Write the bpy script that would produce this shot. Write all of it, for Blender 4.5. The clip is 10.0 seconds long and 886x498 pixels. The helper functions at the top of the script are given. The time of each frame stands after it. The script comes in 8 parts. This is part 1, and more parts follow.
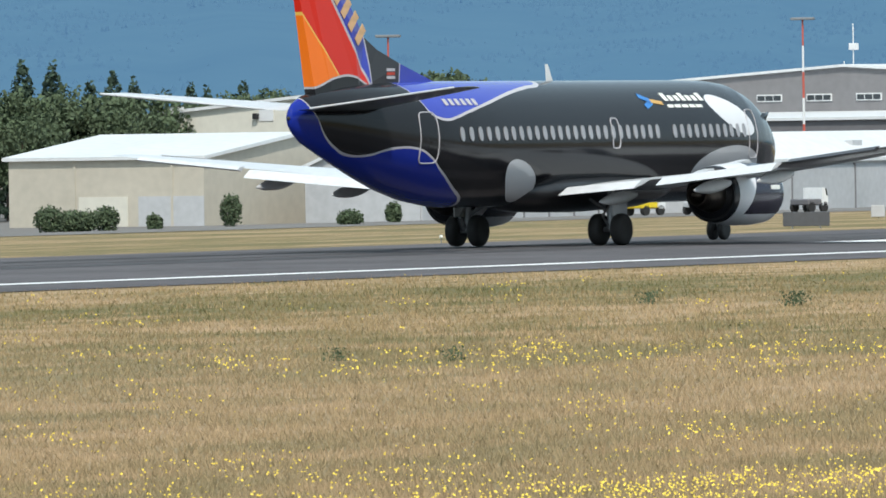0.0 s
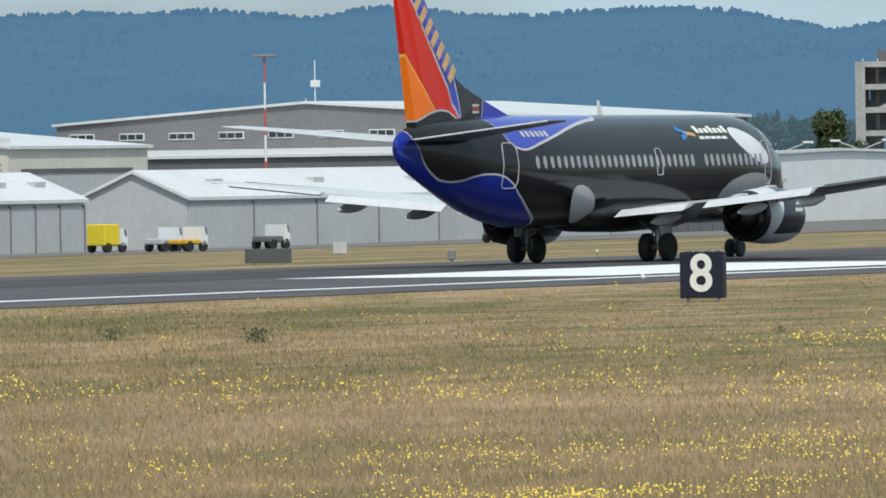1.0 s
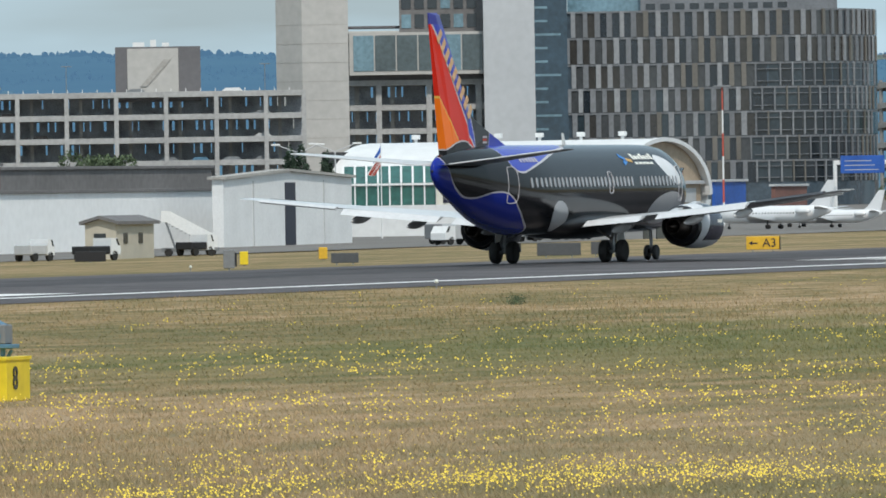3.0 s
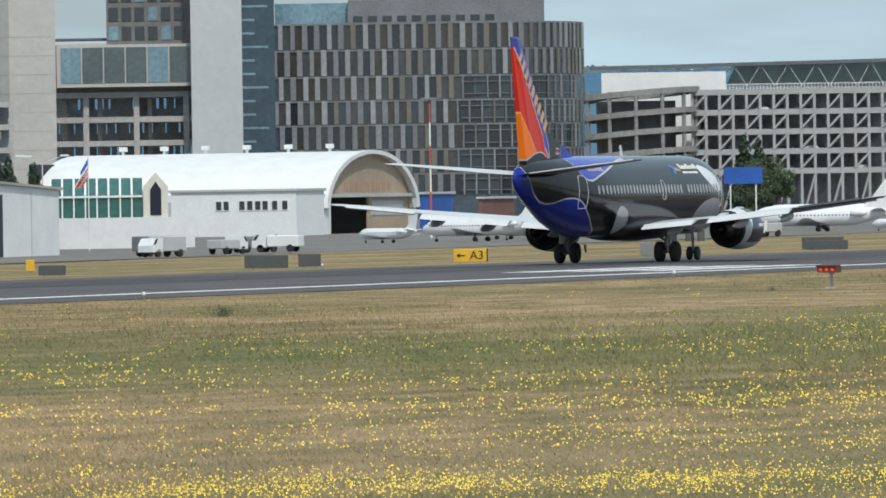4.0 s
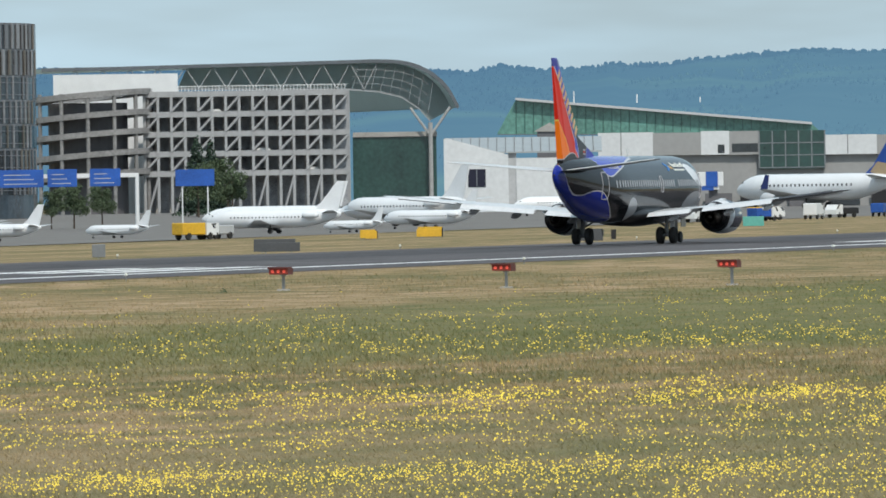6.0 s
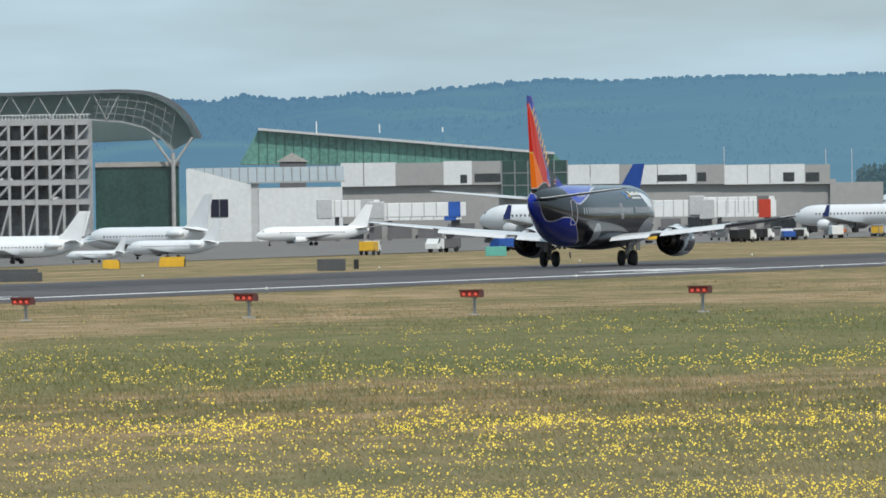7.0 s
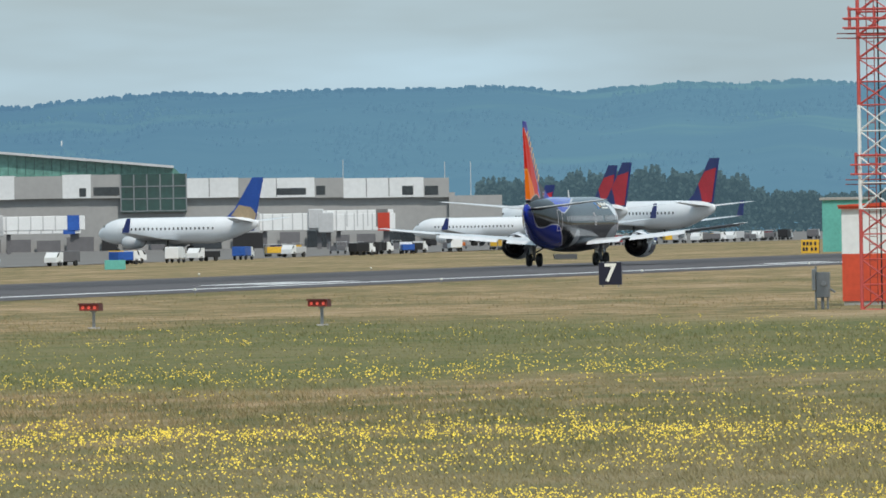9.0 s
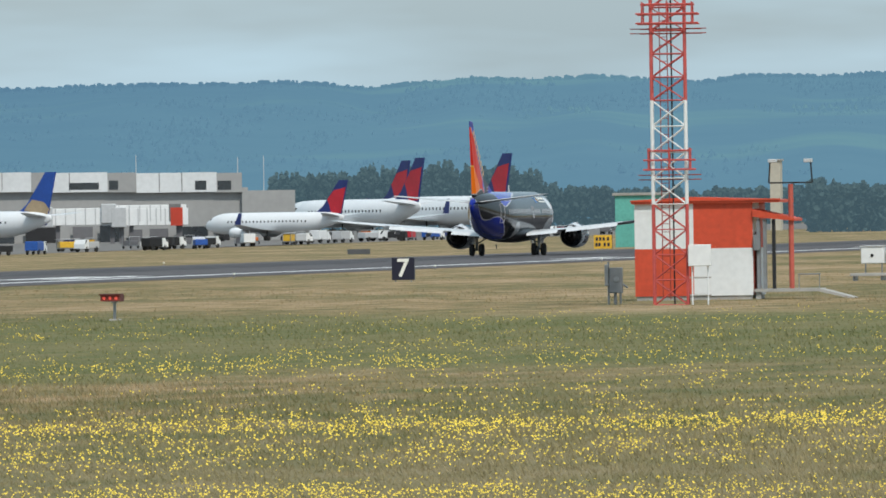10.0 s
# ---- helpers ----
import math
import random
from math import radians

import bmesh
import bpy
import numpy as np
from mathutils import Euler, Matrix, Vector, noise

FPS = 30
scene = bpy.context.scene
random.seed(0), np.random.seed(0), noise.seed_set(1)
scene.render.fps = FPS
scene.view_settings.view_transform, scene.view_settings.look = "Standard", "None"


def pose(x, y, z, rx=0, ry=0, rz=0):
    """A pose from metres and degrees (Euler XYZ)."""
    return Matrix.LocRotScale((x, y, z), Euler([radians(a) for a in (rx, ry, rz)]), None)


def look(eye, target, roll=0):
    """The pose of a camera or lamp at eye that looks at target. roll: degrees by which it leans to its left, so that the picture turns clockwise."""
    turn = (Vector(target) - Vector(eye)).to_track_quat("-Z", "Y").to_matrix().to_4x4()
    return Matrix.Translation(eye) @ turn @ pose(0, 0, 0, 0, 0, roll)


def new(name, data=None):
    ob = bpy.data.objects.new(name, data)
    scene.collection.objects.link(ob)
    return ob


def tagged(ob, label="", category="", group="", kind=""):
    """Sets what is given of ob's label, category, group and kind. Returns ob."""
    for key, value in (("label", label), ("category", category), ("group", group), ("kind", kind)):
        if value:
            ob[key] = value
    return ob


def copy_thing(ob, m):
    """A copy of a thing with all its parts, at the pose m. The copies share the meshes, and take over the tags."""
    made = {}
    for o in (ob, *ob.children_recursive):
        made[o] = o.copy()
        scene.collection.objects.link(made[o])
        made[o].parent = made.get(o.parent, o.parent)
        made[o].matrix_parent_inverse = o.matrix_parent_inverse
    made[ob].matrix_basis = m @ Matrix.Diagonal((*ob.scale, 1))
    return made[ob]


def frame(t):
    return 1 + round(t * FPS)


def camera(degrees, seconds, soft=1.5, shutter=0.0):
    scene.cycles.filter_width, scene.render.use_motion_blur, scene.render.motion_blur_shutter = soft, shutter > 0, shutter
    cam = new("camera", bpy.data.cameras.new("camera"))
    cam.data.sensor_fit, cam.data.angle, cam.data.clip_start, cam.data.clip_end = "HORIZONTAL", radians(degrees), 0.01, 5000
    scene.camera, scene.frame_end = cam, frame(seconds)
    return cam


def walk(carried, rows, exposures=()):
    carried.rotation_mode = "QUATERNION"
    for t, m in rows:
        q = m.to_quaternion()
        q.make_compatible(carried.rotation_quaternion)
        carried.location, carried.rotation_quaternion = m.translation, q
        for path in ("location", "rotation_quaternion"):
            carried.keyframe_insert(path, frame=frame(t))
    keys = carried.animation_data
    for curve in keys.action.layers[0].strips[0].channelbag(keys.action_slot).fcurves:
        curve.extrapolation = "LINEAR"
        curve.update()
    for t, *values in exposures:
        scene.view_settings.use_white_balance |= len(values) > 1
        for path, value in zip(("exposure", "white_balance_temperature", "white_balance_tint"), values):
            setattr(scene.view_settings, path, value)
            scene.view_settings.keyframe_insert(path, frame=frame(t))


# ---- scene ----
# Airport on a partly cloudy day. The photographer stands still at the origin and pans.
# The runway runs along +Y, its centre line at x = -153.8; the apron lies beyond it.
EYE = 3.44
cam = camera(5.072, 10.0, soft=1.7)
PAN = [(0.0, 29.187, -0.620, 0.860),
        (0.5, 27.377, -0.492, 0.920),
        (1.0, 26.105, -0.455, 0.904),
        (1.5, 24.540, -0.430, 0.888),
        (2.0, 23.084, -0.421, 0.891),
        (2.5, 21.772, -0.405, 0.887),
        (3.0, 20.705, -0.346, 0.899),
        (3.1, 20.532, -0.328, 0.900),
        (3.2, 20.370, -0.317, 0.900),
        (4.3, 18.545, -0.286, 0.903),
        (4.5, 18.245, -0.269, 0.917),
        (5.0, 17.539, -0.310, 0.940),
        (5.5, 16.716, -0.359, 0.921),
        (5.7, 16.376, -0.366, 0.893),
        (6.8, 14.702, -0.208, 0.902),
        (7.0, 14.415, -0.188, 0.894),
        (7.2, 14.115, -0.147, 0.895),
        (7.5, 13.711, -0.110, 0.890),
        (7.8, 13.317, -0.097, 0.897),
        (8.0, 13.097, -0.097, 0.901),
        (8.5, 12.614, -0.108, 0.890),
        (9.0, 12.233, -0.146, 0.955),
        (9.3, 11.863, -0.182, 0.910),
        (9.5, 11.582, -0.201, 0.876),
        (9.8, 11.238, -0.207, 0.886),
        (10.0, 11.047, -0.193, 0.883)]  # seconds, bearing, tilt, lean
walk(cam, [(t, pose(0, 0, EYE, 90 + tilt, lean, bearing)) for t, bearing, tilt, lean in PAN],
     exposures=[(0.0, 0.45), (0.5, 0.3), (1.0, 0.12), (2.0, 0.12), (10.0, 0.12)])

# ---- light ----
SUN = Vector((0.42, -0.6, 0.9)).normalized()
world = bpy.data.worlds.new("sky")
scene.world = world
world.use_nodes = True
wt = world.node_tree
wt.nodes.clear()


def link(tree, a, b):
    tree.links.new(a, b)


def build_sky():
    n = wt.nodes
    sky = n.new("ShaderNodeTexSky")
    sky.sky_type = "NISHITA"
    sky.sun_disc = False
    sky.sun_elevation = math.asin(SUN.z)
    sky.sun_rotation = math.atan2(SUN.x, SUN.y)
    sky.dust_density = 2.0
    co = n.new("ShaderNodeTexCoord")
    mp = n.new("ShaderNodeMapping")
    mp.inputs["Scale"].default_value = (5, 5, 28)
    link(wt, co.outputs["Generated"], mp.inputs["Vector"])
    no = n.new("ShaderNodeTexNoise")
    no.inputs["Scale"].default_value = 2.6
    no.inputs["Detail"].default_value = 4
    no.inputs["Roughness"].default_value = 0.55
    link(wt, mp.outputs["Vector"], no.inputs["Vector"])
    ramp = n.new("ShaderNodeValToRGB")
    ramp.color_ramp.elements[0].position, ramp.color_ramp.elements[1].position = 0.36, 0.68
    ramp.color_ramp.elements[0].color = (0.0, 0.0, 0.0, 1)
    link(wt, no.outputs["Fac"], ramp.inputs["Fac"])
    mix = n.new("ShaderNodeMix")
    mix.data_type = "RGBA"
    mix.inputs[7].default_value = (4.9, 6.6, 7.6, 1)
    half = n.new("ShaderNodeMath")
    half.operation = "MULTIPLY_ADD"
    half.inputs[1].default_value, half.inputs[2].default_value = 0.46, 0.52
    link(wt, ramp.outputs["Color"], half.inputs[0])
    link(wt, half.outputs[0], mix.inputs[0])
    link(wt, sky.outputs["Color"], mix.inputs[6])
    bg = n.new("ShaderNodeBackground")
    bg.inputs["Strength"].default_value = 0.1
    link(wt, mix.outputs[2], bg.inputs["Color"])
    out = n.new("ShaderNodeOutputWorld")
    link(wt, bg.outputs[0], out.inputs["Surface"])


build_sky()
sun = new("sun", bpy.data.lights.new("sun", "SUN"))
sun.data.energy, sun.data.angle, sun.data.color = 2.6, radians(2.0), (1.0, 0.95, 0.87)
sun.matrix_world = look((0, 0, 300), Vector((0, 0, 300)) - SUN)


# ---- materials ----
def mat(name, color, rough=0.6, metal=0.0, vary=0.12, scale=1.0, bump=0.0, coat=0.0, dark=None, island=0.0):
    """A surface with colour variation at two scales, in metres, and fine relief."""
    m = bpy.data.materials.new(name)
    m.use_nodes = True
    t = m.node_tree
    b = t.nodes["Principled BSDF"]
    b.inputs["Roughness"].default_value, b.inputs["Metallic"].default_value = rough, metal
    b.inputs["Coat Weight"].default_value = coat
    b.inputs["Coat Roughness"].default_value = 0.08
    co = t.nodes.new("ShaderNodeTexCoord")
    big, small = t.nodes.new("ShaderNodeTexNoise"), t.nodes.new("ShaderNodeTexNoise")
    big.inputs["Scale"].default_value, small.inputs["Scale"].default_value = 0.35 * scale, 4.0 * scale
    big.inputs["Detail"].default_value = small.inputs["Detail"].default_value = 5
    add = t.nodes.new("ShaderNodeMath")
    add.operation = "ADD"
    mr = t.nodes.new("ShaderNodeMapRange")
    mr.inputs["From Min"].default_value, mr.inputs["From Max"].default_value = 0.6, 1.4
    mx = t.nodes.new("ShaderNodeMix")
    mx.data_type = "RGBA"
    d = dark or [c * (1 - 2.2 * vary) for c in color]
    mx.inputs[6].default_value = (*d, 1)
    mx.inputs[7].default_value = (*[min(1, c * (1 + vary)) for c in color], 1)
    for tex in (big, small):
        t.links.new(co.outputs["Object"], tex.inputs["Vector"])
    t.links.new(big.outputs["Fac"], add.inputs[0])
    t.links.new(small.outputs["Fac"], add.inputs[1])
    t.links.new(add.outputs[0], mr.inputs["Value"])
    t.links.new(mr.outputs["Result"], mx.inputs[0])
    last = mx.outputs[2]
    if island:
        g = t.nodes.new("ShaderNodeNewGeometry")
        hs = t.nodes.new("ShaderNodeHueSaturation")
        r2 = t.nodes.new("ShaderNodeMapRange")
        r2.inputs["To Min"].default_value, r2.inputs["To Max"].default_value = 1 - island, 1 + island
        t.links.new(g.outputs["Random Per Island"], r2.inputs["Value"])
        t.links.new(r2.outputs["Result"], hs.inputs["Value"])
        t.links.new(last, hs.inputs["Color"])
        last = hs.outputs["Color"]
    t.links.new(last, b.inputs["Base Color"])
    if bump:
        bp = t.nodes.new("ShaderNodeBump")
        bp.inputs["Strength"].default_value = bump
        bp.inputs["Distance"].default_value = 0.02
        t.links.new(small.outputs["Fac"], bp.inputs["Height"])
        t.links.new(bp.outputs["Normal"], b.inputs["Normal"])
    return m


def glow(name, color, power):
    m = bpy.data.materials.new(name)
    m.use_nodes = True
    b = m.node_tree.nodes["Principled BSDF"]
    b.inputs["Base Color"].default_value = (*color, 1)
    b.inputs["Emission Color"].default_value = (*color, 1)
    b.inputs["Emission Strength"].default_value = power
    return m


def glass(name, tint, rough=0.08):
    m = mat(name, tint, rough, 0.0, 0.25, 0.3)
    b = m.node_tree.nodes["Principled BSDF"]
    b.inputs["Specular IOR Level"].default_value = 0.9
    return m


M = {
    "white": mat("white_paint", (0.74, 0.75, 0.75), 0.5, vary=0.06),
    "wing": mat("light_grey_wing_paint", (0.66, 0.67, 0.68), 0.38, vary=0.08, coat=0.3),
    # shade of the starboard wing's underside, put in as colour
    "wing_shade": mat("painted_wing_shade", (0.05, 0.05, 0.055), 0.4, vary=0.1),
    "black": mat("black_gloss_paint", (0.012, 0.012, 0.014), 0.3, vary=0.1, coat=0.8),
    "rubber": mat("tyre_rubber", (0.022, 0.021, 0.02), 0.75, vary=0.15),
    "steel": mat("grey_steel", (0.32, 0.33, 0.34), 0.4, 0.7),
    "hot": mat("heat_stained_metal", (0.09, 0.075, 0.065), 0.4, 0.85, vary=0.25, scale=3),
    "dark": mat("dark_void", (0.014, 0.014, 0.016), 0.7),
    "pale": mat("pale_grey_paint", (0.52, 0.53, 0.54), 0.4, vary=0.05, coat=0.3),
    "red": mat("red_paint", (0.5, 0.045, 0.02), 0.5),
    "tower_red": mat("aviation_red_paint", (0.62, 0.075, 0.03), 0.55),
    "gold": mat("gold_paint", (0.62, 0.36, 0.1), 0.45),
    "yellow": mat("yellow_paint", (0.78, 0.58, 0.02), 0.5, vary=0.1),
    "sign_black": mat("black_sign_panel", (0.012, 0.012, 0.03), 0.4),
    "sign_white": mat("white_sign_letter", (0.8, 0.8, 0.74), 0.5, vary=0.03),
    "concrete": mat("weathered_concrete", (0.4, 0.385, 0.36), 0.85, vary=0.14, scale=0.5, bump=0.3),
    "blue_steel": mat("blue_painted_steel", (0.09, 0.2, 0.3), 0.5),
    "grey_box": mat("grey_cabinet_paint", (0.2, 0.21, 0.22), 0.55),
    "lens_red": glow("lit_red_lens", (1.0, 0.12, 0.08), 0.25),
    "window": glass("dark_window_glass", (0.03, 0.036, 0.042)),
}


# ---- building helpers ----
def part(name, bm, material, parent=None, label="", smooth=False, kind="", at=None):
    """Links a bmesh as ONE mesh object under a thing or a part."""
    me = bpy.data.meshes.new(name)
    bm.normal_update()
    bm.to_mesh(me)
    bm.free()
    for mm in material if isinstance(material, (list, tuple)) else [material]:
        me.materials.append(mm)
    if smooth:
        me.polygons.foreach_set("use_smooth", [True] * len(me.polygons))
    ob = new(name, me)
    if parent:
        ob.parent = parent
    if at is not None:
        ob.matrix_basis = at
    return tagged(ob, label, kind=kind)


def thing(name, at, label, category, group="", kind=""):
    ob = new(name)
    ob.empty_display_size = 0.5
    ob.matrix_basis = at
    return tagged(ob, label, category, group, kind)


def block(bm, x0, x1, y0, y1, z0, z1, bevel=0.0):
    """A box between two corners, added to bm."""
    made = bmesh.ops.create_cube(bm, size=1.0, matrix=Matrix.LocRotScale(
        ((x0 + x1) / 2, (y0 + y1) / 2, (z0 + z1) / 2), None, (abs(x1 - x0), abs(y1 - y0), abs(z1 - z0))))
    if bevel:
        es = {e for v in made["verts"] for e in v.link_edges}
        bmesh.ops.bevel(bm, geom=list(es), offset=bevel, segments=1, affect="EDGES", profile=0.5)
    return bm


def cube(x0, x1, y0, y1, z0, z1, bevel=0.0):
    return block(bmesh.new(), x0, x1, y0, y1, z0, z1, bevel)


def rod(bm, a, b, r, r2=None, n=8):
    """A round bar from a to b, added to bm."""
    a, b = Vector(a), Vector(b)
    d = b - a
    m = Matrix.Translation((a + b) / 2) @ d.to_track_quat("Z", "Y").to_matrix().to_4x4()
    bmesh.ops.create_cone(bm, cap_ends=True, segments=n, radius1=r, radius2=r if r2 is None else r2, depth=d.length, matrix=m)
    return bm


def prism(points, axis, lo, hi, bm=None):
    """A flat outline swept along an axis ('x', 'y' or 'z')."""
    bm = bm or bmesh.new()
    put = {"x": lambda p, k: (k, p[0], p[1]), "y": lambda p, k: (p[0], k, p[1]), "z": lambda p, k: (p[0], p[1], k)}[axis]
    a = [bm.verts.new(put(p, lo)) for p in points]
    b = [bm.verts.new(put(p, hi)) for p in points]
    n = len(points)
    bm.faces.new(a[::-1]), bm.faces.new(b)
    for i in range(n):
        bm.faces.new((a[i], a[(i + 1) % n], b[(i + 1) % n], b[i]))
    bmesh.ops.recalc_face_normals(bm, faces=bm.faces[:])
    return bm


def loft(rings, close=True):
    """Rings of equally many points, joined into a skin."""
    bm = bmesh.new()
    vs = [[bm.verts.new(p) for p in ring] for ring in rings]
    n = len(vs[0])
    for a, b in zip(vs, vs[1:]):
        for i in range(n):
            bm.faces.new((a[i], a[(i + 1) % n], b[(i + 1) % n], b[i]))
    if close:
        bm.faces.new(vs[0][::-1]), bm.faces.new(vs[-1])
    bmesh.ops.recalc_face_normals(bm, faces=bm.faces[:])
    return bm


def words(text, size, depth=0.01, bold=0.0):
    """Lettering as a mesh, standing in the x-z plane and facing -y."""
    cu = bpy.data.curves.new("lettering", "FONT")
    cu.body, cu.size, cu.extrude, cu.offset = text, size, depth, bold
    cu.align_x, cu.align_y = "CENTER", "CENTER"
    ob = bpy.data.objects.new("lettering", cu)
    me = bpy.data.meshes.new_from_object(ob)
    bm = bmesh.new()
    bm.from_mesh(me)
    bpy.data.objects.remove(ob)
    bpy.data.curves.remove(cu)
    bpy.data.meshes.remove(me)
    bm.transform(pose(0, 0, 0, 90))
    return bm


def ground_z(x, y):
    """Height of the field: level up to the runway's crown, then falling towards the apron."""
    a = float(np.interp(y, (750, 1150, 1700, 2400), (-3.0, -2.0, -0.9, -0.6)))
    return float(np.interp(x, (-400, -205, -177, -154, -133), (a, -0.85, -0.3, 0, 0)))


# ---- ground, runway ----
def grass_material():
    m = bpy.data.materials.new("dry_grass_field")
    m.use_nodes = True
    t = m.node_tree
    b = t.nodes["Principled BSDF"]
    b.inputs["Roughness"].default_value = 0.95
    b.inputs["Specular IOR Level"].default_value = 0.1
    co = t.nodes.new("ShaderNodeTexCoord")
    mp = t.nodes.new("ShaderNodeMapping")
    mp.inputs["Rotation"].default_value = (0, 0, 0)
    mp.inputs["Scale"].default_value = (1.0, 0.35, 1.0)
    t.links.new(co.outputs["Object"], mp.inputs["Vector"])
    facs = []
    for scale, detail in ((0.07, 4), (0.6, 5), (6.0, 4)):
        n = t.nodes.new("ShaderNodeTexNoise")
        n.inputs["Scale"].default_value, n.inputs["Detail"].default_value = scale, detail
        t.links.new(mp.outputs["Vector"] if scale < 5 else co.outputs["Object"], n.inputs["Vector"])
        facs.append(n.outputs["Fac"])
    r1 = t.nodes.new("ShaderNodeValToRGB")
    e = r1.color_ramp.elements
    e[0].position, e[0].color = 0.42, (0.165, 0.15, 0.072, 1)
    e[1].position, e[1].color = 0.64, (0.43, 0.312, 0.195, 1)
    mid = e.new(0.52)
    mid.color = (0.292, 0.216, 0.115, 1)
    ad = t.nodes.new("ShaderNodeMath")
    ad.operation = "MULTIPLY_ADD"
    ad.inputs[1].default_value = 0.55
    t.links.new(facs[1], ad.inputs[0])
    hf = t.nodes.new("ShaderNodeMath")
    hf.operation = "MULTIPLY"
    hf.inputs[1].default_value = 0.45
    t.links.new(facs[0], hf.inputs[0])
    t.links.new(hf.outputs[0], ad.inputs[2])
    t.links.new(ad.outputs[0], r1.inputs["Fac"])
    mx = t.nodes.new("ShaderNodeMix")
    mx.data_type, mx.blend_type = "RGBA", "MULTIPLY"
    mx.inputs[0].default_value = 0.5
    r2 = t.nodes.new("ShaderNodeValToRGB")
    r2.color_ramp.elements[0].position, r2.color_ramp.elements[1].position = 0.3, 0.6
    r2.color_ramp.elements[0].color = (0.55, 0.55, 0.5, 1)
    t.links.new(facs[2], r2.inputs["Fac"])
    # a greener meadow strip across the middle of the field
    sep = t.nodes.new("ShaderNodeSeparateXYZ")
    t.links.new(co.outputs["Object"], sep.inputs[0])
    green = None
    wob = t.nodes.new("ShaderNodeTexNoise")
    wob.inputs["Scale"].default_value, wob.inputs["Detail"].default_value = 0.12, 5
    t.links.new(mp.outputs["Vector"], wob.inputs["Vector"])
    shift = t.nodes.new("ShaderNodeMath")
    shift.operation = "MULTIPLY_ADD"
    shift.inputs[1].default_value, shift.inputs[2].default_value = 34.0, -17.0
    t.links.new(wob.outputs["Fac"], shift.inputs[0])
    past = t.nodes.new("ShaderNodeMapRange")
    past.inputs["From Min"].default_value, past.inputs["From Max"].default_value = 200, 400
    past.inputs["To Max"].default_value = 120
    t.links.new(sep.outputs[1], past.inputs["Value"])
    slant = t.nodes.new("ShaderNodeMath")
    slant.operation = "SUBTRACT"
    t.links.new(sep.outputs[0], slant.inputs[0])
    t.links.new(past.outputs["Result"], slant.inputs[1])
    for axis, lo, hi in ((1, 150, 205), (0, -90, -74), (2, -48, -60), (1, 365, 320)):
        s = t.nodes.new("ShaderNodeMapRange")
        s.interpolation_type = "SMOOTHSTEP"
        s.inputs["From Min"].default_value, s.inputs["From Max"].default_value = lo, hi
        add = t.nodes.new("ShaderNodeMath")
        add.operation = "ADD"
        t.links.new(sep.outputs[axis] if axis < 2 else slant.outputs[0], add.inputs[0])
        t.links.new(shift.outputs[0], add.inputs[1])
        t.links.new(add.outputs[0], s.inputs["Value"])
        if green is None:
            green = s.outputs["Result"]
        else:
            q = t.nodes.new("ShaderNodeMath")
            q.operation = "MULTIPLY"
            t.links.new(green, q.inputs[0])
            t.links.new(s.outputs["Result"], q.inputs[1])
            green = q.outputs[0]
    gf = t.nodes.new("ShaderNodeMath")
    gf.operation = "MULTIPLY"
    gf.inputs[1].default_value = 0.72
    t.links.new(green, gf.inputs[0])
    gm = t.nodes.new("ShaderNodeMix")
    gm.data_type = "RGBA"
    gm.inputs[7].default_value = (0.135, 0.15, 0.062, 1)
    t.links.new(gf.outputs[0], gm.inputs[0])
    t.links.new(r1.outputs["Color"], gm.inputs[6])
    # drier grass towards the near end, olive weeds under the flower drifts
    last = gm.outputs[2]
    for axis, lo, hi, amount, tone in ((1, 165, 120, 0.35, (0.42, 0.305, 0.2, 1)), (0, -46, -34, 0.5, (0.13, 0.145, 0.065, 1))):
        s = t.nodes.new("ShaderNodeMapRange")
        s.inputs["From Min"].default_value, s.inputs["From Max"].default_value = lo, hi
        s.inputs["To Max"].default_value = amount
        t.links.new(sep.outputs[axis], s.inputs["Value"])
        q = t.nodes.new("ShaderNodeMix")
        q.data_type = "RGBA"
        q.inputs[7].default_value = tone
        t.links.new(s.outputs["Result"], q.inputs[0])
        t.links.new(last, q.inputs[6])
        last = q.outputs[2]
    t.links.new(last, mx.inputs[6])
    t.links.new(r2.outputs["Color"], mx.inputs[7])
    t.links.new(mx.outputs[2], b.inputs["Base Color"])
    bp = t.nodes.new("ShaderNodeBump")
    bp.inputs["Strength"].default_value, bp.inputs["Distance"].default_value = 0.6, 0.08
    t.links.new(facs[2], bp.inputs["Height"])
    t.links.new(bp.outputs["Normal"], b.inputs["Normal"])
    return m


M["grass"] = grass_material()
M["asphalt"] = mat("runway_asphalt", (0.118, 0.11, 0.114), 0.9, vary=0.2, scale=0.4, bump=0.2)
M["asphalt"].node_tree.nodes["Principled BSDF"].inputs["Specular IOR Level"].default_value = 0.15
M["marking"] = mat("white_runway_marking", (0.84, 0.84, 0.82), 0.7, vary=0.08, scale=0.6)
M["apron"] = mat("apron_concrete", (0.17, 0.155, 0.14), 0.85, vary=0.12, scale=0.2)


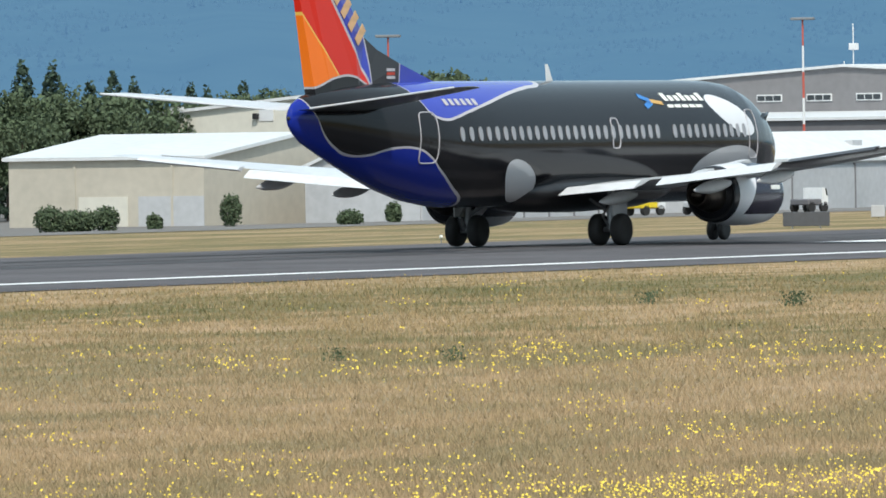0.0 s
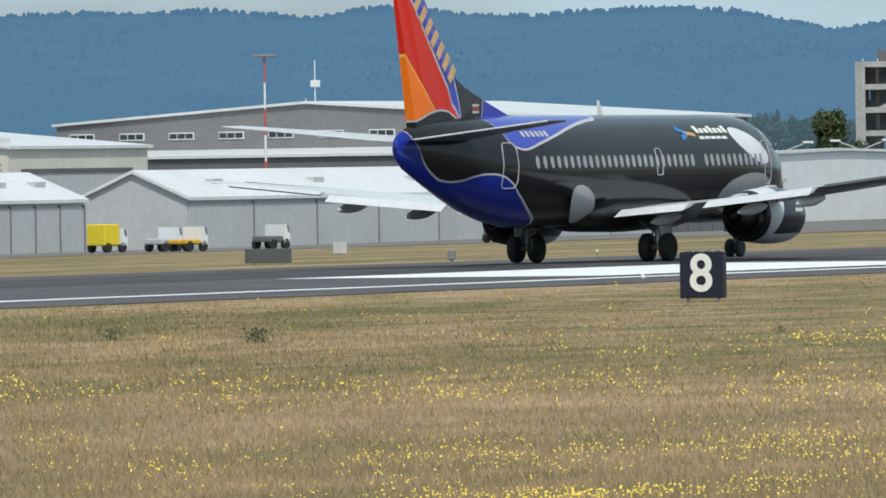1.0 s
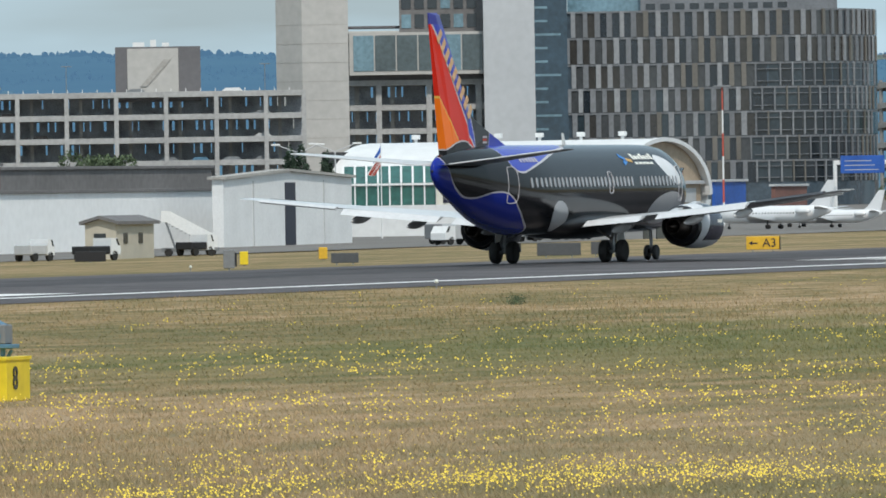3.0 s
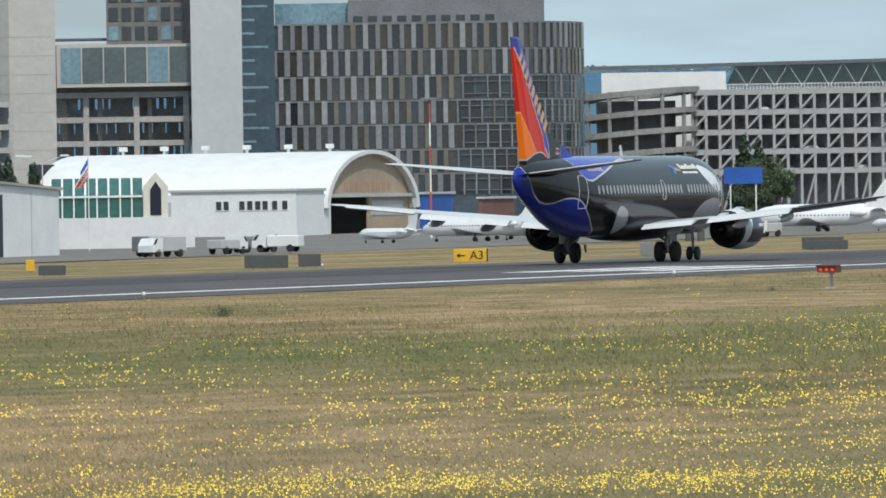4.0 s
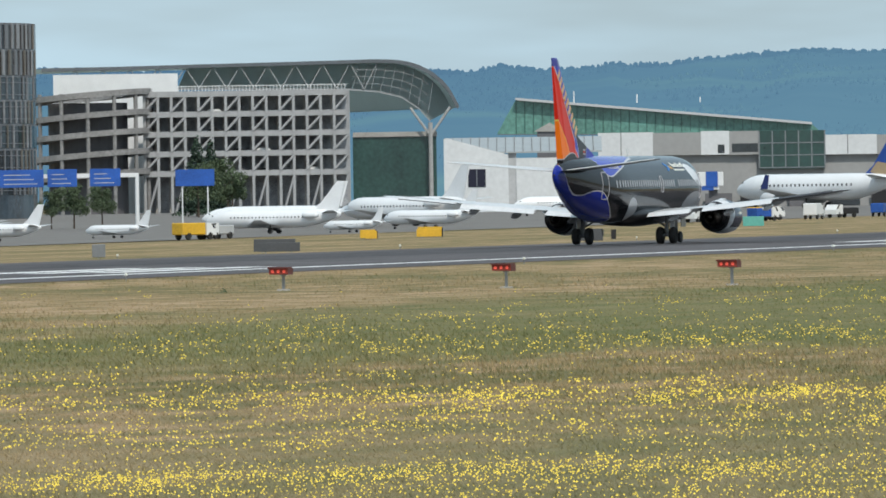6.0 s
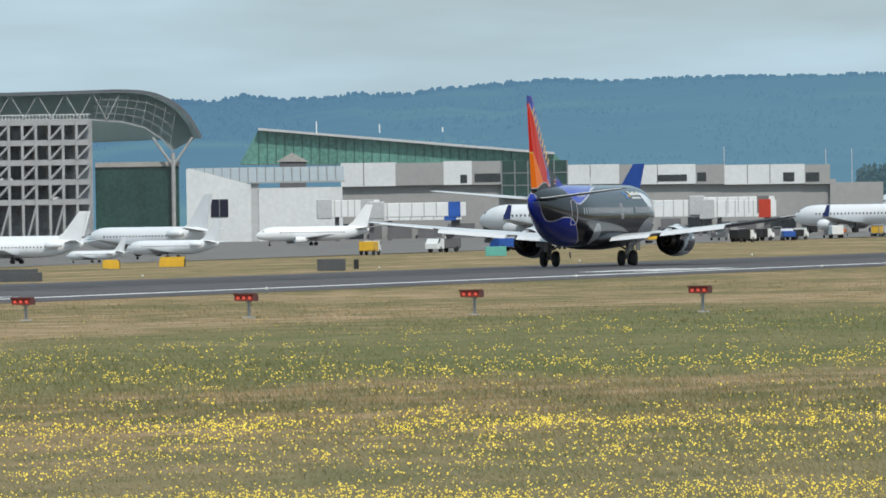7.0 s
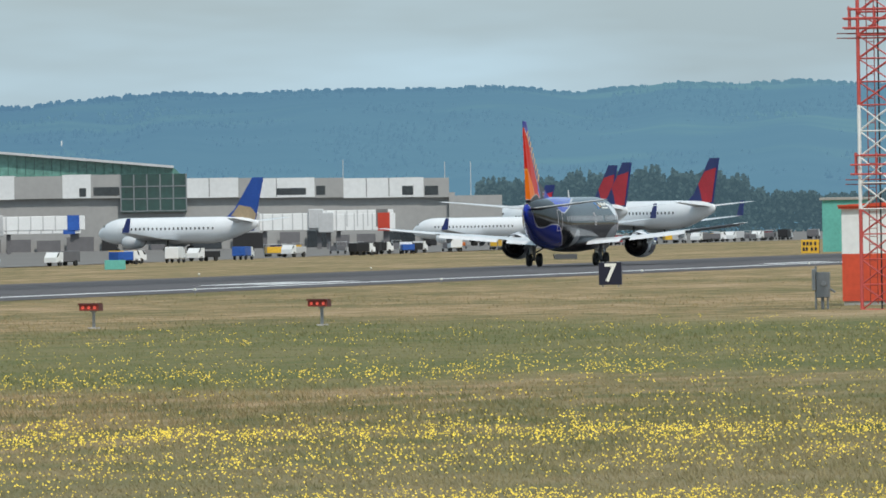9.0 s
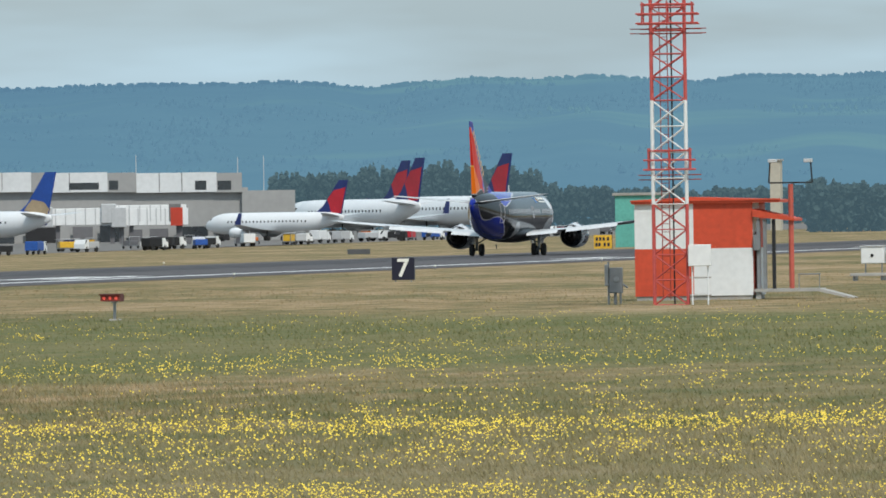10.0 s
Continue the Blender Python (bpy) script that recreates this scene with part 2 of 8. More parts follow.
def sheet(name, xs, ys, lift, material, label, category):
    """A ground sheet over a grid of lines, following the field's height."""
    bm = bmesh.new()
    grid = [[bm.verts.new((x, y, ground_z(x, y) + lift)) for y in ys] for x in xs]
    for a, b in zip(grid, grid[1:]):
        for i in range(len(ys) - 1):
            bm.faces.new((a[i], b[i], b[i + 1], a[i + 1]))
    bmesh.ops.recalc_face_normals(bm, faces=bm.faces[:])
    if sum(f.normal.z for f in bm.faces) < 0:
        bmesh.ops.reverse_faces(bm, faces=bm.faces[:])
    ob = part(name, bm, material, smooth=True)
    return tagged(ob, label, category, kind="structure")


YS = [-5000, -500, 0, 150, 300, 450, 600, 750, 950, 1150, 1400, 1700, 2000, 2400, 3200, 5000]
sheet("ground", [-5000, -1500, -700, -400, -300, -205, -177, -154, -133, -60, 0, 300, 5000], YS, 0.0, M["grass"],
      "dry summer grass field with green patches and weeds", "grass field")
sheet("runway", [-176.9, -165, -154, -140, -133, -124.5], YS[2:-1], 0.02, M["asphalt"], "dark grey asphalt runway with pale markings", "runway")
sheet("apron", [-700, -500, -400, -338], [500, 750, 950, 1150, 1400, 1700, 2000, 2400, 3000], 0.03, M["apron"],
      "pale concrete apron beside the hangars and terminal", "apron")


def marking(name, x0, x1, y0, y1, label):
    ys = [y0 + (y1 - y0) * i / 6 for i in range(7)]
    return sheet(name, [x0, x1], ys, 0.035, M["marking"], label, "runway marking")


marking("edge_line", -131.4, -130.2, 40, 2400, "long thin white line along the runway's edge")
# thick aiming-point bars and touchdown-zone bars
marking("aiming_bar", -145.2, -133.6, 284, 318, "broad white aiming point bar on the asphalt")
for y0, n in ((418, 3), (570, 2), (735, 1), (885, 1)):
    for i in range(n):
        marking("touchdown_bar", -135.6 - 3.0 * i, -133.8 - 3.0 * i, y0, y0 + 24, "white touchdown zone stripe on the asphalt")
# tyre rubber laid down along the touchdown zone
M["rubber_stain"] = mat("rubber_stained_asphalt", (0.05, 0.047, 0.049), 0.85, vary=0.3, scale=0.15)
for x0, x1 in ((-160.2, -157.6), (-156.4, -151.0), (-149.6, -147.2)):
    sheet("rubber_track", [x0, x1], [60, 300, 600, 900, 1300], 0.028, M["rubber_stain"], "dark tyre rubber streak along the runway", "runway stain")


# ---- the airliner ----
# its own space: +Y to the nose, +X to starboard, origin on the ground between the main wheels
STATIONS = [(16.3, 2.86, 0.03, 0.03), (16.2, 2.87, 0.16, 0.28), (15.98, 2.9, 0.32, 0.54), (15.6, 2.95, 0.54, 0.84), (15.0, 3.02, 0.82, 1.14),
            (14.2, 3.12, 1.12, 1.45), (13.3, 3.21, 1.37, 1.72), (12.2, 3.28, 1.61, 1.91), (11.0, 3.3, 1.77, 1.98), (9.5, 3.3, 1.86, 2.0), (8, 3.3, 1.88, 2.0),
            (4, 3.3, 1.88, 2.0), (0, 3.3, 1.88, 2.0), (-3, 3.3, 1.88, 2.0), (-5.5, 3.3, 1.86, 2.0), (-7, 3.32, 1.8, 1.98), (-8.5, 3.4, 1.65, 1.88),
            (-10, 3.55, 1.4, 1.72), (-11.5, 3.74, 1.1, 1.5), (-13, 3.93, 0.8, 1.23), (-14.2, 4.06, 0.54, 0.97), (-15.1, 4.13, 0.34, 0.73),
            (-15.6, 4.17, 0.2, 0.48), (-15.8, 4.18, 0.13, 0.3), (-15.88, 4.18, 0.08, 0.13)]


def body_at(y):
    ys = [s[0] for s in STATIONS][::-1]
    return [float(np.interp(y, ys, [s[k] for s in STATIONS][::-1])) for k in (1, 2, 3)]


def side(y, z, out=0.0):
    """The half width of the body at a station and a height."""
    zc, hw, hh = body_at(y)
    return hw * math.sqrt(max(0.0, 1 - ((z - zc) / hh) ** 2)) + out


def fuselage_mesh():
    ys = sorted({s[0] for s in STATIONS} | set(np.arange(-15.5, 16, 0.5).round(2)), reverse=True)
    # a smooth line through the stations
    rings = []
    for y in ys:
        zc, hw, hh = body_at(y)
        ring = []
        for i in range(56):
            a = 2 * math.pi * i / 56
            ring.append((hw * math.cos(a), y, zc + hh * math.sin(a)))
        rings.append(ring)
    return loft(rings)


class Nodes:
    """Arithmetic on a surface's own coordinates, for painted schemes."""

    def __init__(self, name, rough, coat):
        self.m = bpy.data.materials.new(name)
        self.m.use_nodes = True
        self.t = self.m.node_tree
        self.b = self.t.nodes["Principled BSDF"]
        self.b.inputs["Roughness"].default_value = rough
        self.b.inputs["Coat Weight"].default_value = coat
        self.b.inputs["Coat Roughness"].default_value = 0.06
        self.b.inputs["Specular IOR Level"].default_value = 0.28
        sep = self.t.nodes.new("ShaderNodeSeparateXYZ")
        co = self.t.nodes.new("ShaderNodeTexCoord")
        self.t.links.new(co.outputs["Object"], sep.inputs[0])
        self.x, self.y, self.z = sep.outputs

    def do(self, op, a, b=None, c=None):
        n = self.t.nodes.new("ShaderNodeMath")
        n.operation = op
        for i, v in enumerate((a, b, c)):
            if v is None:
                continue
            if isinstance(v, (int, float)):
                n.inputs[i].default_value = v
            else:
                self.t.links.new(v, n.inputs[i])
        return n.outputs[0]

    def curve(self, pts, lo, hi):
        """z of a painted line over y, as a smooth curve."""
        y0, y1 = pts[0][0], pts[-1][0]
        mr = self.t.nodes.new("ShaderNodeMapRange")
        mr.inputs["From Min"].default_value, mr.inputs["From Max"].default_value = y0, y1
        self.t.links.new(self.y, mr.inputs["Value"])
        fc = self.t.nodes.new("ShaderNodeFloatCurve")
        cu = fc.mapping.curves[0]
        norm = [((y - y0) / (y1 - y0), (z - lo) / (hi - lo)) for y, z in pts]
        cu.points[0].location, cu.points[1].location = norm[0], norm[-1]
        for p in norm[1:-1]:
            cu.points.new(*p)
        fc.mapping.update()
        self.t.links.new(mr.outputs["Result"], fc.inputs["Value"])
        return self.do("MULTIPLY_ADD", fc.outputs[0], hi - lo, lo)

    def line(self, p, q):
        """Signed distance to the line p-q in the y-z plane; positive on its left."""
        d = Vector((q[0] - p[0], q[1] - p[1])).normalized()
        u = self.do("MULTIPLY", self.do("SUBTRACT", self.y, p[0]), -d.y)
        return self.do("MULTIPLY_ADD", self.do("SUBTRACT", self.z, p[1]), d.x, u)

    def oval(self, y, z, a, b, turn=0.0):
        c, s = math.cos(radians(turn)), math.sin(radians(turn))
        dy, dz = self.do("SUBTRACT", self.y, y), self.do("SUBTRACT", self.z, z)
        u = self.do("ADD", self.do("MULTIPLY", dy, c / a), self.do("MULTIPLY", dz, s / a))
        v = self.do("ADD", self.do("MULTIPLY", dy, -s / b), self.do("MULTIPLY", dz, c / b))
        return self.do("SUBTRACT", 1.0, self.do("ADD", self.do("MULTIPLY", u, u), self.do("MULTIPLY", v, v)))

    def yes(self, a):
        return self.do("GREATER_THAN", a, 0.0)

    def near(self, a, w):
        return self.do("LESS_THAN", self.do("ABSOLUTE", a), w)

    def both(self, *a):
        r = a[0]
        for v in a[1:]:
            r = self.do("MULTIPLY", r, v)
        return r

    def paint(self, base, coats):
        last = None
        for mask, color in coats:
            mx = self.t.nodes.new("ShaderNodeMix")
            mx.data_type = "RGBA"
            if last is None:
                mx.inputs[6].default_value = (*base, 1)
            else:
                self.t.links.new(last, mx.inputs[6])
            mx.inputs[7].default_value = (*color, 1)
            self.t.links.new(mask, mx.inputs[0])
            last = mx.outputs[2]
        no = self.t.nodes.new("ShaderNodeTexNoise")
        no.inputs["Scale"].default_value, no.inputs["Detail"].default_value = 0.9, 8
        mr = self.t.nodes.new("ShaderNodeMapRange")
        mr.inputs["To Min"].default_value, mr.inputs["To Max"].default_value = 0.86, 1.1
        self.t.links.new(no.outputs["Fac"], mr.inputs["Value"])
        hs = self.t.nodes.new("ShaderNodeHueSaturation")
        self.t.links.new(mr.outputs["Result"], hs.inputs["Value"])
        self.t.links.new(last, hs.inputs["Color"])
        self.t.links.new(hs.outputs["Color"], self.b.inputs["Base Color"])
        return self.m


BLACK, BLUE, ORANGE, RED, EDGE, WHITE, GREY = (0.013, 0.013, 0.015), (0.01, 0.026, 0.27), (0.95, 0.19, 0.008), (0.68, 0.022, 0.008), (0.5, 0.48, 0.5), (0.75, 0.75, 0.76), (0.4, 0.4, 0.41)


def fuselage_paint():
    n = Nodes("black_and_blue_airliner_livery", 0.13, 0.0)
    belly = n.curve([(-15.35, 4.9), (-15.1, 4.55), (-14.86, 4.27), (-14.42, 3.64), (-13.8, 3.25), (-13.15, 3.02), (-12.3, 3.0), (-11.6, 3.15), (-11.1, 3.22), (-10.1, 3.17), (-9.5, 2.94), (-8.8, 2.48), (-7.85, 1.99), (-6.7, 1.54), (-6.0, 1.2)], 0.5, 5)
    top = n.curve([(-10.0, 5.5), (-9.6, 4.69), (-9.2, 4.21), (-8.6, 4.08), (-8.0, 4.16), (-7.4, 4.29), (-6.0, 4.55), (-3.9, 4.9), (-2.3, 5.08), (-1.3, 5.16), (-0.6, 5.4)], 3.5, 6)
    span = n.both(n.do("GREATER_THAN", n.y, -15.35), n.do("LESS_THAN", n.y, -6.0))
    tspan = n.both(n.do("GREATER_THAN", n.y, -10.0), n.do("LESS_THAN", n.y, -0.6))
    d1, d2 = n.do("SUBTRACT", belly, n.z), n.do("SUBTRACT", n.z, top)
    eye = n.oval(10.5, 4.13, 1.62, 0.48, -18)
    pv = n.do("MULTIPLY", n.do("SUBTRACT", n.z, 2.12), 1 / 0.68)
    pu = n.do("MULTIPLY", n.do("MULTIPLY_ADD", n.do("SUBTRACT", n.z, 2.12), 1.1, n.do("ADD", n.y, 3.9)), 1 / 0.98)
    patch = n.do("SUBTRACT", 1.0, n.do("ADD", n.do("MULTIPLY", pu, pu), n.do("MULTIPLY", pv, pv)))
    wing = n.oval(10.0, 2.4, 2.5, 0.72, 3)
    return n.paint(BLACK, [
        (n.both(n.yes(d1), span), BLUE), (n.both(n.near(d1, 0.035), span), EDGE),
        (n.do("LESS_THAN", n.y, -15.34), BLUE), (n.both(n.yes(d2), tspan), (0.05, 0.075, 0.42)), (n.both(n.near(d2, 0.04), tspan), EDGE),
        (n.yes(eye), WHITE), (n.yes(patch), (0.6, 0.6, 0.61)), (n.yes(wing), GREY)])


def fin_paint():
    n = Nodes("red_orange_and_blue_fin_livery", 0.42, 0.1)
    blue = n.line((-11.06, 5.06), (-13.44, 7.83))
    red = n.line((-13.05, 5.42), (-15.15, 7.38))
    base = n.curve([(-15.6, 5.0), (-15.1, 5.04), (-14.4, 5.14), (-13.3, 5.42), (-12.3, 5.47), (-11.4, 5.2), (-11.0, 5.0), (-10.4, 4.6)], 4, 6)
    d = n.do("SUBTRACT", base, n.z)
    # the crew-side edge: black ahead of a rising line, blue again on the dorsal fillet
    front = n.line((-11.0, 4.6), (-11.27, 6.7))
    low = n.do("LESS_THAN", n.z, 6.7)
    dorsal = n.line((-9.2, 5.0), (-9.26, 6.0))
    coats = [(n.yes(n.do("MULTIPLY", blue, -1.0)), (0.045, 0.065, 0.42)), (n.near(blue, 0.05), EDGE),
             (n.yes(red), ORANGE), (n.near(red, 0.03), (0.85, 0.5, 0.1)),
             (n.do("GREATER_THAN", n.z, 10.55), (0.05, 0.06, 0.3)),
             (n.yes(d), BLACK), (n.near(d, 0.035), EDGE),
             (n.both(n.yes(n.do("MULTIPLY", front, -1.0)), low), (0.03, 0.03, 0.034)),
             (n.both(n.near(front, 0.03), low), EDGE),
             (n.both(n.yes(n.do("MULTIPLY", dorsal, -1.0)), low), (0.05, 0.075, 0.42)), (n.both(n.near(dorsal, 0.035), low), EDGE)]
    return n.paint(RED, coats)


def nacelle_paint():
    n = Nodes("navy_and_white_nacelle_livery", 0.25, 0.2)
    # a navy patch on a white cowl, with a bare metal inlet lip
    rear = n.do("SUBTRACT", n.y, n.do("MULTIPLY_ADD", n.z, 0.5, 1.2))
    patch = n.both(n.yes(rear), n.do("GREATER_THAN", n.z, -0.66))
    return n.paint((0.68, 0.68, 0.69), [(patch, (0.014, 0.013, 0.03)), (n.do("LESS_THAN", n.y, 0.3), (0.02, 0.02, 0.024)),
                                         (n.do("GREATER_THAN", n.y, 3.36), (0.6, 0.61, 0.62))])


def foil(x, le, te, z, thick, cant=0.0, n=12):
    """A wing section: points from the trailing edge over the top to the leading edge and back below."""
    c = le - te
    pts = []
    for i in range(n + 1):
        u = 0.5 * (1 + math.cos(math.pi * i / n))
        h = thick * 2.6 * (0.2969 * math.sqrt(u) - 0.126 * u - 0.3516 * u * u + 0.2843 * u ** 3 - 0.1036 * u ** 4)
        pts.append((x, le - u * c, z + h * c * 1.15))
    for i in range(1, n):
        u = 0.5 * (1 - math.cos(math.pi * i / n))
        h = thick * 2.6 * (0.2969 * math.sqrt(u) - 0.126 * u - 0.3516 * u * u + 0.2843 * u ** 3 - 0.1036 * u ** 4)
        pts.append((x, le - u * c, z - h * c * 0.7))
    return pts


def pod(length, radius, n=10):
    """A tapered fairing along -y."""
    rings = []
    for k in range(9):
        u = k / 8
        r = radius * max(0.04, math.sin(math.pi * min(1, u * 0.9 + 0.08)) ** 0.7)
        rings.append([(r * 0.75 * math.cos(2 * math.pi * i / n), -u * length, r * 1.2 * math.sin(2 * math.pi * i / n)) for i in range(n)])
    return loft(rings)


def lathe(profile, n=28):
    """A profile of (y, radius) turned about the y axis."""
    return loft([[(max(r, 0.004) * math.cos(2 * math.pi * i / n), y, max(r, 0.004) * math.sin(2 * math.pi * i / n)) for i in range(n)] for y, r in profile])


def wheel(parent, x, y, r, w):
    tyre = part("tyre", lathe_x([(-w / 2, r * 0.6), (-w / 2, r * 0.86), (-w * 0.36, r * 0.97), (-w * 0.15, r), (w * 0.15, r), (w * 0.36, r * 0.97), (w / 2, r * 0.86), (w / 2, r * 0.6)]),
                M["rubber"], parent, "black rubber tyre", smooth=True, at=pose(x, y, r))
    part("rim", lathe_x([(-w * 0.42, 0.02), (-w * 0.42, r * 0.35), (-w * 0.5, r * 0.6), (w * 0.5, r * 0.6), (w * 0.42, r * 0.35), (w * 0.42, 0.02)]),
         M["steel"], tyre, "grey metal wheel rim", smooth=True)
    return tyre


def lathe_x(profile, n=24):
    return loft([[(x, r * math.cos(2 * math.pi * i / n), r * math.sin(2 * math.pi * i / n)) for i in range(n)] for x, r in profile])


def airliner():
    jet = thing("airliner", pose(-153.8, 281, 0), "black and blue twin-engine jet airliner on its take-off run", "airplane")
    part("fuselage", fuselage_mesh(), fuselage_paint(), jet, "glossy black fuselage with blue and white patches", smooth=True)
    # fin with its dorsal fillet
    outline = [(-6.5, 5.22), (-9.2, 5.84), (-10.6, 6.28), (-11.26, 6.68), (-14.75, 10.95), (-15.1, 11.05), (-16.1, 11.05), (-14.45, 4.6), (-10, 4.9)]
    bm = bmesh.new()
    ring = []
    for sx in (-1, 1):
        ring.append([bm.verts.new((sx * (0.2 if z < 6 else 0.07 + 0.1 * (11 - z) / 5) * (0.15 if y > -8.5 else 1) * (0.35 if i in (0, 3, 4, 5, 6) else 1), y, z)) for i, (y, z) in enumerate(outline)])
    inner = []
    for sx in (-1, 1):
        inner.append([bm.verts.new((sx * (0.24 if z < 7 else 0.13), y, z)) for y, z in ((-11.9, 5.0), (-12.2, 6.9), (-15.5, 10.95), (-13.6, 5.0))])
    for s in (0, 1):
        o, q = ring[s], inner[s]
        for f in ((o[3], o[4], q[2], q[1]), (o[4], o[5], q[2]), (o[5], o[6], q[2]), (o[6], o[7], q[3], q[2]), (o[7], o[8], q[0], q[3]), (o[8], o[0], o[1], o[2], o[3], q[1], q[0]), (q[0], q[1], q[2], q[3])):
            bm.faces.new(f)
    for i in range(len(outline)):
        j = (i + 1) % len(outline)
        bm.faces.new((ring[0][i], ring[0][j], ring[1][j], ring[1][i]))
    bmesh.ops.recalc_face_normals(bm, faces=bm.faces[:])
    fin = part("tail_fin", bm, fin_paint(), jet, "red and orange tail fin with a blue leading edge")
    # gold bars that stand for the operator's name, on both faces of the fin
    for k in range(9):
        u = k / 8
        y, z = -11.82 - 3.28 * u, 6.75 + 3.28 * u
        for sx in (-1, 1):
            b = cube(-0.008, 0.008, -0.34, 0.34, -0.15, 0.15)
            part("name_bar", b, M["gold_pale"], fin, "", at=pose(sx * (0.262 - 0.11 * u), y, z, 43, -sx * 1.5, 0))
    for sx in (-1, 1):
        # stabiliser; the starboard one carries its underside's shade as a dark colour
        rings = [foil(sx * x, le, te, z, th) for x, le, te, z, th in ((0.3, -11.3, -15.85, 4.42, 0.1), (1.2, -11.95, -15.95, 4.5, 0.1), (6.2, -14.95, -16.65, 5.02, 0.09), (6.38, -15.5, -16.6, 5.04, 0.04))]
        part("stabiliser", loft(rings), M["wing"] if sx < 0 else M["stab_shade"], jet, "swept horizontal stabiliser", smooth=True)
        part("elevator_edge", rod(bmesh.new(), (sx * 0.8, -15.93, 4.47), (sx * 6.25, -16.67, 5.03), 0.032, n=6), M["wing"], jet, "bright elevator trailing edge")
        # wing
        secs = [(0.9, 6.3, -1.2, 1.78, 0.11), (1.9, 5.9, -1.15, 1.86, 0.115), (4.9, 4.05, -0.75, 2.12, 0.115), (9.5, 1.62, -1.55, 2.58, 0.11), (14.1, -0.8, -2.55, 3.07, 0.1), (14.42, -1.25, -2.6, 3.11, 0.05)]
        wing = part("wing", loft([foil(sx * x, le, te, z, th) for x, le, te, z, th in secs]), M["wing"], jet, "swept light grey wing", smooth=True)
        for name, span in (("inner_flap", ((1.95, -0.95, -2.25, 1.78), (4.45, -0.7, -1.85, 1.98))), ("outer_flap", ((5.2, -0.72, -1.75, 2.06), (9.6, -1.45, -2.3, 2.48))), ("aileron", ((10.0, -1.45, -2.0, 2.58), (13.4, -2.2, -2.62, 2.95)))):
            rings = []
            for x, le, te, z in span:
                rings.append([(sx * x, le, z + 0.1), (sx * x, (le + te) / 2, z + 0.1), (sx * x, te, z - 0.16 if name != "aileron" else z), (sx * x, (le + te) / 2, z - 0.06)])
            # the starboard aileron has the underside's shade as its colour
            part(name, loft(rings), M["wing_shade"] if name == "aileron" and sx > 0 else M["wing"], wing, "slightly lowered trailing edge flap")
        slat = []
        for x, le, z in ((5.4, 3.95, 2.12), (9.5, 1.82, 2.53), (13.6, -0.36, 2.97)):
            slat.append([(sx * x, le - 0.4, z + 0.13), (sx * x, le - 0.08, z + 0.06), (sx * x, le + 0.02, z - 0.06), (sx * x, le - 0.12, z - 0.1)])
        part("slat", loft(slat), M["pale"], wing, "polished leading edge slat")
        # starboard only: a shell just below the outer wing, coloured dark for shade
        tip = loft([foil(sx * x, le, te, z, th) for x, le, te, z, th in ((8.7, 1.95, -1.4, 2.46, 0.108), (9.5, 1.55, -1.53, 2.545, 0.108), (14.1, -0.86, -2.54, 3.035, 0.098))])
        part("wing_tip_shade", tip, M["wing_shade"], wing, "outer wing underside with its shade painted on", smooth=True) if sx > 0 else tip.free()
        for x, y, z in ((3.1, 0.0, 1.62), (6.6, -0.2, 1.95), (9.1, -0.7, 2.22)):
            part("flap_track_fairing", pod(2.5, 0.18), M["pale"], wing, "pale canoe-shaped flap track fairing", smooth=True, at=pose(sx * x, y + 0.9, z, 5))
        # engine
        eng = part("engine", lathe([(0.0, 0.86), (0.05, 0.9), (0.6, 0.96), (1.5, 1.02), (2.5, 1.02), (3.2, 0.97), (3.5, 0.86), (3.55, 0.79), (3.45, 0.71), (2.8, 0.68), (2.7, 0.05)]),
                   nacelle_paint(), jet, "navy engine nacelle with a white collar", smooth=True, at=pose(sx * 4.83, 2.7, 1.57))
        part("fan_nozzle", lathe([(0.25, 0.3), (-0.02, 0.82), (-0.02, 0.865), (0.25, 0.92)]), M["dark"], eng, "dark fan nozzle", smooth=True)
        part("core_cowl", lathe([(0.6, 0.62), (0.0, 0.58), (-0.55, 0.46), (-0.95, 0.36), (-0.95, 0.3), (-0.3, 0.28)]), M["hot"], eng, "heat-stained core cowl", smooth=True)
        part("exhaust_cone", lathe([(-0.3, 0.27), (-0.7, 0.24), (-1.1, 0.15), (-1.35, 0.04)]), M["hot"], eng, "dark exhaust cone", smooth=True)
        part("pylon", prism([(0.2, 0.6), (3.0, 0.8), (2.4, 1.1), (-0.5, 0.78), (-1.6, 0.55), (-1.2, 0.42)], "x", -0.16, 0.16), M["pale"], eng, "pale engine pylon")
        part("spinner", lathe([(2.72, 0.26), (3.0, 0.16), (3.15, 0.02)]), M["steel"], eng, smooth=True)
        part("cowl_bar", cube(-0.01, 0.01, -0.3, 0.3, -0.07, 0.07), M["sign_white"], eng, at=pose(sx * 1.0, 2.6, 0.2, 0, 0, 0))
        # main gear
        gear = part("main_gear", rod(rod(rod(bmesh.new(), (0, 0, 0.5), (0, 0.1, 2.0), 0.12), (-0.45, 0, 0.51), (0.45, 0, 0.51), 0.08), (0, 0.05, 1.0), (-sx * 1.3, 0.3, 1.75), 0.06), M["steel"], jet, "main landing gear leg", at=pose(sx * 2.615, 0, 0))
        for wx in (-0.4, 0.4):
            wheel(gear, wx, 0, 0.51, 0.37)
        part("gear_door", cube(-0.03, 0.03, -0.45, 0.5, 0.95, 1.7, 0.02), M["pale"], gear, "pale gear leg door", at=pose(sx * 0.28, 0.1, 0))
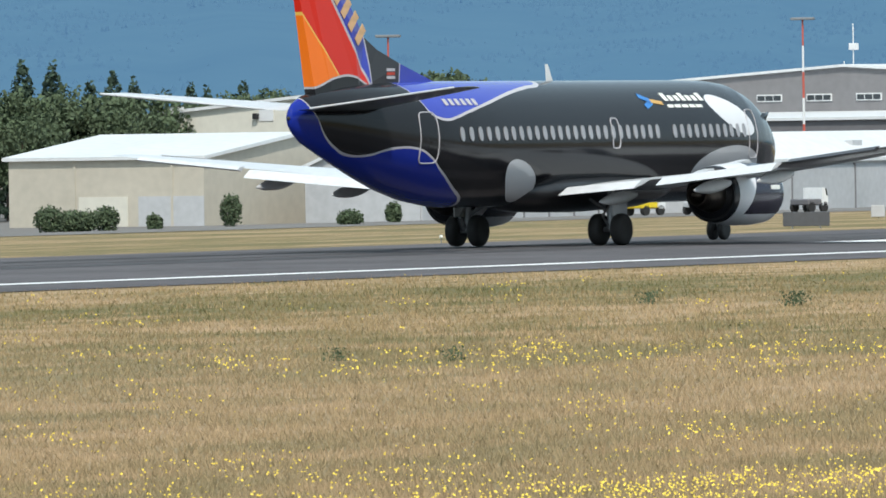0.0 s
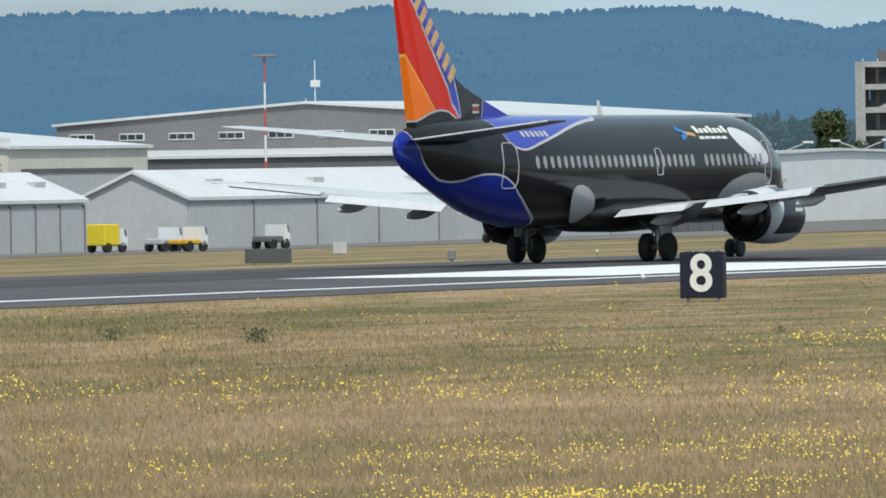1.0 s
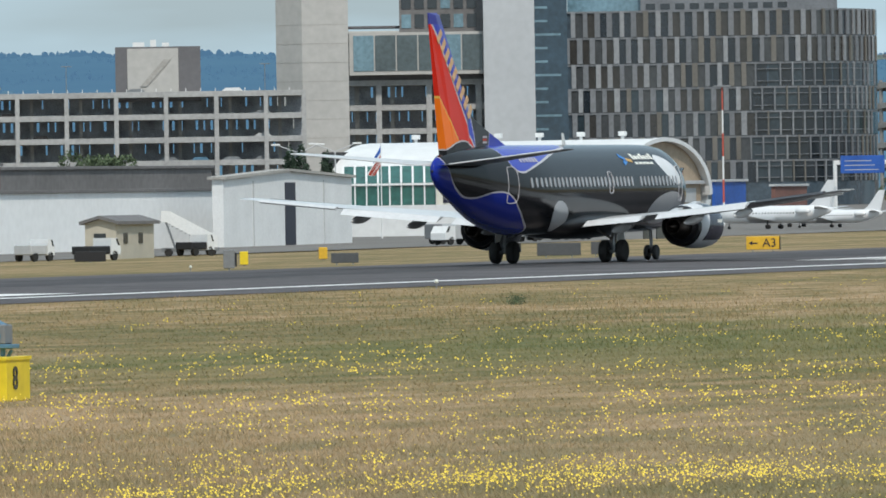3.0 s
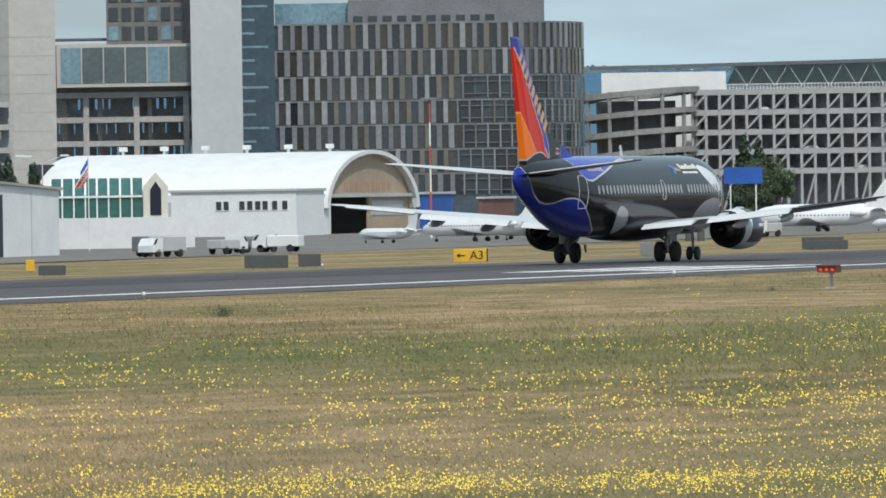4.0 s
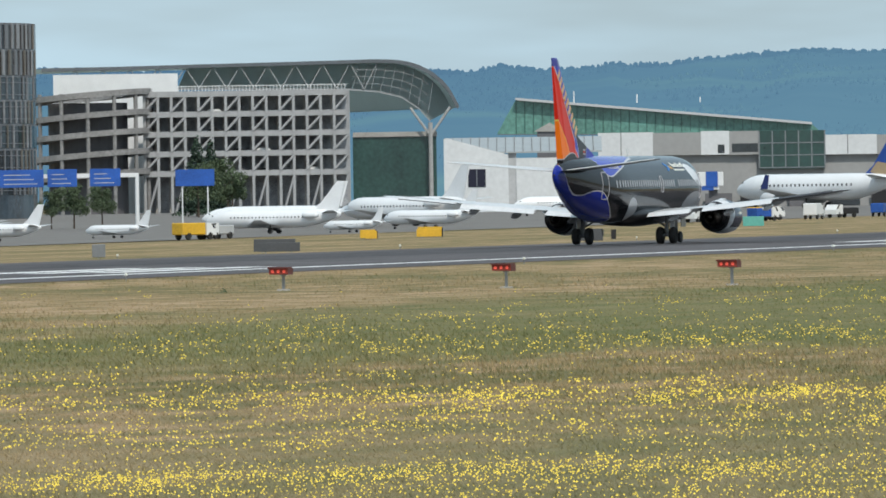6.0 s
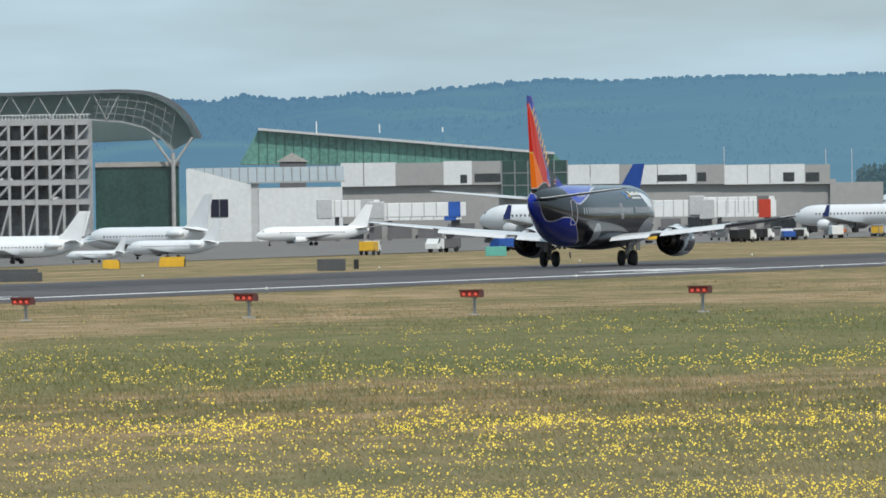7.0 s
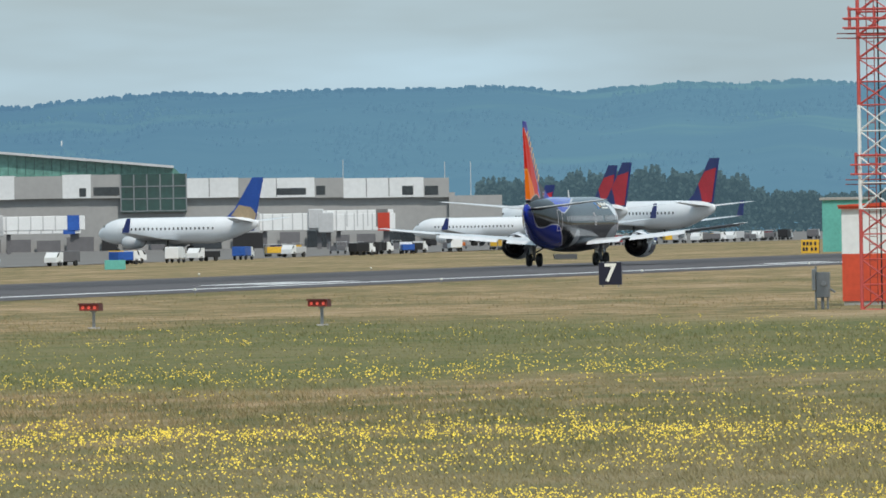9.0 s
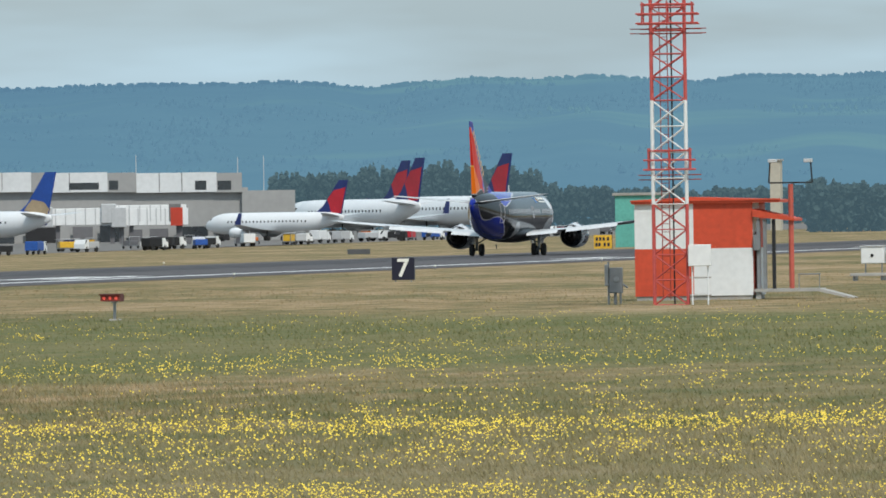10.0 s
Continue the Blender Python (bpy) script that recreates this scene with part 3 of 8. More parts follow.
        part("gear_link", rod(rod(bmesh.new(), (0, -0.1, 0.6), (0, -0.5, 0.95), 0.04), (0, -0.5, 0.95), (0, -0.08, 1.3), 0.04), M["steel"], gear)
    nose = part("nose_gear", rod(rod(bmesh.new(), (0, 0, 0.34), (0, -0.15, 1.6), 0.08), (-0.22, 0, 0.345), (0.22, 0, 0.345), 0.05), M["steel"], jet, "nose landing gear leg", at=pose(0, 12.45, 0))
    for wx in (-0.2, 0.2):
        wheel(nose, wx, 0, 0.345, 0.2)
    for sx in (-1, 1):
        part("nose_gear_door", cube(-0.02, 0.02, -0.2, 0.9, 0.95, 1.5, 0.01), M["black"], nose, at=pose(sx * 0.32, 0, 0))
    part("belly_fairing", loft([[(hw * math.cos(2 * math.pi * i / 24), y, 1.75 + hh * math.sin(2 * math.pi * i / 24)) for i in range(24)] for y, hw, hh in
                                ((-3.6, 0.3, 0.2), (-2.6, 1.4, 0.5), (-1, 1.9, 0.66), (2, 2.0, 0.7), (5, 1.9, 0.62), (6.6, 1.3, 0.4), (7.4, 0.3, 0.15))]),
         M["belly"], jet, "dark grey wing root fairing", smooth=True)
    # cabin windows, starboard and port
    pane = bmesh.new()
    prism([(0.14 * math.cos(a) if abs(math.cos(a)) < 0.8 else 0.125 * np.sign(math.cos(a)), 0.235 * math.sin(a)) for a in [2 * math.pi * (i + 0.5) / 12 for i in range(12)]], "x", -0.012, 0.012, pane)
    first = part("cabin_window", pane, M["blind"], jet, "pale oval cabin window")
    spots = [-7.95 + 0.508 * k for k in range(26)] + [5.95 + 0.508 * k for k in range(11)]
    done = False
    for sx in (-1, 1):
        for y in spots:
            zz = 3.62
            lean = math.degrees(math.atan2(zz - body_at(y)[0], 2.0))
            m = pose(sx * side(y, zz, 0.004), y, zz, 0, -sx * lean, 0)
            if not done:
                first.matrix_basis, done = m, True
            else:
                o = first.copy()
                scene.collection.objects.link(o)
                o.matrix_basis = m
    # doors and exits: thin pale outlines that follow the skin
    for name, y, z0, z1, w in (("door_outline", -9.62, 2.72, 4.32, 0.9), ("exit_outline", 1.9, 3.1, 4.06, 0.5), ("door_outline", 11.9, 2.7, 4.3, 0.8)):
        for sx in (-1, 1):
            bm = bmesh.new()
            pts = []
            for k in range(28):
                a = 2 * math.pi * k / 28
                cy, cz = math.cos(a), math.sin(a)
                yy = y + w / 2 * np.sign(cy) * abs(cy) ** 0.35
                zz = (z0 + z1) / 2 + (z1 - z0) / 2 * np.sign(cz) * abs(cz) ** 0.35
                pts.append((sx * side(yy, zz, 0.006), yy, zz))
            for p, q in zip(pts, pts[1:] + pts[:1]):
                rod(bm, p, q, 0.022, n=5)
            part(name, bm, M["edge"], jet, "thin pale door outline")
    # livery marks: plain shapes in their colours
    for sx in (-1, 1):
        def mark(name, material, y, z, w, h, tilt=0.0):
            zc = body_at(y)[0]
            lean = math.degrees(math.asin(max(-1, min(1, (z - zc) / 2.0))))
            part(name, cube(-0.006, 0.006, -w / 2, w / 2, -h / 2, h / 2), material, jet, at=pose(sx * side(y, z, 0.012), y, z, 0, -sx * lean, 0) @ pose(0, 0, 0, tilt))
        for k in range(7):
            mark("title_bar", M["sign_white"], 6.2 + 0.41 * k, 4.74 if k in (0, 3, 6) else 4.7, 0.27, 0.36 if k in (0, 3, 6) else 0.24)
        for k in range(5):
            mark("subtitle_bar", M["sign_white"], 6.25 + 0.5 * k, 4.44, 0.4, 0.12)
        mark("blue_flash", M["flash_blue"], 4.75, 4.7, 0.6, 0.22, -25)
        mark("blue_flash", M["flash_blue"], 4.8, 4.5, 0.6, 0.2, 18)
        mark("orange_flash", M["gold"], 5.4, 4.58, 0.8, 0.16, -8)
        for k in range(6):
            mark("registration_bar", M["edge"], -8.3 + 0.34 * k, 4.63, 0.22, 0.26)
        for k in range(3):
            part("flag_bar", cube(-0.004, 0.004, -0.26, 0.26, -0.045, 0.045), M["edge"] if k != 1 else M["red"], fin, at=pose(sx * 0.215, -9.85, 5.42 + 0.12 * k))
    part("beacon_antenna", prism([(0.0, 0), (0.35, 0), (0.05, 0.55), (-0.05, 0.55)], "x", -0.03, 0.03), M["white"], jet, "white blade antenna", at=pose(0, 0.7, 5.28))
    part("beacon_antenna", prism([(0.0, 0), (0.3, 0), (0.05, 0.4), (-0.05, 0.4)], "x", -0.03, 0.03), M["black"], jet, "blade antenna", at=pose(0, -5.0, 0.95, 180))
    # solid cap at the tail's end; the outlet hole's darkness is only its colour
    part("tail_outlet", lathe([(0.02, 0.02), (-0.0, 0.07), (-0.06, 0.05), (-0.08, 0.01)]), M["dark"], jet, "dark tail cone outlet", at=pose(0, -15.86, 4.18))
    for k in range(6):
        a = radians(-55 + 22 * k)
        part("cockpit_window", cube(-0.24, 0.24, -0.02, 0.02, -0.2, 0.2), M["window"], jet, "dark cockpit window", at=pose(0.98 * math.sin(a), 13.95 + 0.75 * math.cos(a), 4.02, -38 * math.cos(a), 0, -math.degrees(a)))
    return jet


# light grey stabiliser darkened to paint in the shade below it
M["stab_shade"] = mat("painted_stabiliser_shade", (0.06, 0.06, 0.065), 0.35, vary=0.12, coat=0.3)
M["belly"] = mat("dark_belly_paint", (0.018, 0.018, 0.02), 0.4, vary=0.15, coat=0.2)
M["blind"] = mat("pale_window_blind", (0.3, 0.29, 0.3), 0.25, vary=0.1, coat=0.5)
M["gold_pale"] = mat("pale_gold_paint", (0.66, 0.4, 0.2), 0.45)
M["edge"] = mat("pale_outline_paint", (0.48, 0.46, 0.48), 0.4, vary=0.08)
M["flash_blue"] = mat("sky_blue_mark", (0.03, 0.2, 0.55), 0.4)
JET = airliner()


# ---- things on the near grass ----
def distance_sign(x, y, digit):
    s = thing("distance_sign", pose(x, y, 0), "black square distance sign with a white figure on short legs", "sign", "distance signs along the runway")
    part("panel", cube(-0.6, 0.6, -0.11, 0.11, 0.1, 1.27, 0.015), M["sign_black"], s, "black panel")
    part("figure", words(digit, 1.32, bold=0.022), M["sign_white"], s, "white figure", at=pose(0, -0.125, 0.69))
    for k in (-0.42, 0.42):
        part("leg", rod(bmesh.new(), (k, 0, -0.05), (k, 0, 0.11), 0.04), M["steel"], s)
    for k in (-0.4, -0.14, 0.14, 0.4):
        part("lamp_clip", cube(k - 0.06, k + 0.06, -0.09, 0.09, 1.265, 1.31, 0.01), M["grey_box"], s)
    return s


distance_sign(-104.92, 228.9, "8")
distance_sign(-101.93, 511.1, "7")


def visibility_sensor():
    b = thing("visibility_sensor", pose(-66.07, 153.85, 0), "blue and red runway visibility sensor on a yellow box", "sensor")
    body = part("cabinet", cube(-0.28, 0.28, -0.5, 0.5, 0.0, 0.7, 0.01), M["yellow"], b, "yellow painted cabinet")
    part("lid", prism([(-0.53, 0.69), (0.53, 0.69), (0.53, 0.75), (-0.53, 0.73)], "x", -0.3, 0.3), M["yellow"], body, "yellow overhanging lid")
    part("figure", words("8", 0.54, bold=0.006), M["black"], body, "black stencilled figure", at=pose(0.02, -0.51, 0.34) @ Matrix.Diagonal((0.72, 1, 1, 1)))
    part("figure", words("8", 0.54, bold=0.006), M["black"], body, "black stencilled figure", at=pose(0.29, -0.15, 0.37, 0, 0, 90) @ Matrix.Diagonal((0.8, 1, 1, 1)))
    for k in (0.52, 0.46):
        part("hinge", cube(-0.25, -0.12, -0.52, -0.49, k, k + 0.02), M["yellow"], body)
    part("ramp", prism([(-0.86, 0.18), (-0.82, 0.16), (-0.3, 0.68), (-0.34, 0.72)], "y", -0.45, 0.4), M["concrete"], b, "tilted grey slab")
    part("ramp_cheek", prism([(-0.8, 0.17), (-0.3, 0.15), (-0.3, 0.66)], "y", -0.1, 0.3), M["grey_box"], b, "dark grey cheek")
    part("pedestal", rod(rod(bmesh.new(), (-0.08, 0.2, 0.74), (-0.08, 0.2, 1.25), 0.045), (-0.2, 0.2, 0.9), (0.1, 0.2, 0.9), 0.03), M["blue_steel"], b, "blue steel pedestal")
    part("cradle", rod(rod(rod(cube(-0.26, 0.16, 0.05, 0.35, 0.88, 0.95, 0.01), (-0.22, 0.2, 0.92), (-0.22, 0.2, 1.2), 0.025), (-0.25, 0.1, 1.05), (-0.1, 0.1, 1.25), 0.02), (0.08, 0.2, 0.85), (0.0, 0.2, 0.72), 0.03), M["blue_steel"], b, "blue steel cradle")
    part("sensor_drum", rod(bmesh.new(), (-0.17, 0.06, 1.08), (-0.11, 0.4, 1.1), 0.12, n=20), M["blue_steel"], b, "round blue-grey sensor drum", smooth=False)
    part("sensor_box", cube(-0.1, 0.02, 0.05, 0.4, 0.95, 1.28, 0.02), M["grey_box"], b)
    tube = part("barrel", rod(bmesh.new(), (-0.02, 0.2, 1.22), (-0.28, 0.2, 1.36), 0.07, 0.065, n=12), M["blue_steel"], b, "blue base of the barrel")
    part("hood", rod(bmesh.new(), (-0.28, 0.2, 1.36), (-0.72, 0.2, 1.6), 0.075, 0.05, n=12), M["worn_red"], tube, "weathered red hood")
    part("mouth", rod(bmesh.new(), (-0.72, 0.2, 1.6), (-0.78, 0.2, 1.63), 0.052, 0.045, n=12), M["dark"], tube)
    return b


M["worn_red"] = mat("weathered_red_paint", (0.36, 0.06, 0.045), 0.7, vary=0.25, scale=6)
visibility_sensor()


def approach_light(x, y, z):
    p = thing("approach_light", pose(x, y, 0), "dull red approach light box on a grey post in grass", "airfield light", "approach slope lights")
    part("housing", prism([(-0.3, z - 0.1), (0.3, z - 0.12), (0.3, z + 0.1), (-0.3, z + 0.12)], "x", -0.34, 0.34), M["dull_red"], p, "dull red housing")
    part("hood", prism([(-0.4, z + 0.1), (0.2, z + 0.11), (0.2, z + 0.15), (-0.4, z + 0.15)], "x", -0.36, 0.36), M["dark_red"], p, "dark overhanging hood")
    for k in (-0.21, 0, 0.21):
        part("lens", rod(bmesh.new(), (k, -0.325, z), (k, -0.3, z), 0.055, n=12), M["lens_red"], p, "lit red lens")
    part("end_plate", cube(0.34, 0.36, -0.3, 0.3, z - 0.12, z + 0.1), M["dark_red"], p)
    part("post", rod(bmesh.new(), (0.08, 0.05, -0.05), (0.08, 0.05, z - 0.1), 0.055, n=10), M["steel"], p, "grey steel post")
    part("flange", rod(bmesh.new(), (0.08, 0.05, z - 0.16), (0.08, 0.05, z - 0.1), 0.12, n=10), M["steel"], p)
    part("footing", cube(-0.1, 0.26, -0.15, 0.25, -0.05, 0.05, 0.01), M["concrete"], p, "small concrete footing")
    return p


M["dull_red"] = mat("dull_red_paint", (0.3, 0.05, 0.035), 0.6)
M["dark_red"] = mat("dark_red_paint", (0.12, 0.025, 0.02), 0.6)
for px, py, pz in [(-101.4, 335.3, 0.68), (-93.3, 335.3, 0.71), (-85.2, 335.3, 0.74), (-77.1, 335.3, 0.77)]:
    approach_light(px, py, pz)


def edge_lamp(x, y):
    e = thing("edge_lamp", pose(x, y, ground_z(x, y)), "small white runway edge lamp on a short stem", "airfield light", "runway edge lamps")
    part("stem", rod(bmesh.new(), (0, 0, 0), (0, 0, 0.2), 0.022), M["steel"], e)
    part("globe", rod(bmesh.new(), (0, 0, 0.2), (0, 0, 0.32), 0.075, 0.045, n=10), M["sign_white"], e, "pale glass globe", smooth=True)
    return e


first_lamp = edge_lamp(-122.0, 262)
for k in range(1, 9):
    copy_thing(first_lamp, pose(-122.0, 262 + 60.0 * k, ground_z(-122, 300)))
for k in range(10):
    copy_thing(first_lamp, pose(-180.0, 262 + 60.0 * k, ground_z(-180, 300)))


def lattice_tower(x, y):
    """A square lattice mast in red and white bands, with antenna crowns."""
    t = thing("lattice_tower", pose(x, y, 0, 0, 0, 8), "red and white banded steel lattice mast with antenna crowns", "radio mast")
    w = 0.62
    levels = [0.0, 0.93, 1.86, 2.79, 3.72, 4.68, 5.64, 6.6, 7.56, 8.42, 9.28, 10.14, 11.0, 11.9, 12.8, 13.7]

    def tone(z):
        return M["white"] if 3.6 < z < 7.5 else M["mast_red"]
    for a, b in zip(levels, levels[1:]):
        mid = (a + b) / 2
        for sx in (-1, 1):
            for sy in (-1, 1):
                part("leg", rod(bmesh.new(), (sx * w, sy * w, a), (sx * w, sy * w, b), 0.055, n=6), tone(mid), t)
        for s in (-1, 1):
            flip = s if int(a * 7) % 2 else -s
            for name, p, q in (("brace", (-w * flip, s * w, a), (w * flip, s * w, b)), ("brace", (s * w, -w * flip, a), (s * w, w * flip, b)), ("brace", (w * flip, s * w, a), (-w * flip, s * w, b)),
                               ("cross_bar", (-w, s * w, a), (w, s * w, a)), ("cross_bar", (s * w, -w, a), (s * w, w, a))):
                part(name, rod(bmesh.new(), p, q, 0.022, n=4), tone(mid), t)
    lad = bmesh.new()
    for k in (-0.3, -0.02):
        rod(lad, (k, -0.2, 0.2), (k, -0.2, 13.6), 0.018, n=4)
    for i in range(44):
        rod(lad, (-0.3, -0.2, 0.3 + 0.3 * i), (-0.02, -0.2, 0.3 + 0.3 * i), 0.012, n=4)
    part("ladder", lad, M["dull_red"], t, "ladder inside the mast")
    rod_bm = rod(bmesh.new(), (0.12, 0, 0), (0.12, 0, 13.5), 0.035, n=6)
    part("cable_run", rod_bm, M["dark"], t, "dark cable run")
    for zc, reach in ((5.35, 0.95), (10.75, 1.15)):
        bm = bmesh.new()
        for dz, rr in ((0.0, reach), (0.35, reach * 0.85), (-0.35, reach)):
            for s in (-1, 1):
                rod(bm, (-rr, s * rr * 0.8, zc + dz), (rr, s * rr * 0.8, zc + dz), 0.035, n=5)
                rod(bm, (s * rr * 0.8, -rr, zc + dz), (s * rr * 0.8, rr, zc + dz), 0.035, n=5)
        for sx in (-0.8, 0, 0.8):
            for sy in (-0.8, 0.8):
                rod(bm, (sx * reach, sy * reach, zc - 0.35), (sx * reach, sy * reach, zc + 0.45), 0.03, n=5)
        part("antenna_crown", bm, M["mast_red"], t, "red crown of antenna bars")
        for dz in (-0.55, -0.72):
            bm = rod(rod(bmesh.new(), (-reach * 1.2, -0.5, zc + dz), (reach * 1.25, -0.5, zc + dz), 0.02, n=5), (-reach * 0.9, 0.5, zc + dz), (reach * 1.1, 0.5, zc + dz), 0.02, n=5)
            part("antenna_rod", bm, M["dull_red"], t)
    part("cabinet", cube(0.66, 1.5, -0.95, -0.68, 1.42, 2.22, 0.02), M["white"], t, "white cable cabinet fixed to the mast")
    for k in (0.8, 1.38):
        part("pipe", rod(bmesh.new(), (k, -0.75, 0), (k, -0.75, 1.43), 0.035, n=6), M["white"], t)
    for k in (0.35, 1.0):
        part("pipe_rail", rod(bmesh.new(), (0.7, -0.75, k), (1.5, -0.75, k), 0.03, n=6), M["concrete"], t)
    return t


M["mast_red"] = mat("faded_mast_red_paint", (0.52, 0.085, 0.075), 0.6)
lattice_tower(-62.6, 364.5)


def radio_hut(x, y):
    """Chequered equipment hut; x, y is its corner nearest the runway and the viewer's left."""
    h = thing("radio_hut", pose(x, y, 0, 0, 0, 0), "red and white chequered equipment hut with an overhanging roof", "hut")
    part("plinth", cube(0.05, 4.6, 0.05, 3.0, -0.05, 0.16), M["concrete"], h, "concrete plinth")
    tones = {(0, 0): "tower_red", (0, 1): "white", (1, 0): "white", (1, 1): "tower_red"}
    for (i, j), tone in tones.items():
        part("wall_panel", cube(2.32 * i, 2.32 * (i + 1), 0, 0.12, 0.16 + 1.84 * j, 2.0 + 1.75 * j), M[tone], h, "white wall panel" if tone == "white" else "red wall panel")
        part("wall_panel", cube(4.52, 4.64, 0.12 + 1.5 * i, 1.62 + 1.5 * i, 0.16 + 1.84 * j, 2.0 + 1.75 * j), M[tone if i == 0 else tone], h)
        part("wall_panel", cube(0, 0.12, 0.12 + 1.5 * i, 1.62 + 1.5 * i, 0.16 + 1.84 * j, 2.0 + 1.75 * j), M[tone], h)
    part("wall_panel", cube(0.12, 4.52, 3.0, 3.12, 0.16, 3.75), M["white"], h)
    part("roof", prism([(-0.1, 3.75), (5.75, 3.75), (5.75, 3.86), (2.3, 4.0), (-0.1, 3.9)], "y", -0.15, 3.3), M["tower_red"], h, "red flat roof with a thick edge")
    part("roof_edge", cube(-0.12, 5.77, -0.2, -0.15, 3.84, 3.9), M["tower_red"], h)
    part("door", cube(4.66, 4.72, 0.5, 1.5, 0.4, 2.6, 0.01), M["dark_red"], h, "dark red door")
    # porch
    part("porch_roof", prism([(4.66, 3.2), (6.3, 3.02), (6.3, 3.12), (4.66, 3.5)], "y", -0.1, 1.9), M["tower_red"], h, "red porch roof")
    part("porch_post", rod(bmesh.new(), (6.15, 0.1, 0.4), (6.15, 0.1, 4.45), 0.1, n=10), M["lamp_red"], h, "red lamp post carrying the porch")
    for k in (4.8, 5.05, 5.4):
        part("conduit", cube(k, k + 0.12, 0.0, 0.2, 0.35, 3.1), M["grey_box"] if k < 5.3 else M["dark"], h)
    part("meter_box", cube(4.7, 4.95, -0.15, 0.02, 1.9, 2.5, 0.01), M["grey_box"], h)
    part("landing", cube(4.7, 7.2, -0.1, 1.9, 0.28, 0.4), M["concrete"], h, "grey concrete landing")
    part("landing_leg", cube(4.75, 4.95, 0, 0.2, 0, 0.28), M["concrete"], h)
    part("ramp", prism([(7.2, 0.4), (8.6, 0.02), (8.5, -0.03), (7.2, 0.28)], "y", -0.1, 1.2), M["concrete"], h, "sloping grey ramp")
    part("hand_rail", rod(bmesh.new(), (6.4, -0.05, 0.95), (7.3, -0.05, 0.95), 0.025, n=6), M["steel"], h)
    for k in (6.45, 7.25):
        part("rail_post", rod(bmesh.new(), (k, -0.05, 0.4), (k, -0.05, 0.95), 0.02, n=6), M["steel"], h)
    lamps = rod(rod(rod(bmesh.new(), (5.3, 0.1, 4.5), (7.0, 0.1, 4.5), 0.03, n=6), (5.3, 0.1, 4.5), (5.35, 0.1, 5.3), 0.03, n=6), (7.0, 0.1, 4.5), (6.95, 0.1, 5.3), 0.03, n=6)
    arm = part("lamp_arm", lamps, M["dark"], h, "black forked lamp arm")
    for k, s in ((5.45, 1), (6.85, -1)):
        part("flood_lamp", cube(k - 0.16, k + 0.16, -0.05, 0.25, 5.28, 5.42, 0.02), M["pale"], arm, "pale flood lamp")
    return h


M["lamp_red"] = mat("faded_red_paint", (0.5, 0.1, 0.07), 0.6)
radio_hut(-67.2, 383.0)


def field_cabinet():
    x, y, z = (-65.6, 368.59, 0.0)
    c = thing("field_cabinet", pose(x, 369.5, 0), "grey electrical cabinet with meters on a post frame", "electrical cabinet")
    part("post", rod(bmesh.new(), (-0.25, 0, -0.05), (-0.25, 0, 1.6), 0.04), M["steel"], c)
    part("post", rod(bmesh.new(), (0.2, 0, -0.05), (0.2, 0, 1.3), 0.04), M["steel"], c)
    body = part("cabinet_body", cube(-0.2, 0.28, -0.16, 0.12, 0.42, 1.38, 0.02), M["grey_box"], c, "grey steel cabinet")
    part("meter", rod(bmesh.new(), (0.08, -0.2, 0.95), (0.08, -0.15, 0.95), 0.1, n=12), M["steel"], body)
    part("side_box", cube(-0.38, -0.22, -0.12, 0.06, 0.7, 1.5, 0.02), M["steel"], c)
    part("conduit", rod(rod(bmesh.new(), (0.3, 0, 0.75), (0.48, 0, 0.62), 0.04), (0.0, 0, 0), (0.0, 0, 0.45), 0.06), M["grey_box"], c)


field_cabinet()


def white_unit():
    c = thing("white_unit", pose(-71.6, 474.6, 0), "white electrical boxes on a low grey platform beside the hut", "electrical cabinet")
    part("unit", cube(-0.62, 0.5, -0.35, 0.35, 0.82, 1.62, 0.03), M["white"], c, "white box")
    part("lid", cube(-0.66, 0.54, -0.4, 0.4, 1.62, 1.68, 0.01), M["pale"], c)
    part("dial", rod(bmesh.new(), (-0.08, -0.37, 1.2), (-0.08, -0.34, 1.2), 0.08, n=10), M["dark"], c)
    part("small_unit", cube(0.62, 1.0, -0.25, 0.25, 0.9, 1.55, 0.02), M["white"], c, "small white box")
    part("platform", cube(-1.1, 1.9, -0.7, 0.7, 0.22, 0.36, 0.01), M["concrete"], c, "grey platform")
    for kx in (-0.95, 0.4, 1.75):
        part("leg", cube(kx - 0.06, kx + 0.06, -0.5, 0.5, -0.05, 0.22), M["steel"], c)
    for kx in (-0.45, 0.35, 0.8):
        part("stem", rod(bmesh.new(), (kx, 0, 0.36), (kx, 0, 0.9), 0.035), M["steel"], c)


white_unit()


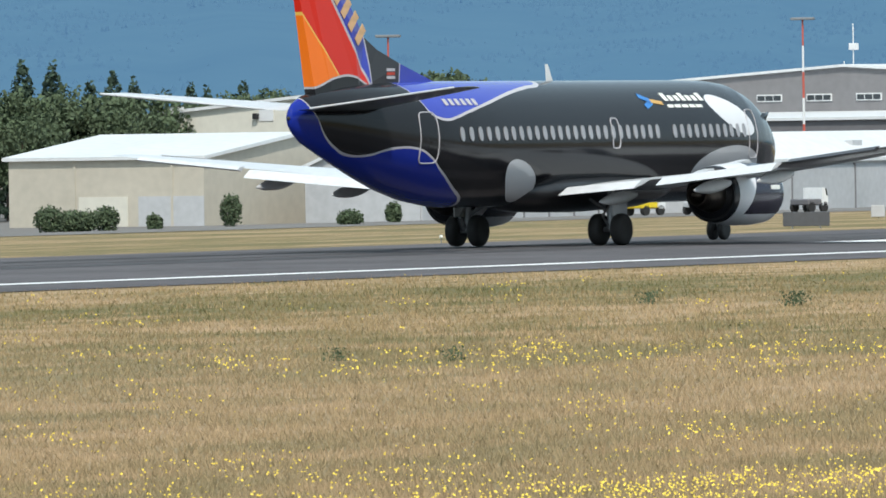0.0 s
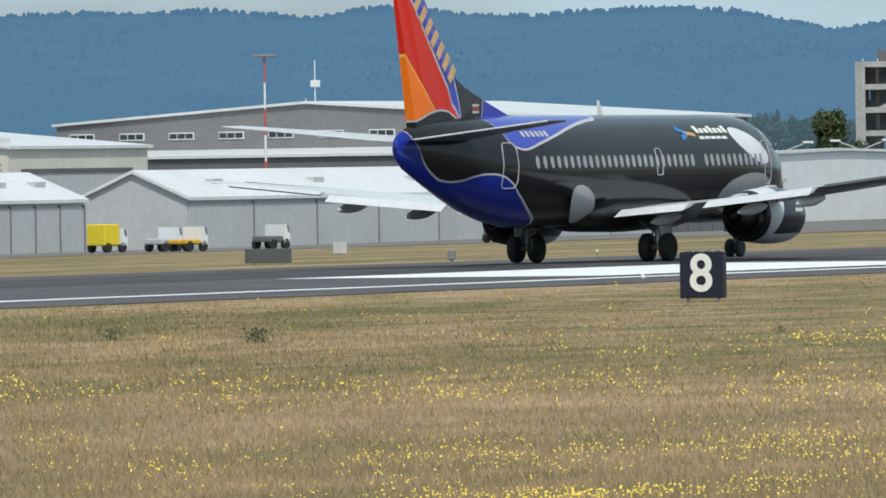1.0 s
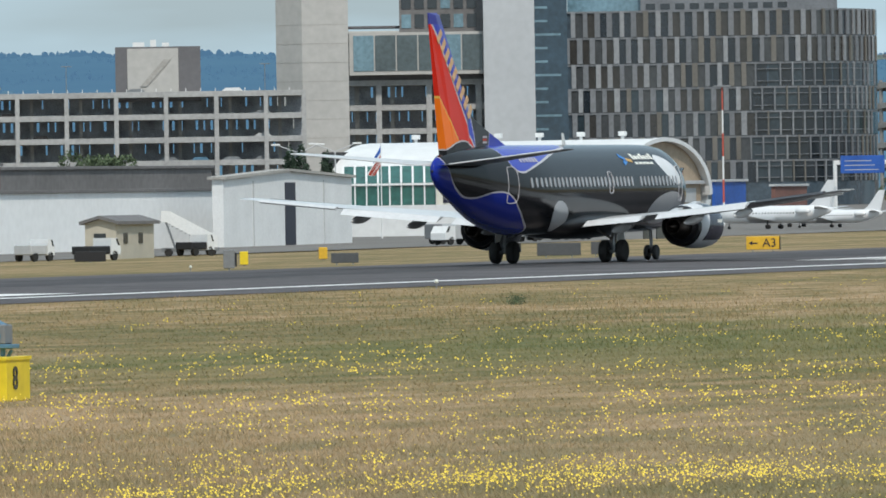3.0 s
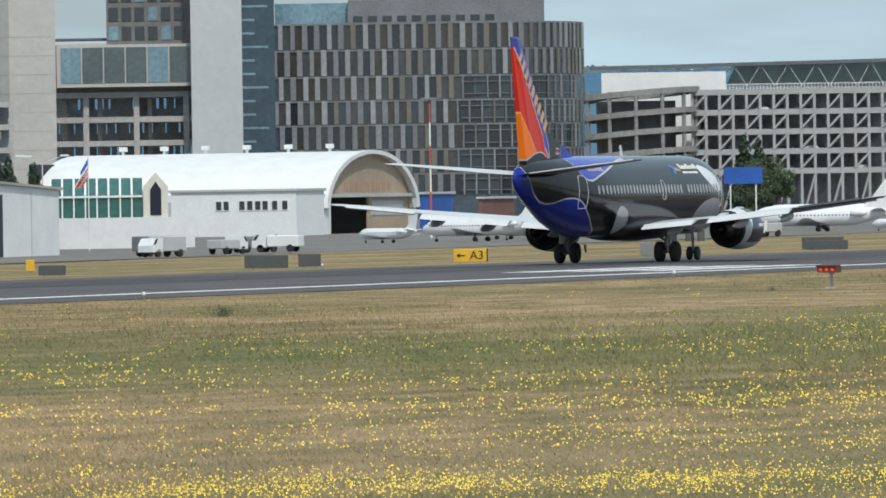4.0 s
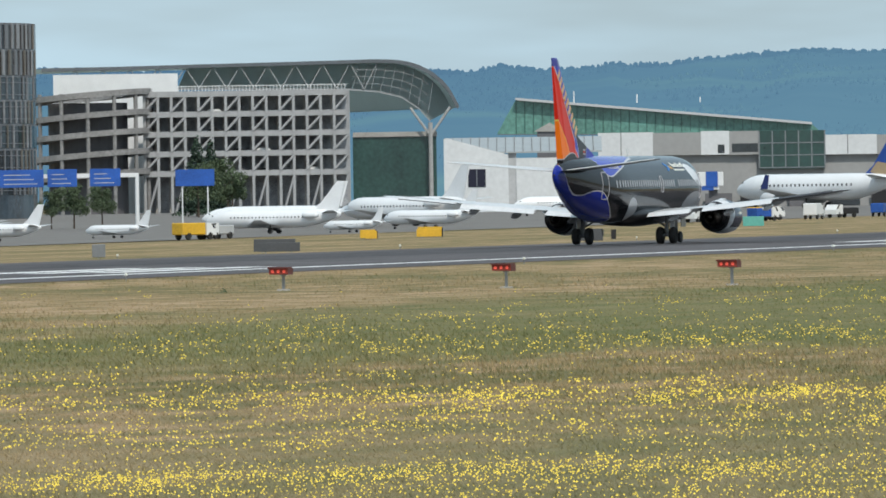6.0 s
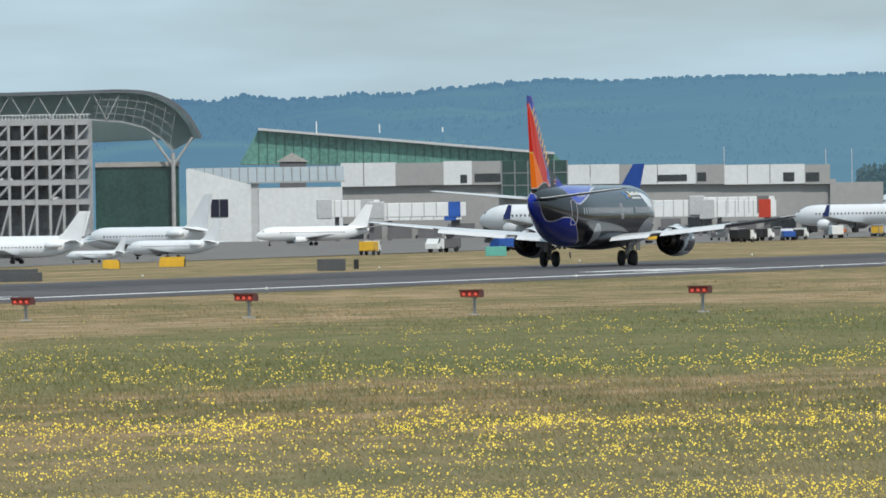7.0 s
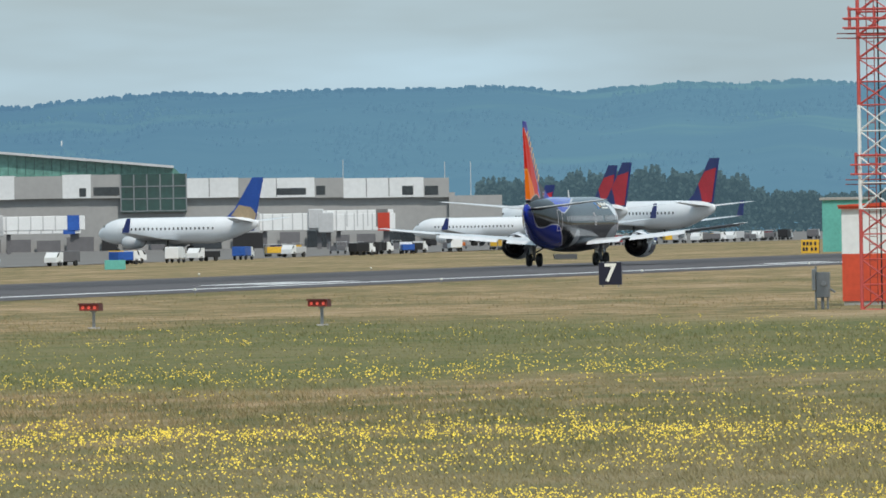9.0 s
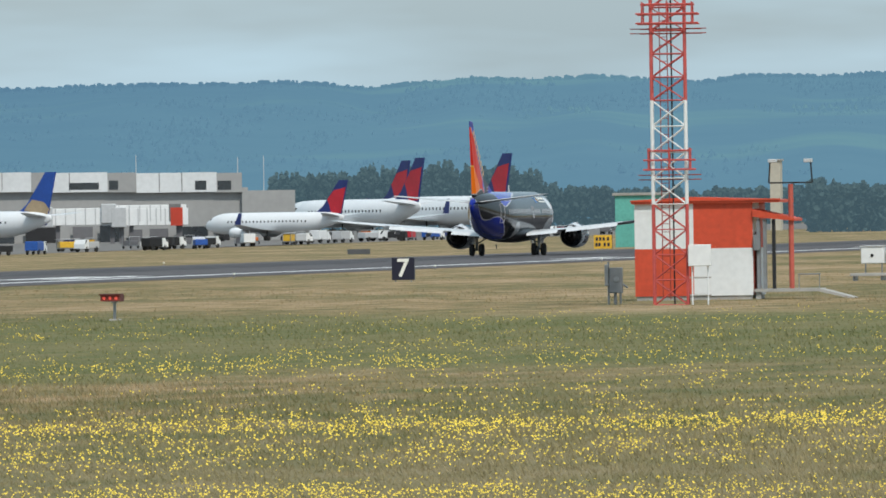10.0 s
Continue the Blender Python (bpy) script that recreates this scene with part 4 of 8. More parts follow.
# ---- signs beyond the runway ----
def taxi_sign(x, y, w, h, letters="", back=False, turn=0):
    z = ground_z(x, y)
    s = thing("taxiway_sign", pose(x, y, z, 0, 0, turn), "dark back of a taxiway sign box in the grass" if back else "yellow taxiway sign box with black lettering in the grass", "sign", "taxiway signs")
    part("panel", cube(-w / 2, w / 2, -0.12, 0.12, 0.12, h, 0.02), M["sign_back"] if back else M["taxi_yellow"], s)
    if not back:
        part("end_cap", cube(w / 2, w / 2 + 0.06, -0.14, 0.14, 0.1, h + 0.02), M["dark"], s)
    if letters:
        part("lettering", words(letters, h * 0.8), M["sign_black"], s, "black lettering", at=pose(w * 0.2, -0.135, h * 0.55))
        part("arrow", prism([(-0.38, 0), (-0.14, 0.14), (-0.14, 0.04), (0.2, 0.04), (0.2, -0.04), (-0.14, -0.04), (-0.14, -0.14)], "y", -0.008, 0.0), M["sign_black"], s, "black arrow", at=pose(-w * 0.25, -0.13, h * 0.55))
    for k in (-w * 0.3, w * 0.3):
        part("leg", rod(bmesh.new(), (k, 0, -0.05), (k, 0, 0.13), 0.04), M["steel"], s)
    return s


M["sign_back"] = mat("dark_sign_back", (0.075, 0.08, 0.088), 0.6)
M["taxi_yellow"] = mat("faded_taxi_sign_yellow", (0.72, 0.42, 0.03), 0.5)
taxi_sign(-205.0, 599.5, 2.1, 0.95, 'A3', False, 17)
far_sign = taxi_sign(-205.2, 1148.1, 2.1, 1.7, '', False, 10)
for row, marks in ((1.25, (-0.7, -0.3, 0.1, 0.6)), (0.6, (-0.75, -0.4, 0.2, 0.65))):
    for k in marks:
        part("text_bar", cube(k - 0.13, k + 0.13, -0.15, -0.12, row - 0.2, row + 0.2), M["sign_black"], far_sign)
taxi_sign(-212.0, 581.0, 2.7, 0.9, '', True, 17)
taxi_sign(-212.0, 588.9, 1.4, 0.9, '', True, 17)
taxi_sign(-202.0, 750.8, 2.2, 1.05, '', True, 14)
taxi_sign(-202.0, 667.5, 3.0, 0.75, '', True, 14)
taxi_sign(-208.0, 686.4, 3.0, 1.0, '', True, 14)
taxi_sign(-230.0, 1127.2, 2.6, 0.7, '', True, 12)
taxi_sign(-215.0, 419.9, 2.2, 0.8, '', True, 25)
taxi_sign(-285.0, 974.3, 1.2, 0.9, '', False, 17)
taxi_sign(-285.0, 995.7, 2.6, 0.9, '', False, 17)
taxi_sign(-290.0, 990.2, 1.6, 1.0, '', False, 14)
taxi_sign(-290.0, 1013.5, 2.6, 1.1, '', False, 14)
taxi_sign(-212.0, 544.5, 1.6, 0.7, '', True, 22)


# ---- hangars and halls beyond the runway ----
M["beige"] = mat("beige_metal_siding", (0.5, 0.46, 0.38), 0.6, vary=0.07, scale=0.3)
M["cream"] = mat("cream_metal_siding", (0.62, 0.6, 0.52), 0.6, vary=0.06, scale=0.3)
M["shed_grey"] = mat("pale_grey_siding", (0.47, 0.48, 0.49), 0.6, vary=0.08, scale=0.4)
M["roof_white"] = mat("white_metal_roof", (0.66, 0.675, 0.68), 0.5, vary=0.07, scale=0.3)
M["slate"] = mat("slate_grey_siding", (0.135, 0.132, 0.14), 0.6, vary=0.08, scale=0.3)
M["slate_light"] = mat("mid_grey_siding", (0.2, 0.195, 0.2), 0.6, vary=0.08, scale=0.3)
M["seam"] = mat("dark_joint", (0.12, 0.12, 0.125), 0.8)
M["tan"] = mat("tan_plywood_wall", (0.42, 0.33, 0.24), 0.7, vary=0.12, scale=0.4)
M["brick"] = mat("faded_red_wall", (0.19, 0.095, 0.078), 0.8)
M["tar"] = mat("grey_felt_roof", (0.17, 0.165, 0.165), 0.85, vary=0.15, scale=0.3)
M["green_glass"] = glass("green_tinted_glass", (0.03, 0.13, 0.11), 0.15)
M["teal"] = mat("teal_paint", (0.12, 0.42, 0.36), 0.6)
M["sign_blue"] = mat("blue_road_sign", (0.02, 0.1, 0.42), 0.5, vary=0.2)


def house(name, label, ridge, x0, x1, y0, y1, zb, ze, zp, wall, roof, bays=0, over=0.4, category="hangar"):
    """A gabled hall between x0..x1 and y0..y1; the ridge runs along 'x' or 'y'. Bays: door leaves on the runway side."""
    ox, oy = (x0 + x1) / 2, (y0 + y1) / 2
    h = thing(name, pose(ox, oy, zb - 0.6), label, category)
    w, d, e, p = (x1 - x0) / 2, (y1 - y0) / 2, ze - zb + 0.6, zp - zb + 0.6
    if ridge == "y":
        part("wall", prism([(-w, 0), (w, 0), (w, e), (0, p), (-w, e)], "y", -d, d), M[wall], h)
        for s in (-1, 1):
            part("roof", prism([(0, p + 0.02), (s * (w + over), e - over * (p - e) / w + 0.02), (s * (w + over), e - over * (p - e) / w + 0.3), (0, p + 0.3)], "y", -d - over, d + over), M[roof], h, "white metal roof slope" if roof == "roof_white" else "")
    else:
        part("wall", prism([(-d, 0), (d, 0), (d, e), (0, p), (-d, e)], "x", -w, w), M[wall], h)
        for s in (-1, 1):
            part("roof", prism([(0, p + 0.02), (s * (d + over), e - over * (p - e) / d + 0.02), (s * (d + over), e - over * (p - e) / d + 0.3), (0, p + 0.3)], "x", -w - over, w + over), M[roof], h, "white metal roof slope" if roof == "roof_white" else "")
    for k in range(bays):
        a, b = -d + 2 * d * k / bays, -d + 2 * d * (k + 1) / bays
        part("door_leaf", cube(w + 0.02, w + 0.14, a + 0.15, b - 0.15, 0.2, e - 0.5), M[wall if k % 3 else "shed_grey"], h, "tall sliding door leaf")
        part("door_post", cube(w + 0.02, w + 0.2, b - 0.14, b + 0.06, 0.2, e - 0.3), M["slate_light"], h)
    return h


B1 = (-417.99, -400.00, 677.43, 707.21, -3.00, 2.32)
beige_hall = house("beige_hall", "low beige metal hall with a white pitched roof", "x", *B1[:6], 4.05, "beige", "roof_white")
for k in range(3):
    part("downpipe", cube(-12 + 9 * k, -11.8 + 9 * k, -(B1[3] - B1[2]) / 2 - 0.1, -(B1[3] - B1[2]) / 2, 0.5, 5.5), M["beige"], beige_hall)
part("loading_door", cube(3.0, 9.0, -(B1[3] - B1[2]) / 2 - 0.06, -(B1[3] - B1[2]) / 2 + 0.02, 0.6, 3.0), M["shed_grey"], beige_hall, "pale loading door")
part("loading_door", cube(-2.5, 2.0, -(B1[3] - B1[2]) / 2 - 0.06, -(B1[3] - B1[2]) / 2 + 0.02, 0.6, 3.0), M["cream"], beige_hall, "cream loading door")

B2 = (-473.35, -430.00, 788.95, 815.72, -2.90, 5.89, 7.80)
cream = house("cream_hangar", "large cream metal hangar with a low white roof", "y", *B2, "cream", "roof_white", 0)
hw, hd = (B2[1] - B2[0]) / 2, (B2[3] - B2[2]) / 2
eave = B2[5] - B2[4] + 0.6
for k in range(4):
    a = -hw + 3 + k * (2 * hw - 6) / 4
    part("hangar_door", cube(a + 0.3, a + (2 * hw - 6) / 4 - 0.3, -hd - 0.12, -hd + 0.02, 0.5, eave - 2.6), M["shed_grey"], cream, "pale grey door leaf")
    part("door_post", cube(a - 0.25, a + 0.25, -hd - 0.2, -hd + 0.02, 0.3, eave - 2.4), M["seam"], cream)
part("door_header", cube(-hw + 2.5, hw - 2.5, -hd - 0.2, -hd + 0.02, eave - 2.6, eave - 2.2), M["seam"], cream)
part("side_door", cube(hw - 0.02, hw + 0.15, -hd + 3, hd - 4, 0.5, eave - 2.2), M["shed_grey"], cream, "wide pale side door")
part("side_door_frame", cube(hw - 0.02, hw + 0.25, -hd + 2.4, hd - 3.4, eave - 2.2, eave - 1.8), M["seam"], cream)
for k in range(5):
    part("skylight", cube(-hw + 4 + 9.5 * k, -hw + 5.5 + 9.5 * k, -hd - 0.08, -hd + 0.02, eave - 0.4, eave + 1.0), M["roof_white"], cream, "small bright window")
for k in (0.3, 0.7):
    part("wall_lamp", cube(-hw + 2 * hw * k, -hw + 2 * hw * k + 0.5, -hd - 0.5, -hd, eave - 0.2, eave + 0.3, 0.05), M["dark"], cream)

for args in ((-395.39, -385.00, 685.37, 718.93, -2.83, 1.35, 3.45), (-395.07, -385.00, 737.36, 831.59, -2.83, 1.36, 3.49)):
    shed = house("row_shed", "long pale grey hangar shed with a white metal roof", "y", *args, "shed_grey", "roof_white", 8)
    w_, d_, p_ = (args[1] - args[0]) / 2, (args[3] - args[2]) / 2, args[6] - args[4] + 0.6
    for k in range(5):
        yy = -d_ + (k + 0.5) * 2 * d_ / 5
        part("roof_vent", cube(w_ * 0.45, w_ * 0.6, yy - 0.9, yy + 0.9, (p_ + args[5] - args[4] + 0.6) / 2 - 0.2, (p_ + args[5] - args[4] + 0.6) / 2 + 0.55), M["shed_grey"], shed, "low roof vent")

B4 = (-510.16, -450.00, 946.94, 993.86, -2.51, 8.66, 10.63)
grey_hangar = house("slate_hangar", "large slate grey hangar with a white roof and ribbon windows", "y", *B4, "slate_light", "roof_white")
gw, gd, ge = (B4[1] - B4[0]) / 2, (B4[3] - B4[2]) / 2, B4[5] - B4[4] + 0.6
part("dark_wall", cube(gw, gw + 0.15, -gd, gd, 0, ge), M["slate"], grey_hangar, "dark slate side wall")
wz0, wz1 = 7.05 - B4[4] + 0.6, 7.83 - B4[4] + 0.6
for cx in [-507.03, -500.99, -494.99, -489.01, -483.07, -477.15, -471.07, -465.21, -459.38]:
    cx -= (B4[0] + B4[1]) / 2
    fr = cube(cx - 1.5, cx + 1.5, -gd - 0.12, -gd + 0.02, wz0, wz1)
    win = part("ribbon_window", fr, M["white"], grey_hangar, "white framed ribbon window")
    for i in range(3):
        part("pane", cube(cx - 1.4 + 0.96 * i, cx - 0.54 + 0.96 * i, -gd - 0.16, -gd - 0.1, wz0 + 0.12, wz1 - 0.12), M["window"], win)
for k in range(3):
    part("panel_seam", cube(gw + 0.15, gw + 0.2, -gd + 8 + 20 * k, -gd + 8.25 + 20 * k, 0, ge), M["seam"], grey_hangar)
annex_top = 5.06 - B4[4] + 0.6
part("annex", prism([(-gd - 12, 0), (-gd, 0), (-gd, annex_top + 0.55), (-gd - 12, annex_top - 0.1)], "x", -gw * 0.75, gw - 0.3), M["slate"], grey_hangar, "dark low annex along the end wall")
part("annex_roof", prism([(-gd - 12.4, annex_top - 0.05), (-gd - 0.02, annex_top + 0.6), (-gd - 0.02, annex_top + 0.9), (-gd - 12.4, annex_top + 0.25)], "x", -gw * 0.76, gw), M["roof_white"], grey_hangar, "white annex roof")
# the firm's mark on the side wall, as plain shapes: white slanted bars over a red wedge
for k in range(11):
    part("name_bar", prism([(0, 0), (1.2, 0), (1.55, 2.2), (0.35, 2.2)], "x", 0, 0.06), M["sign_white"], grey_hangar, at=pose(gw + 0.2, gd - 31.5 + 2.0 * k, ge - 4.6))
part("red_wedge", prism([(0, 0), (3, 0.1), (16, 1.5), (19, 1.9), (5, 1.5)], "x", 0, 0.06), M["red"], grey_hangar, "red wedge-shaped mark", at=pose(gw + 0.2, gd - 39, ge - 6.9))
part("small_bar", cube(0, 0.06, 0, 7, 0, 0.5), M["shed_grey"], grey_hangar, at=pose(gw + 0.2, gd - 25, ge - 6.2))
part("red_roundel", rod(bmesh.new(), (0, 0, 0), (0.08, 0, 0), 0.5, n=16), M["red"], grey_hangar, "red roundel", at=pose(gw + 0.18, gd - 40.4, ge - 2.5))
part("pale_louvre", cube(gw + 0.15, gw + 0.3, gd - 7, gd - 1, ge - 4.2, ge - 2.4), M["shed_grey"], grey_hangar, "pale louvre panel")
part("parapet_light", cube(gw + 0.15, gw + 0.3, gd - 2.2, gd - 0.8, ge - 1.3, ge - 0.7), M["shed_grey"], grey_hangar)
aerial = part("roof_aerial", rod(rod(bmesh.new(), (0.6, -gd + 1, B4[6] - B4[4]), (0.6, -gd + 1, B4[6] - B4[4] + 5.2), 0.06), (-0.3, -gd + 0.6, B4[6] - B4[4] - 2), (-0.3, -gd + 0.6, B4[6] - B4[4] + 1.2), 0.06), M["white"], grey_hangar, "white roof aerial")
part("aerial_box", cube(0.2, 1.1, -gd + 0.7, -gd + 1.3, B4[6] - B4[4] + 2.4, B4[6] - B4[4] + 3.1, 0.04), M["white"], aerial)


def flat_hall(name, label, x0, x1, y0, y1, zb, zt, wall, roof="tar", seams=0, category="hall"):
    h = thing(name, pose((x0 + x1) / 2, (y0 + y1) / 2, zb - 0.6), label, category)
    w, d, e = (x1 - x0) / 2, (y1 - y0) / 2, zt - zb + 0.6
    part("wall", cube(-w, w, -d, d, 0, e), M[wall], h)
    part("roof", cube(-w - 0.3, w + 0.3, -d - 0.3, d + 0.3, e, e + 0.35, 0.03), M[roof], h)
    for k in range(seams):
        yy = -d + 2 * d * (k + 1) / (seams + 1)
        part("wall_seam", cube(w, w + 0.06, yy - 0.08, yy + 0.08, 0, e), M["seam"], h)
    return h


flat_hall("dark_shed", "dark grey ribbed metal shed", -384.85, -384.00, 829.30, 856.03, -2.64, 1.75, "slate", "shed_grey", 9)
house("white_depot", "white low depot with a shallow pale roof", "x", -420.82, -420.00, 929.78, 971.15, -2.55, 4.41, 4.74, "white", "roof_white", 0)
M["bright_wall"] = mat("bright_white_siding", (0.84, 0.85, 0.85), 0.6, vary=0.05, scale=0.3)
flat_hall("white_wall_hall", "long white windowless hall", -400.43, -400.00, 925.63, 988.63, -2.56, 3.58, "bright_wall", "tar", 0)
GR = (-442.06, -440.00, 1024.65, 1087.62, -2.31, 6.26)
flat_hall("grey_roof_hall", "grey hall with a dark felt roof", *GR, "tar", "tar")
flat_hall("brick_store", "faded red walled store", -437.08, -436.00, 1003.76, 1015.35, -2.37, 6.65, "brick", "tar")
GH = (-393.28, -392.00, 972.05, 1009.16, -2.38, 4.76)
grey_gable = house("grey_gable_hangar", "pale grey hangar with a narrow dark doorway", "x", *GH, 5.51, "white", "concrete")
gx, gdp = (GH[1] - GH[0]) / 2, (GH[3] - GH[2]) / 2
part("doorway", cube(gx - 0.05, gx + 0.06, -gdp * 0.06, gdp * 0.1, 0.3, GH[5] - GH[4] + 0.2), M["sign_black"], grey_gable, "narrow dark doorway")
for k in (-0.55, 0.55):
    part("wall_seam", cube(gx, gx + 0.08, gdp * k - 0.1, gdp * k + 0.1, 0, GH[5] - GH[4] + 0.4), M["shed_grey"], grey_gable)
HU = (-332.89, -330.00, 793.51, 802.05, -2.16, 0.88)
field_hut = house("field_hut", "small beige field hut with a brown roof", "y", *HU, HU[5] + 0.4, "beige", "tar", category="hut")
for k in (-2.2, 1.2):
    part("window", cube((HU[1] - HU[0]) / 2 - 0.02, (HU[1] - HU[0]) / 2 + 0.06, k - 0.45, k + 0.45, 1.9, 2.8), M["window"], field_hut, "dark hut window")
part("window", cube(-0.6, 0.5, -(HU[3] - HU[2]) / 2 - 0.06, -(HU[3] - HU[2]) / 2 + 0.02, 1.9, 2.8), M["window"], field_hut, "dark hut window")


def boarding_stairs(x, y, turn):
    """A wheeled flight of boarding steps; it climbs along its own x."""
    b = thing("boarding_stairs", pose(x, y, ground_z(x, y), 0, 0, turn), "white wheeled boarding stairs parked in the far grass", "boarding stairs")
    part("chassis", cube(-2.6, 2.4, -0.8, 0.8, 0.45, 0.75, 0.04), M["grey_box"], b)
    for s in (-1, 1):
        part("side_panel", prism([(-2.5, 0.75), (-2.1, 0.75), (1.9, 3.0), (2.4, 3.0), (2.4, 4.0), (1.7, 4.0), (-2.5, 1.7)], "y", s * 0.72 - 0.03, s * 0.72 + 0.03), M["white"], b, "white slanting side panel")
    for k in range(11):
        part("step", cube(-2.3 + 0.38 * k, -1.9 + 0.38 * k, -0.68, 0.68, 0.8 + 0.2 * k, 0.85 + 0.2 * k), M["steel"], b)
    part("platform", cube(1.8, 2.8, -0.7, 0.7, 3.0, 3.1), M["steel"], b)
    part("prop", rod(rod(bmesh.new(), (1.2, -0.6, 0.7), (2.0, -0.6, 3.0), 0.07, n=6), (1.2, 0.6, 0.7), (2.0, 0.6, 3.0), 0.07, n=6), M["steel"], b)
    for kx in (-2.0, 1.8):
        for s in (-1, 1):
            part("wheel", rod(bmesh.new(), (kx, s * 0.8, 0.36), (kx, s * 0.58, 0.36), 0.36, n=12), M["rubber"], b)


boarding_stairs(-332.0, 815.0, 200)
LW = (-488.50, -470.00, 1300.53, 1311.87, -1.70, 4.52)
low_office = flat_hall("low_wall_office", "white low office with a row of dark windows beside the hangar", *LW, "white", "shed_grey")
for a, b in [(-481.77, -481.02), (-480.68, -479.93), (-478.35, -477.6), (-477.18, -476.43), (-476.02, -475.27), (-474.94, -474.19), (-473.52, -472.78), (-472.03, -471.28)]:
    at = ((a + b) / 2 - low_office.matrix_basis[0][3], LW[2] - low_office.matrix_basis[1][3], 2.59 - low_office.matrix_basis[2][3])
    w_ = abs(b - a) / 2
    win = part("window", cube(-w_ - 0.12, w_ + 0.12, -0.1, 0.02, -0.72, 0.72), M["white"], low_office, "white framed window", at=pose(*at))
    part("pane", cube(-w_, w_, -0.13, -0.08, -0.6, 0.6), M["window"], win)


def round_hangar():
    x0, x1, y0, y1, zb, ze = -518.5, -474.00, 1322.80, 1361.90, -1.65, 4.48
    top = 10.09
    h = thing("arched_hangar", pose(x1, (y0 + y1) / 2, zb - 0.6), "white arched hangar with a barrel roof and an open dark doorway", "hangar")
    d, e, p = (y1 - y0) / 2, ze - zb + 0.6, top - zb + 0.6
    n = 18
    arc = [(-d * math.cos(math.pi * i / n), e * 0.62 + (p - e * 0.62) * math.sin(math.pi * i / n)) for i in range(n + 1)]
    outer = [(y * 1.0, z) for y, z in arc]
    inner = [(y * 0.96, e * 0.62 + (z - e * 0.62) * 0.955) for y, z in arc]
    deep = x0 - x1
    part("roof", prism(outer + inner[::-1], "x", deep, 0.0), M["white"], h, "white barrel roof")
    part("rim", prism([(y * 1.015, z + 0.15) for y, z in arc] + [(y * 0.95, e * 0.62 + (z - e * 0.62) * 0.95) for y, z in arc[::-1]], "x", 0.0, 0.7), M["white"], h, "thick white arch rim")
    for s in (-1, 1):
        part("side_wall", cube(deep, 0, s * d - 0.2, s * d + 0.2, 0, e * 0.66), M["white"], h, "white side wall")
    zt = e * 0.86
    part("tympanum", prism([q for q in [(y * 0.95, max(zt, e * 0.62 + (z - e * 0.62) * 0.95)) for y, z in arc]], "x", -0.6, -0.3), M["tan"], h, "tan wall above the doorway")
    part("door_leaf", cube(-0.9, -0.5, d * 0.05, d * 0.92, 0, zt), M["tan"], h, "tan door leaf")
    part("door_glazing", cube(-0.5, -0.4, d * 0.1, d * 0.8, zt * 0.55, zt * 0.9), M["shed_grey"], h)
    part("door_jamb", cube(-0.9, 0.1, -d * 0.98, -d * 0.86, 0, zt), M["white"], h)
    part("lintel", cube(-0.7, 0.2, -d, d, zt, zt + 0.5), M["shed_grey"], h)
    part("back_wall", cube(deep + 0.2, deep + 0.6, -d, d, 0, p * 0.9), M["dark"], h)
    for k in range(9):
        part("name_bar", cube(-0.3, -0.22, -d * 0.5 + k * d * 0.115, -d * 0.5 + k * d * 0.115 + d * 0.075, zt + 0.9, zt + 2.1), M["faded_red"], h)
    for k in range(6):
        part("ridge_vent", rod(block(bmesh.new(), -6.4 - 6.3 * k, -5.4 - 6.3 * k, -0.5, 0.5, p + 0.45, p + 1.1, 0.06), (-5.9 - 6.3 * k, 0, p - 0.2), (-5.9 - 6.3 * k, 0, p + 0.45), 0.25), M["white"], h, "white ridge vent")
    part("lean_to", prism([(-d - 8.2, 0), (-d, 0), (-d, e * 0.95), (-d - 8.2, e * 0.8)], "x", deep * 0.8, -3), M["shed_grey"], h, "white lean-to along the side")


M["faded_red"] = mat("faded_red_lettering", (0.44, 0.27, 0.2), 0.7)
round_hangar()


# ---- tall buildings behind the apron; each stands on its own axes: x across the view line, y away ----
def site(name, x, y, bearing, zb, label, category="building"):
    return thing(name, pose(x, y, zb, 0, 0, bearing), label, category)


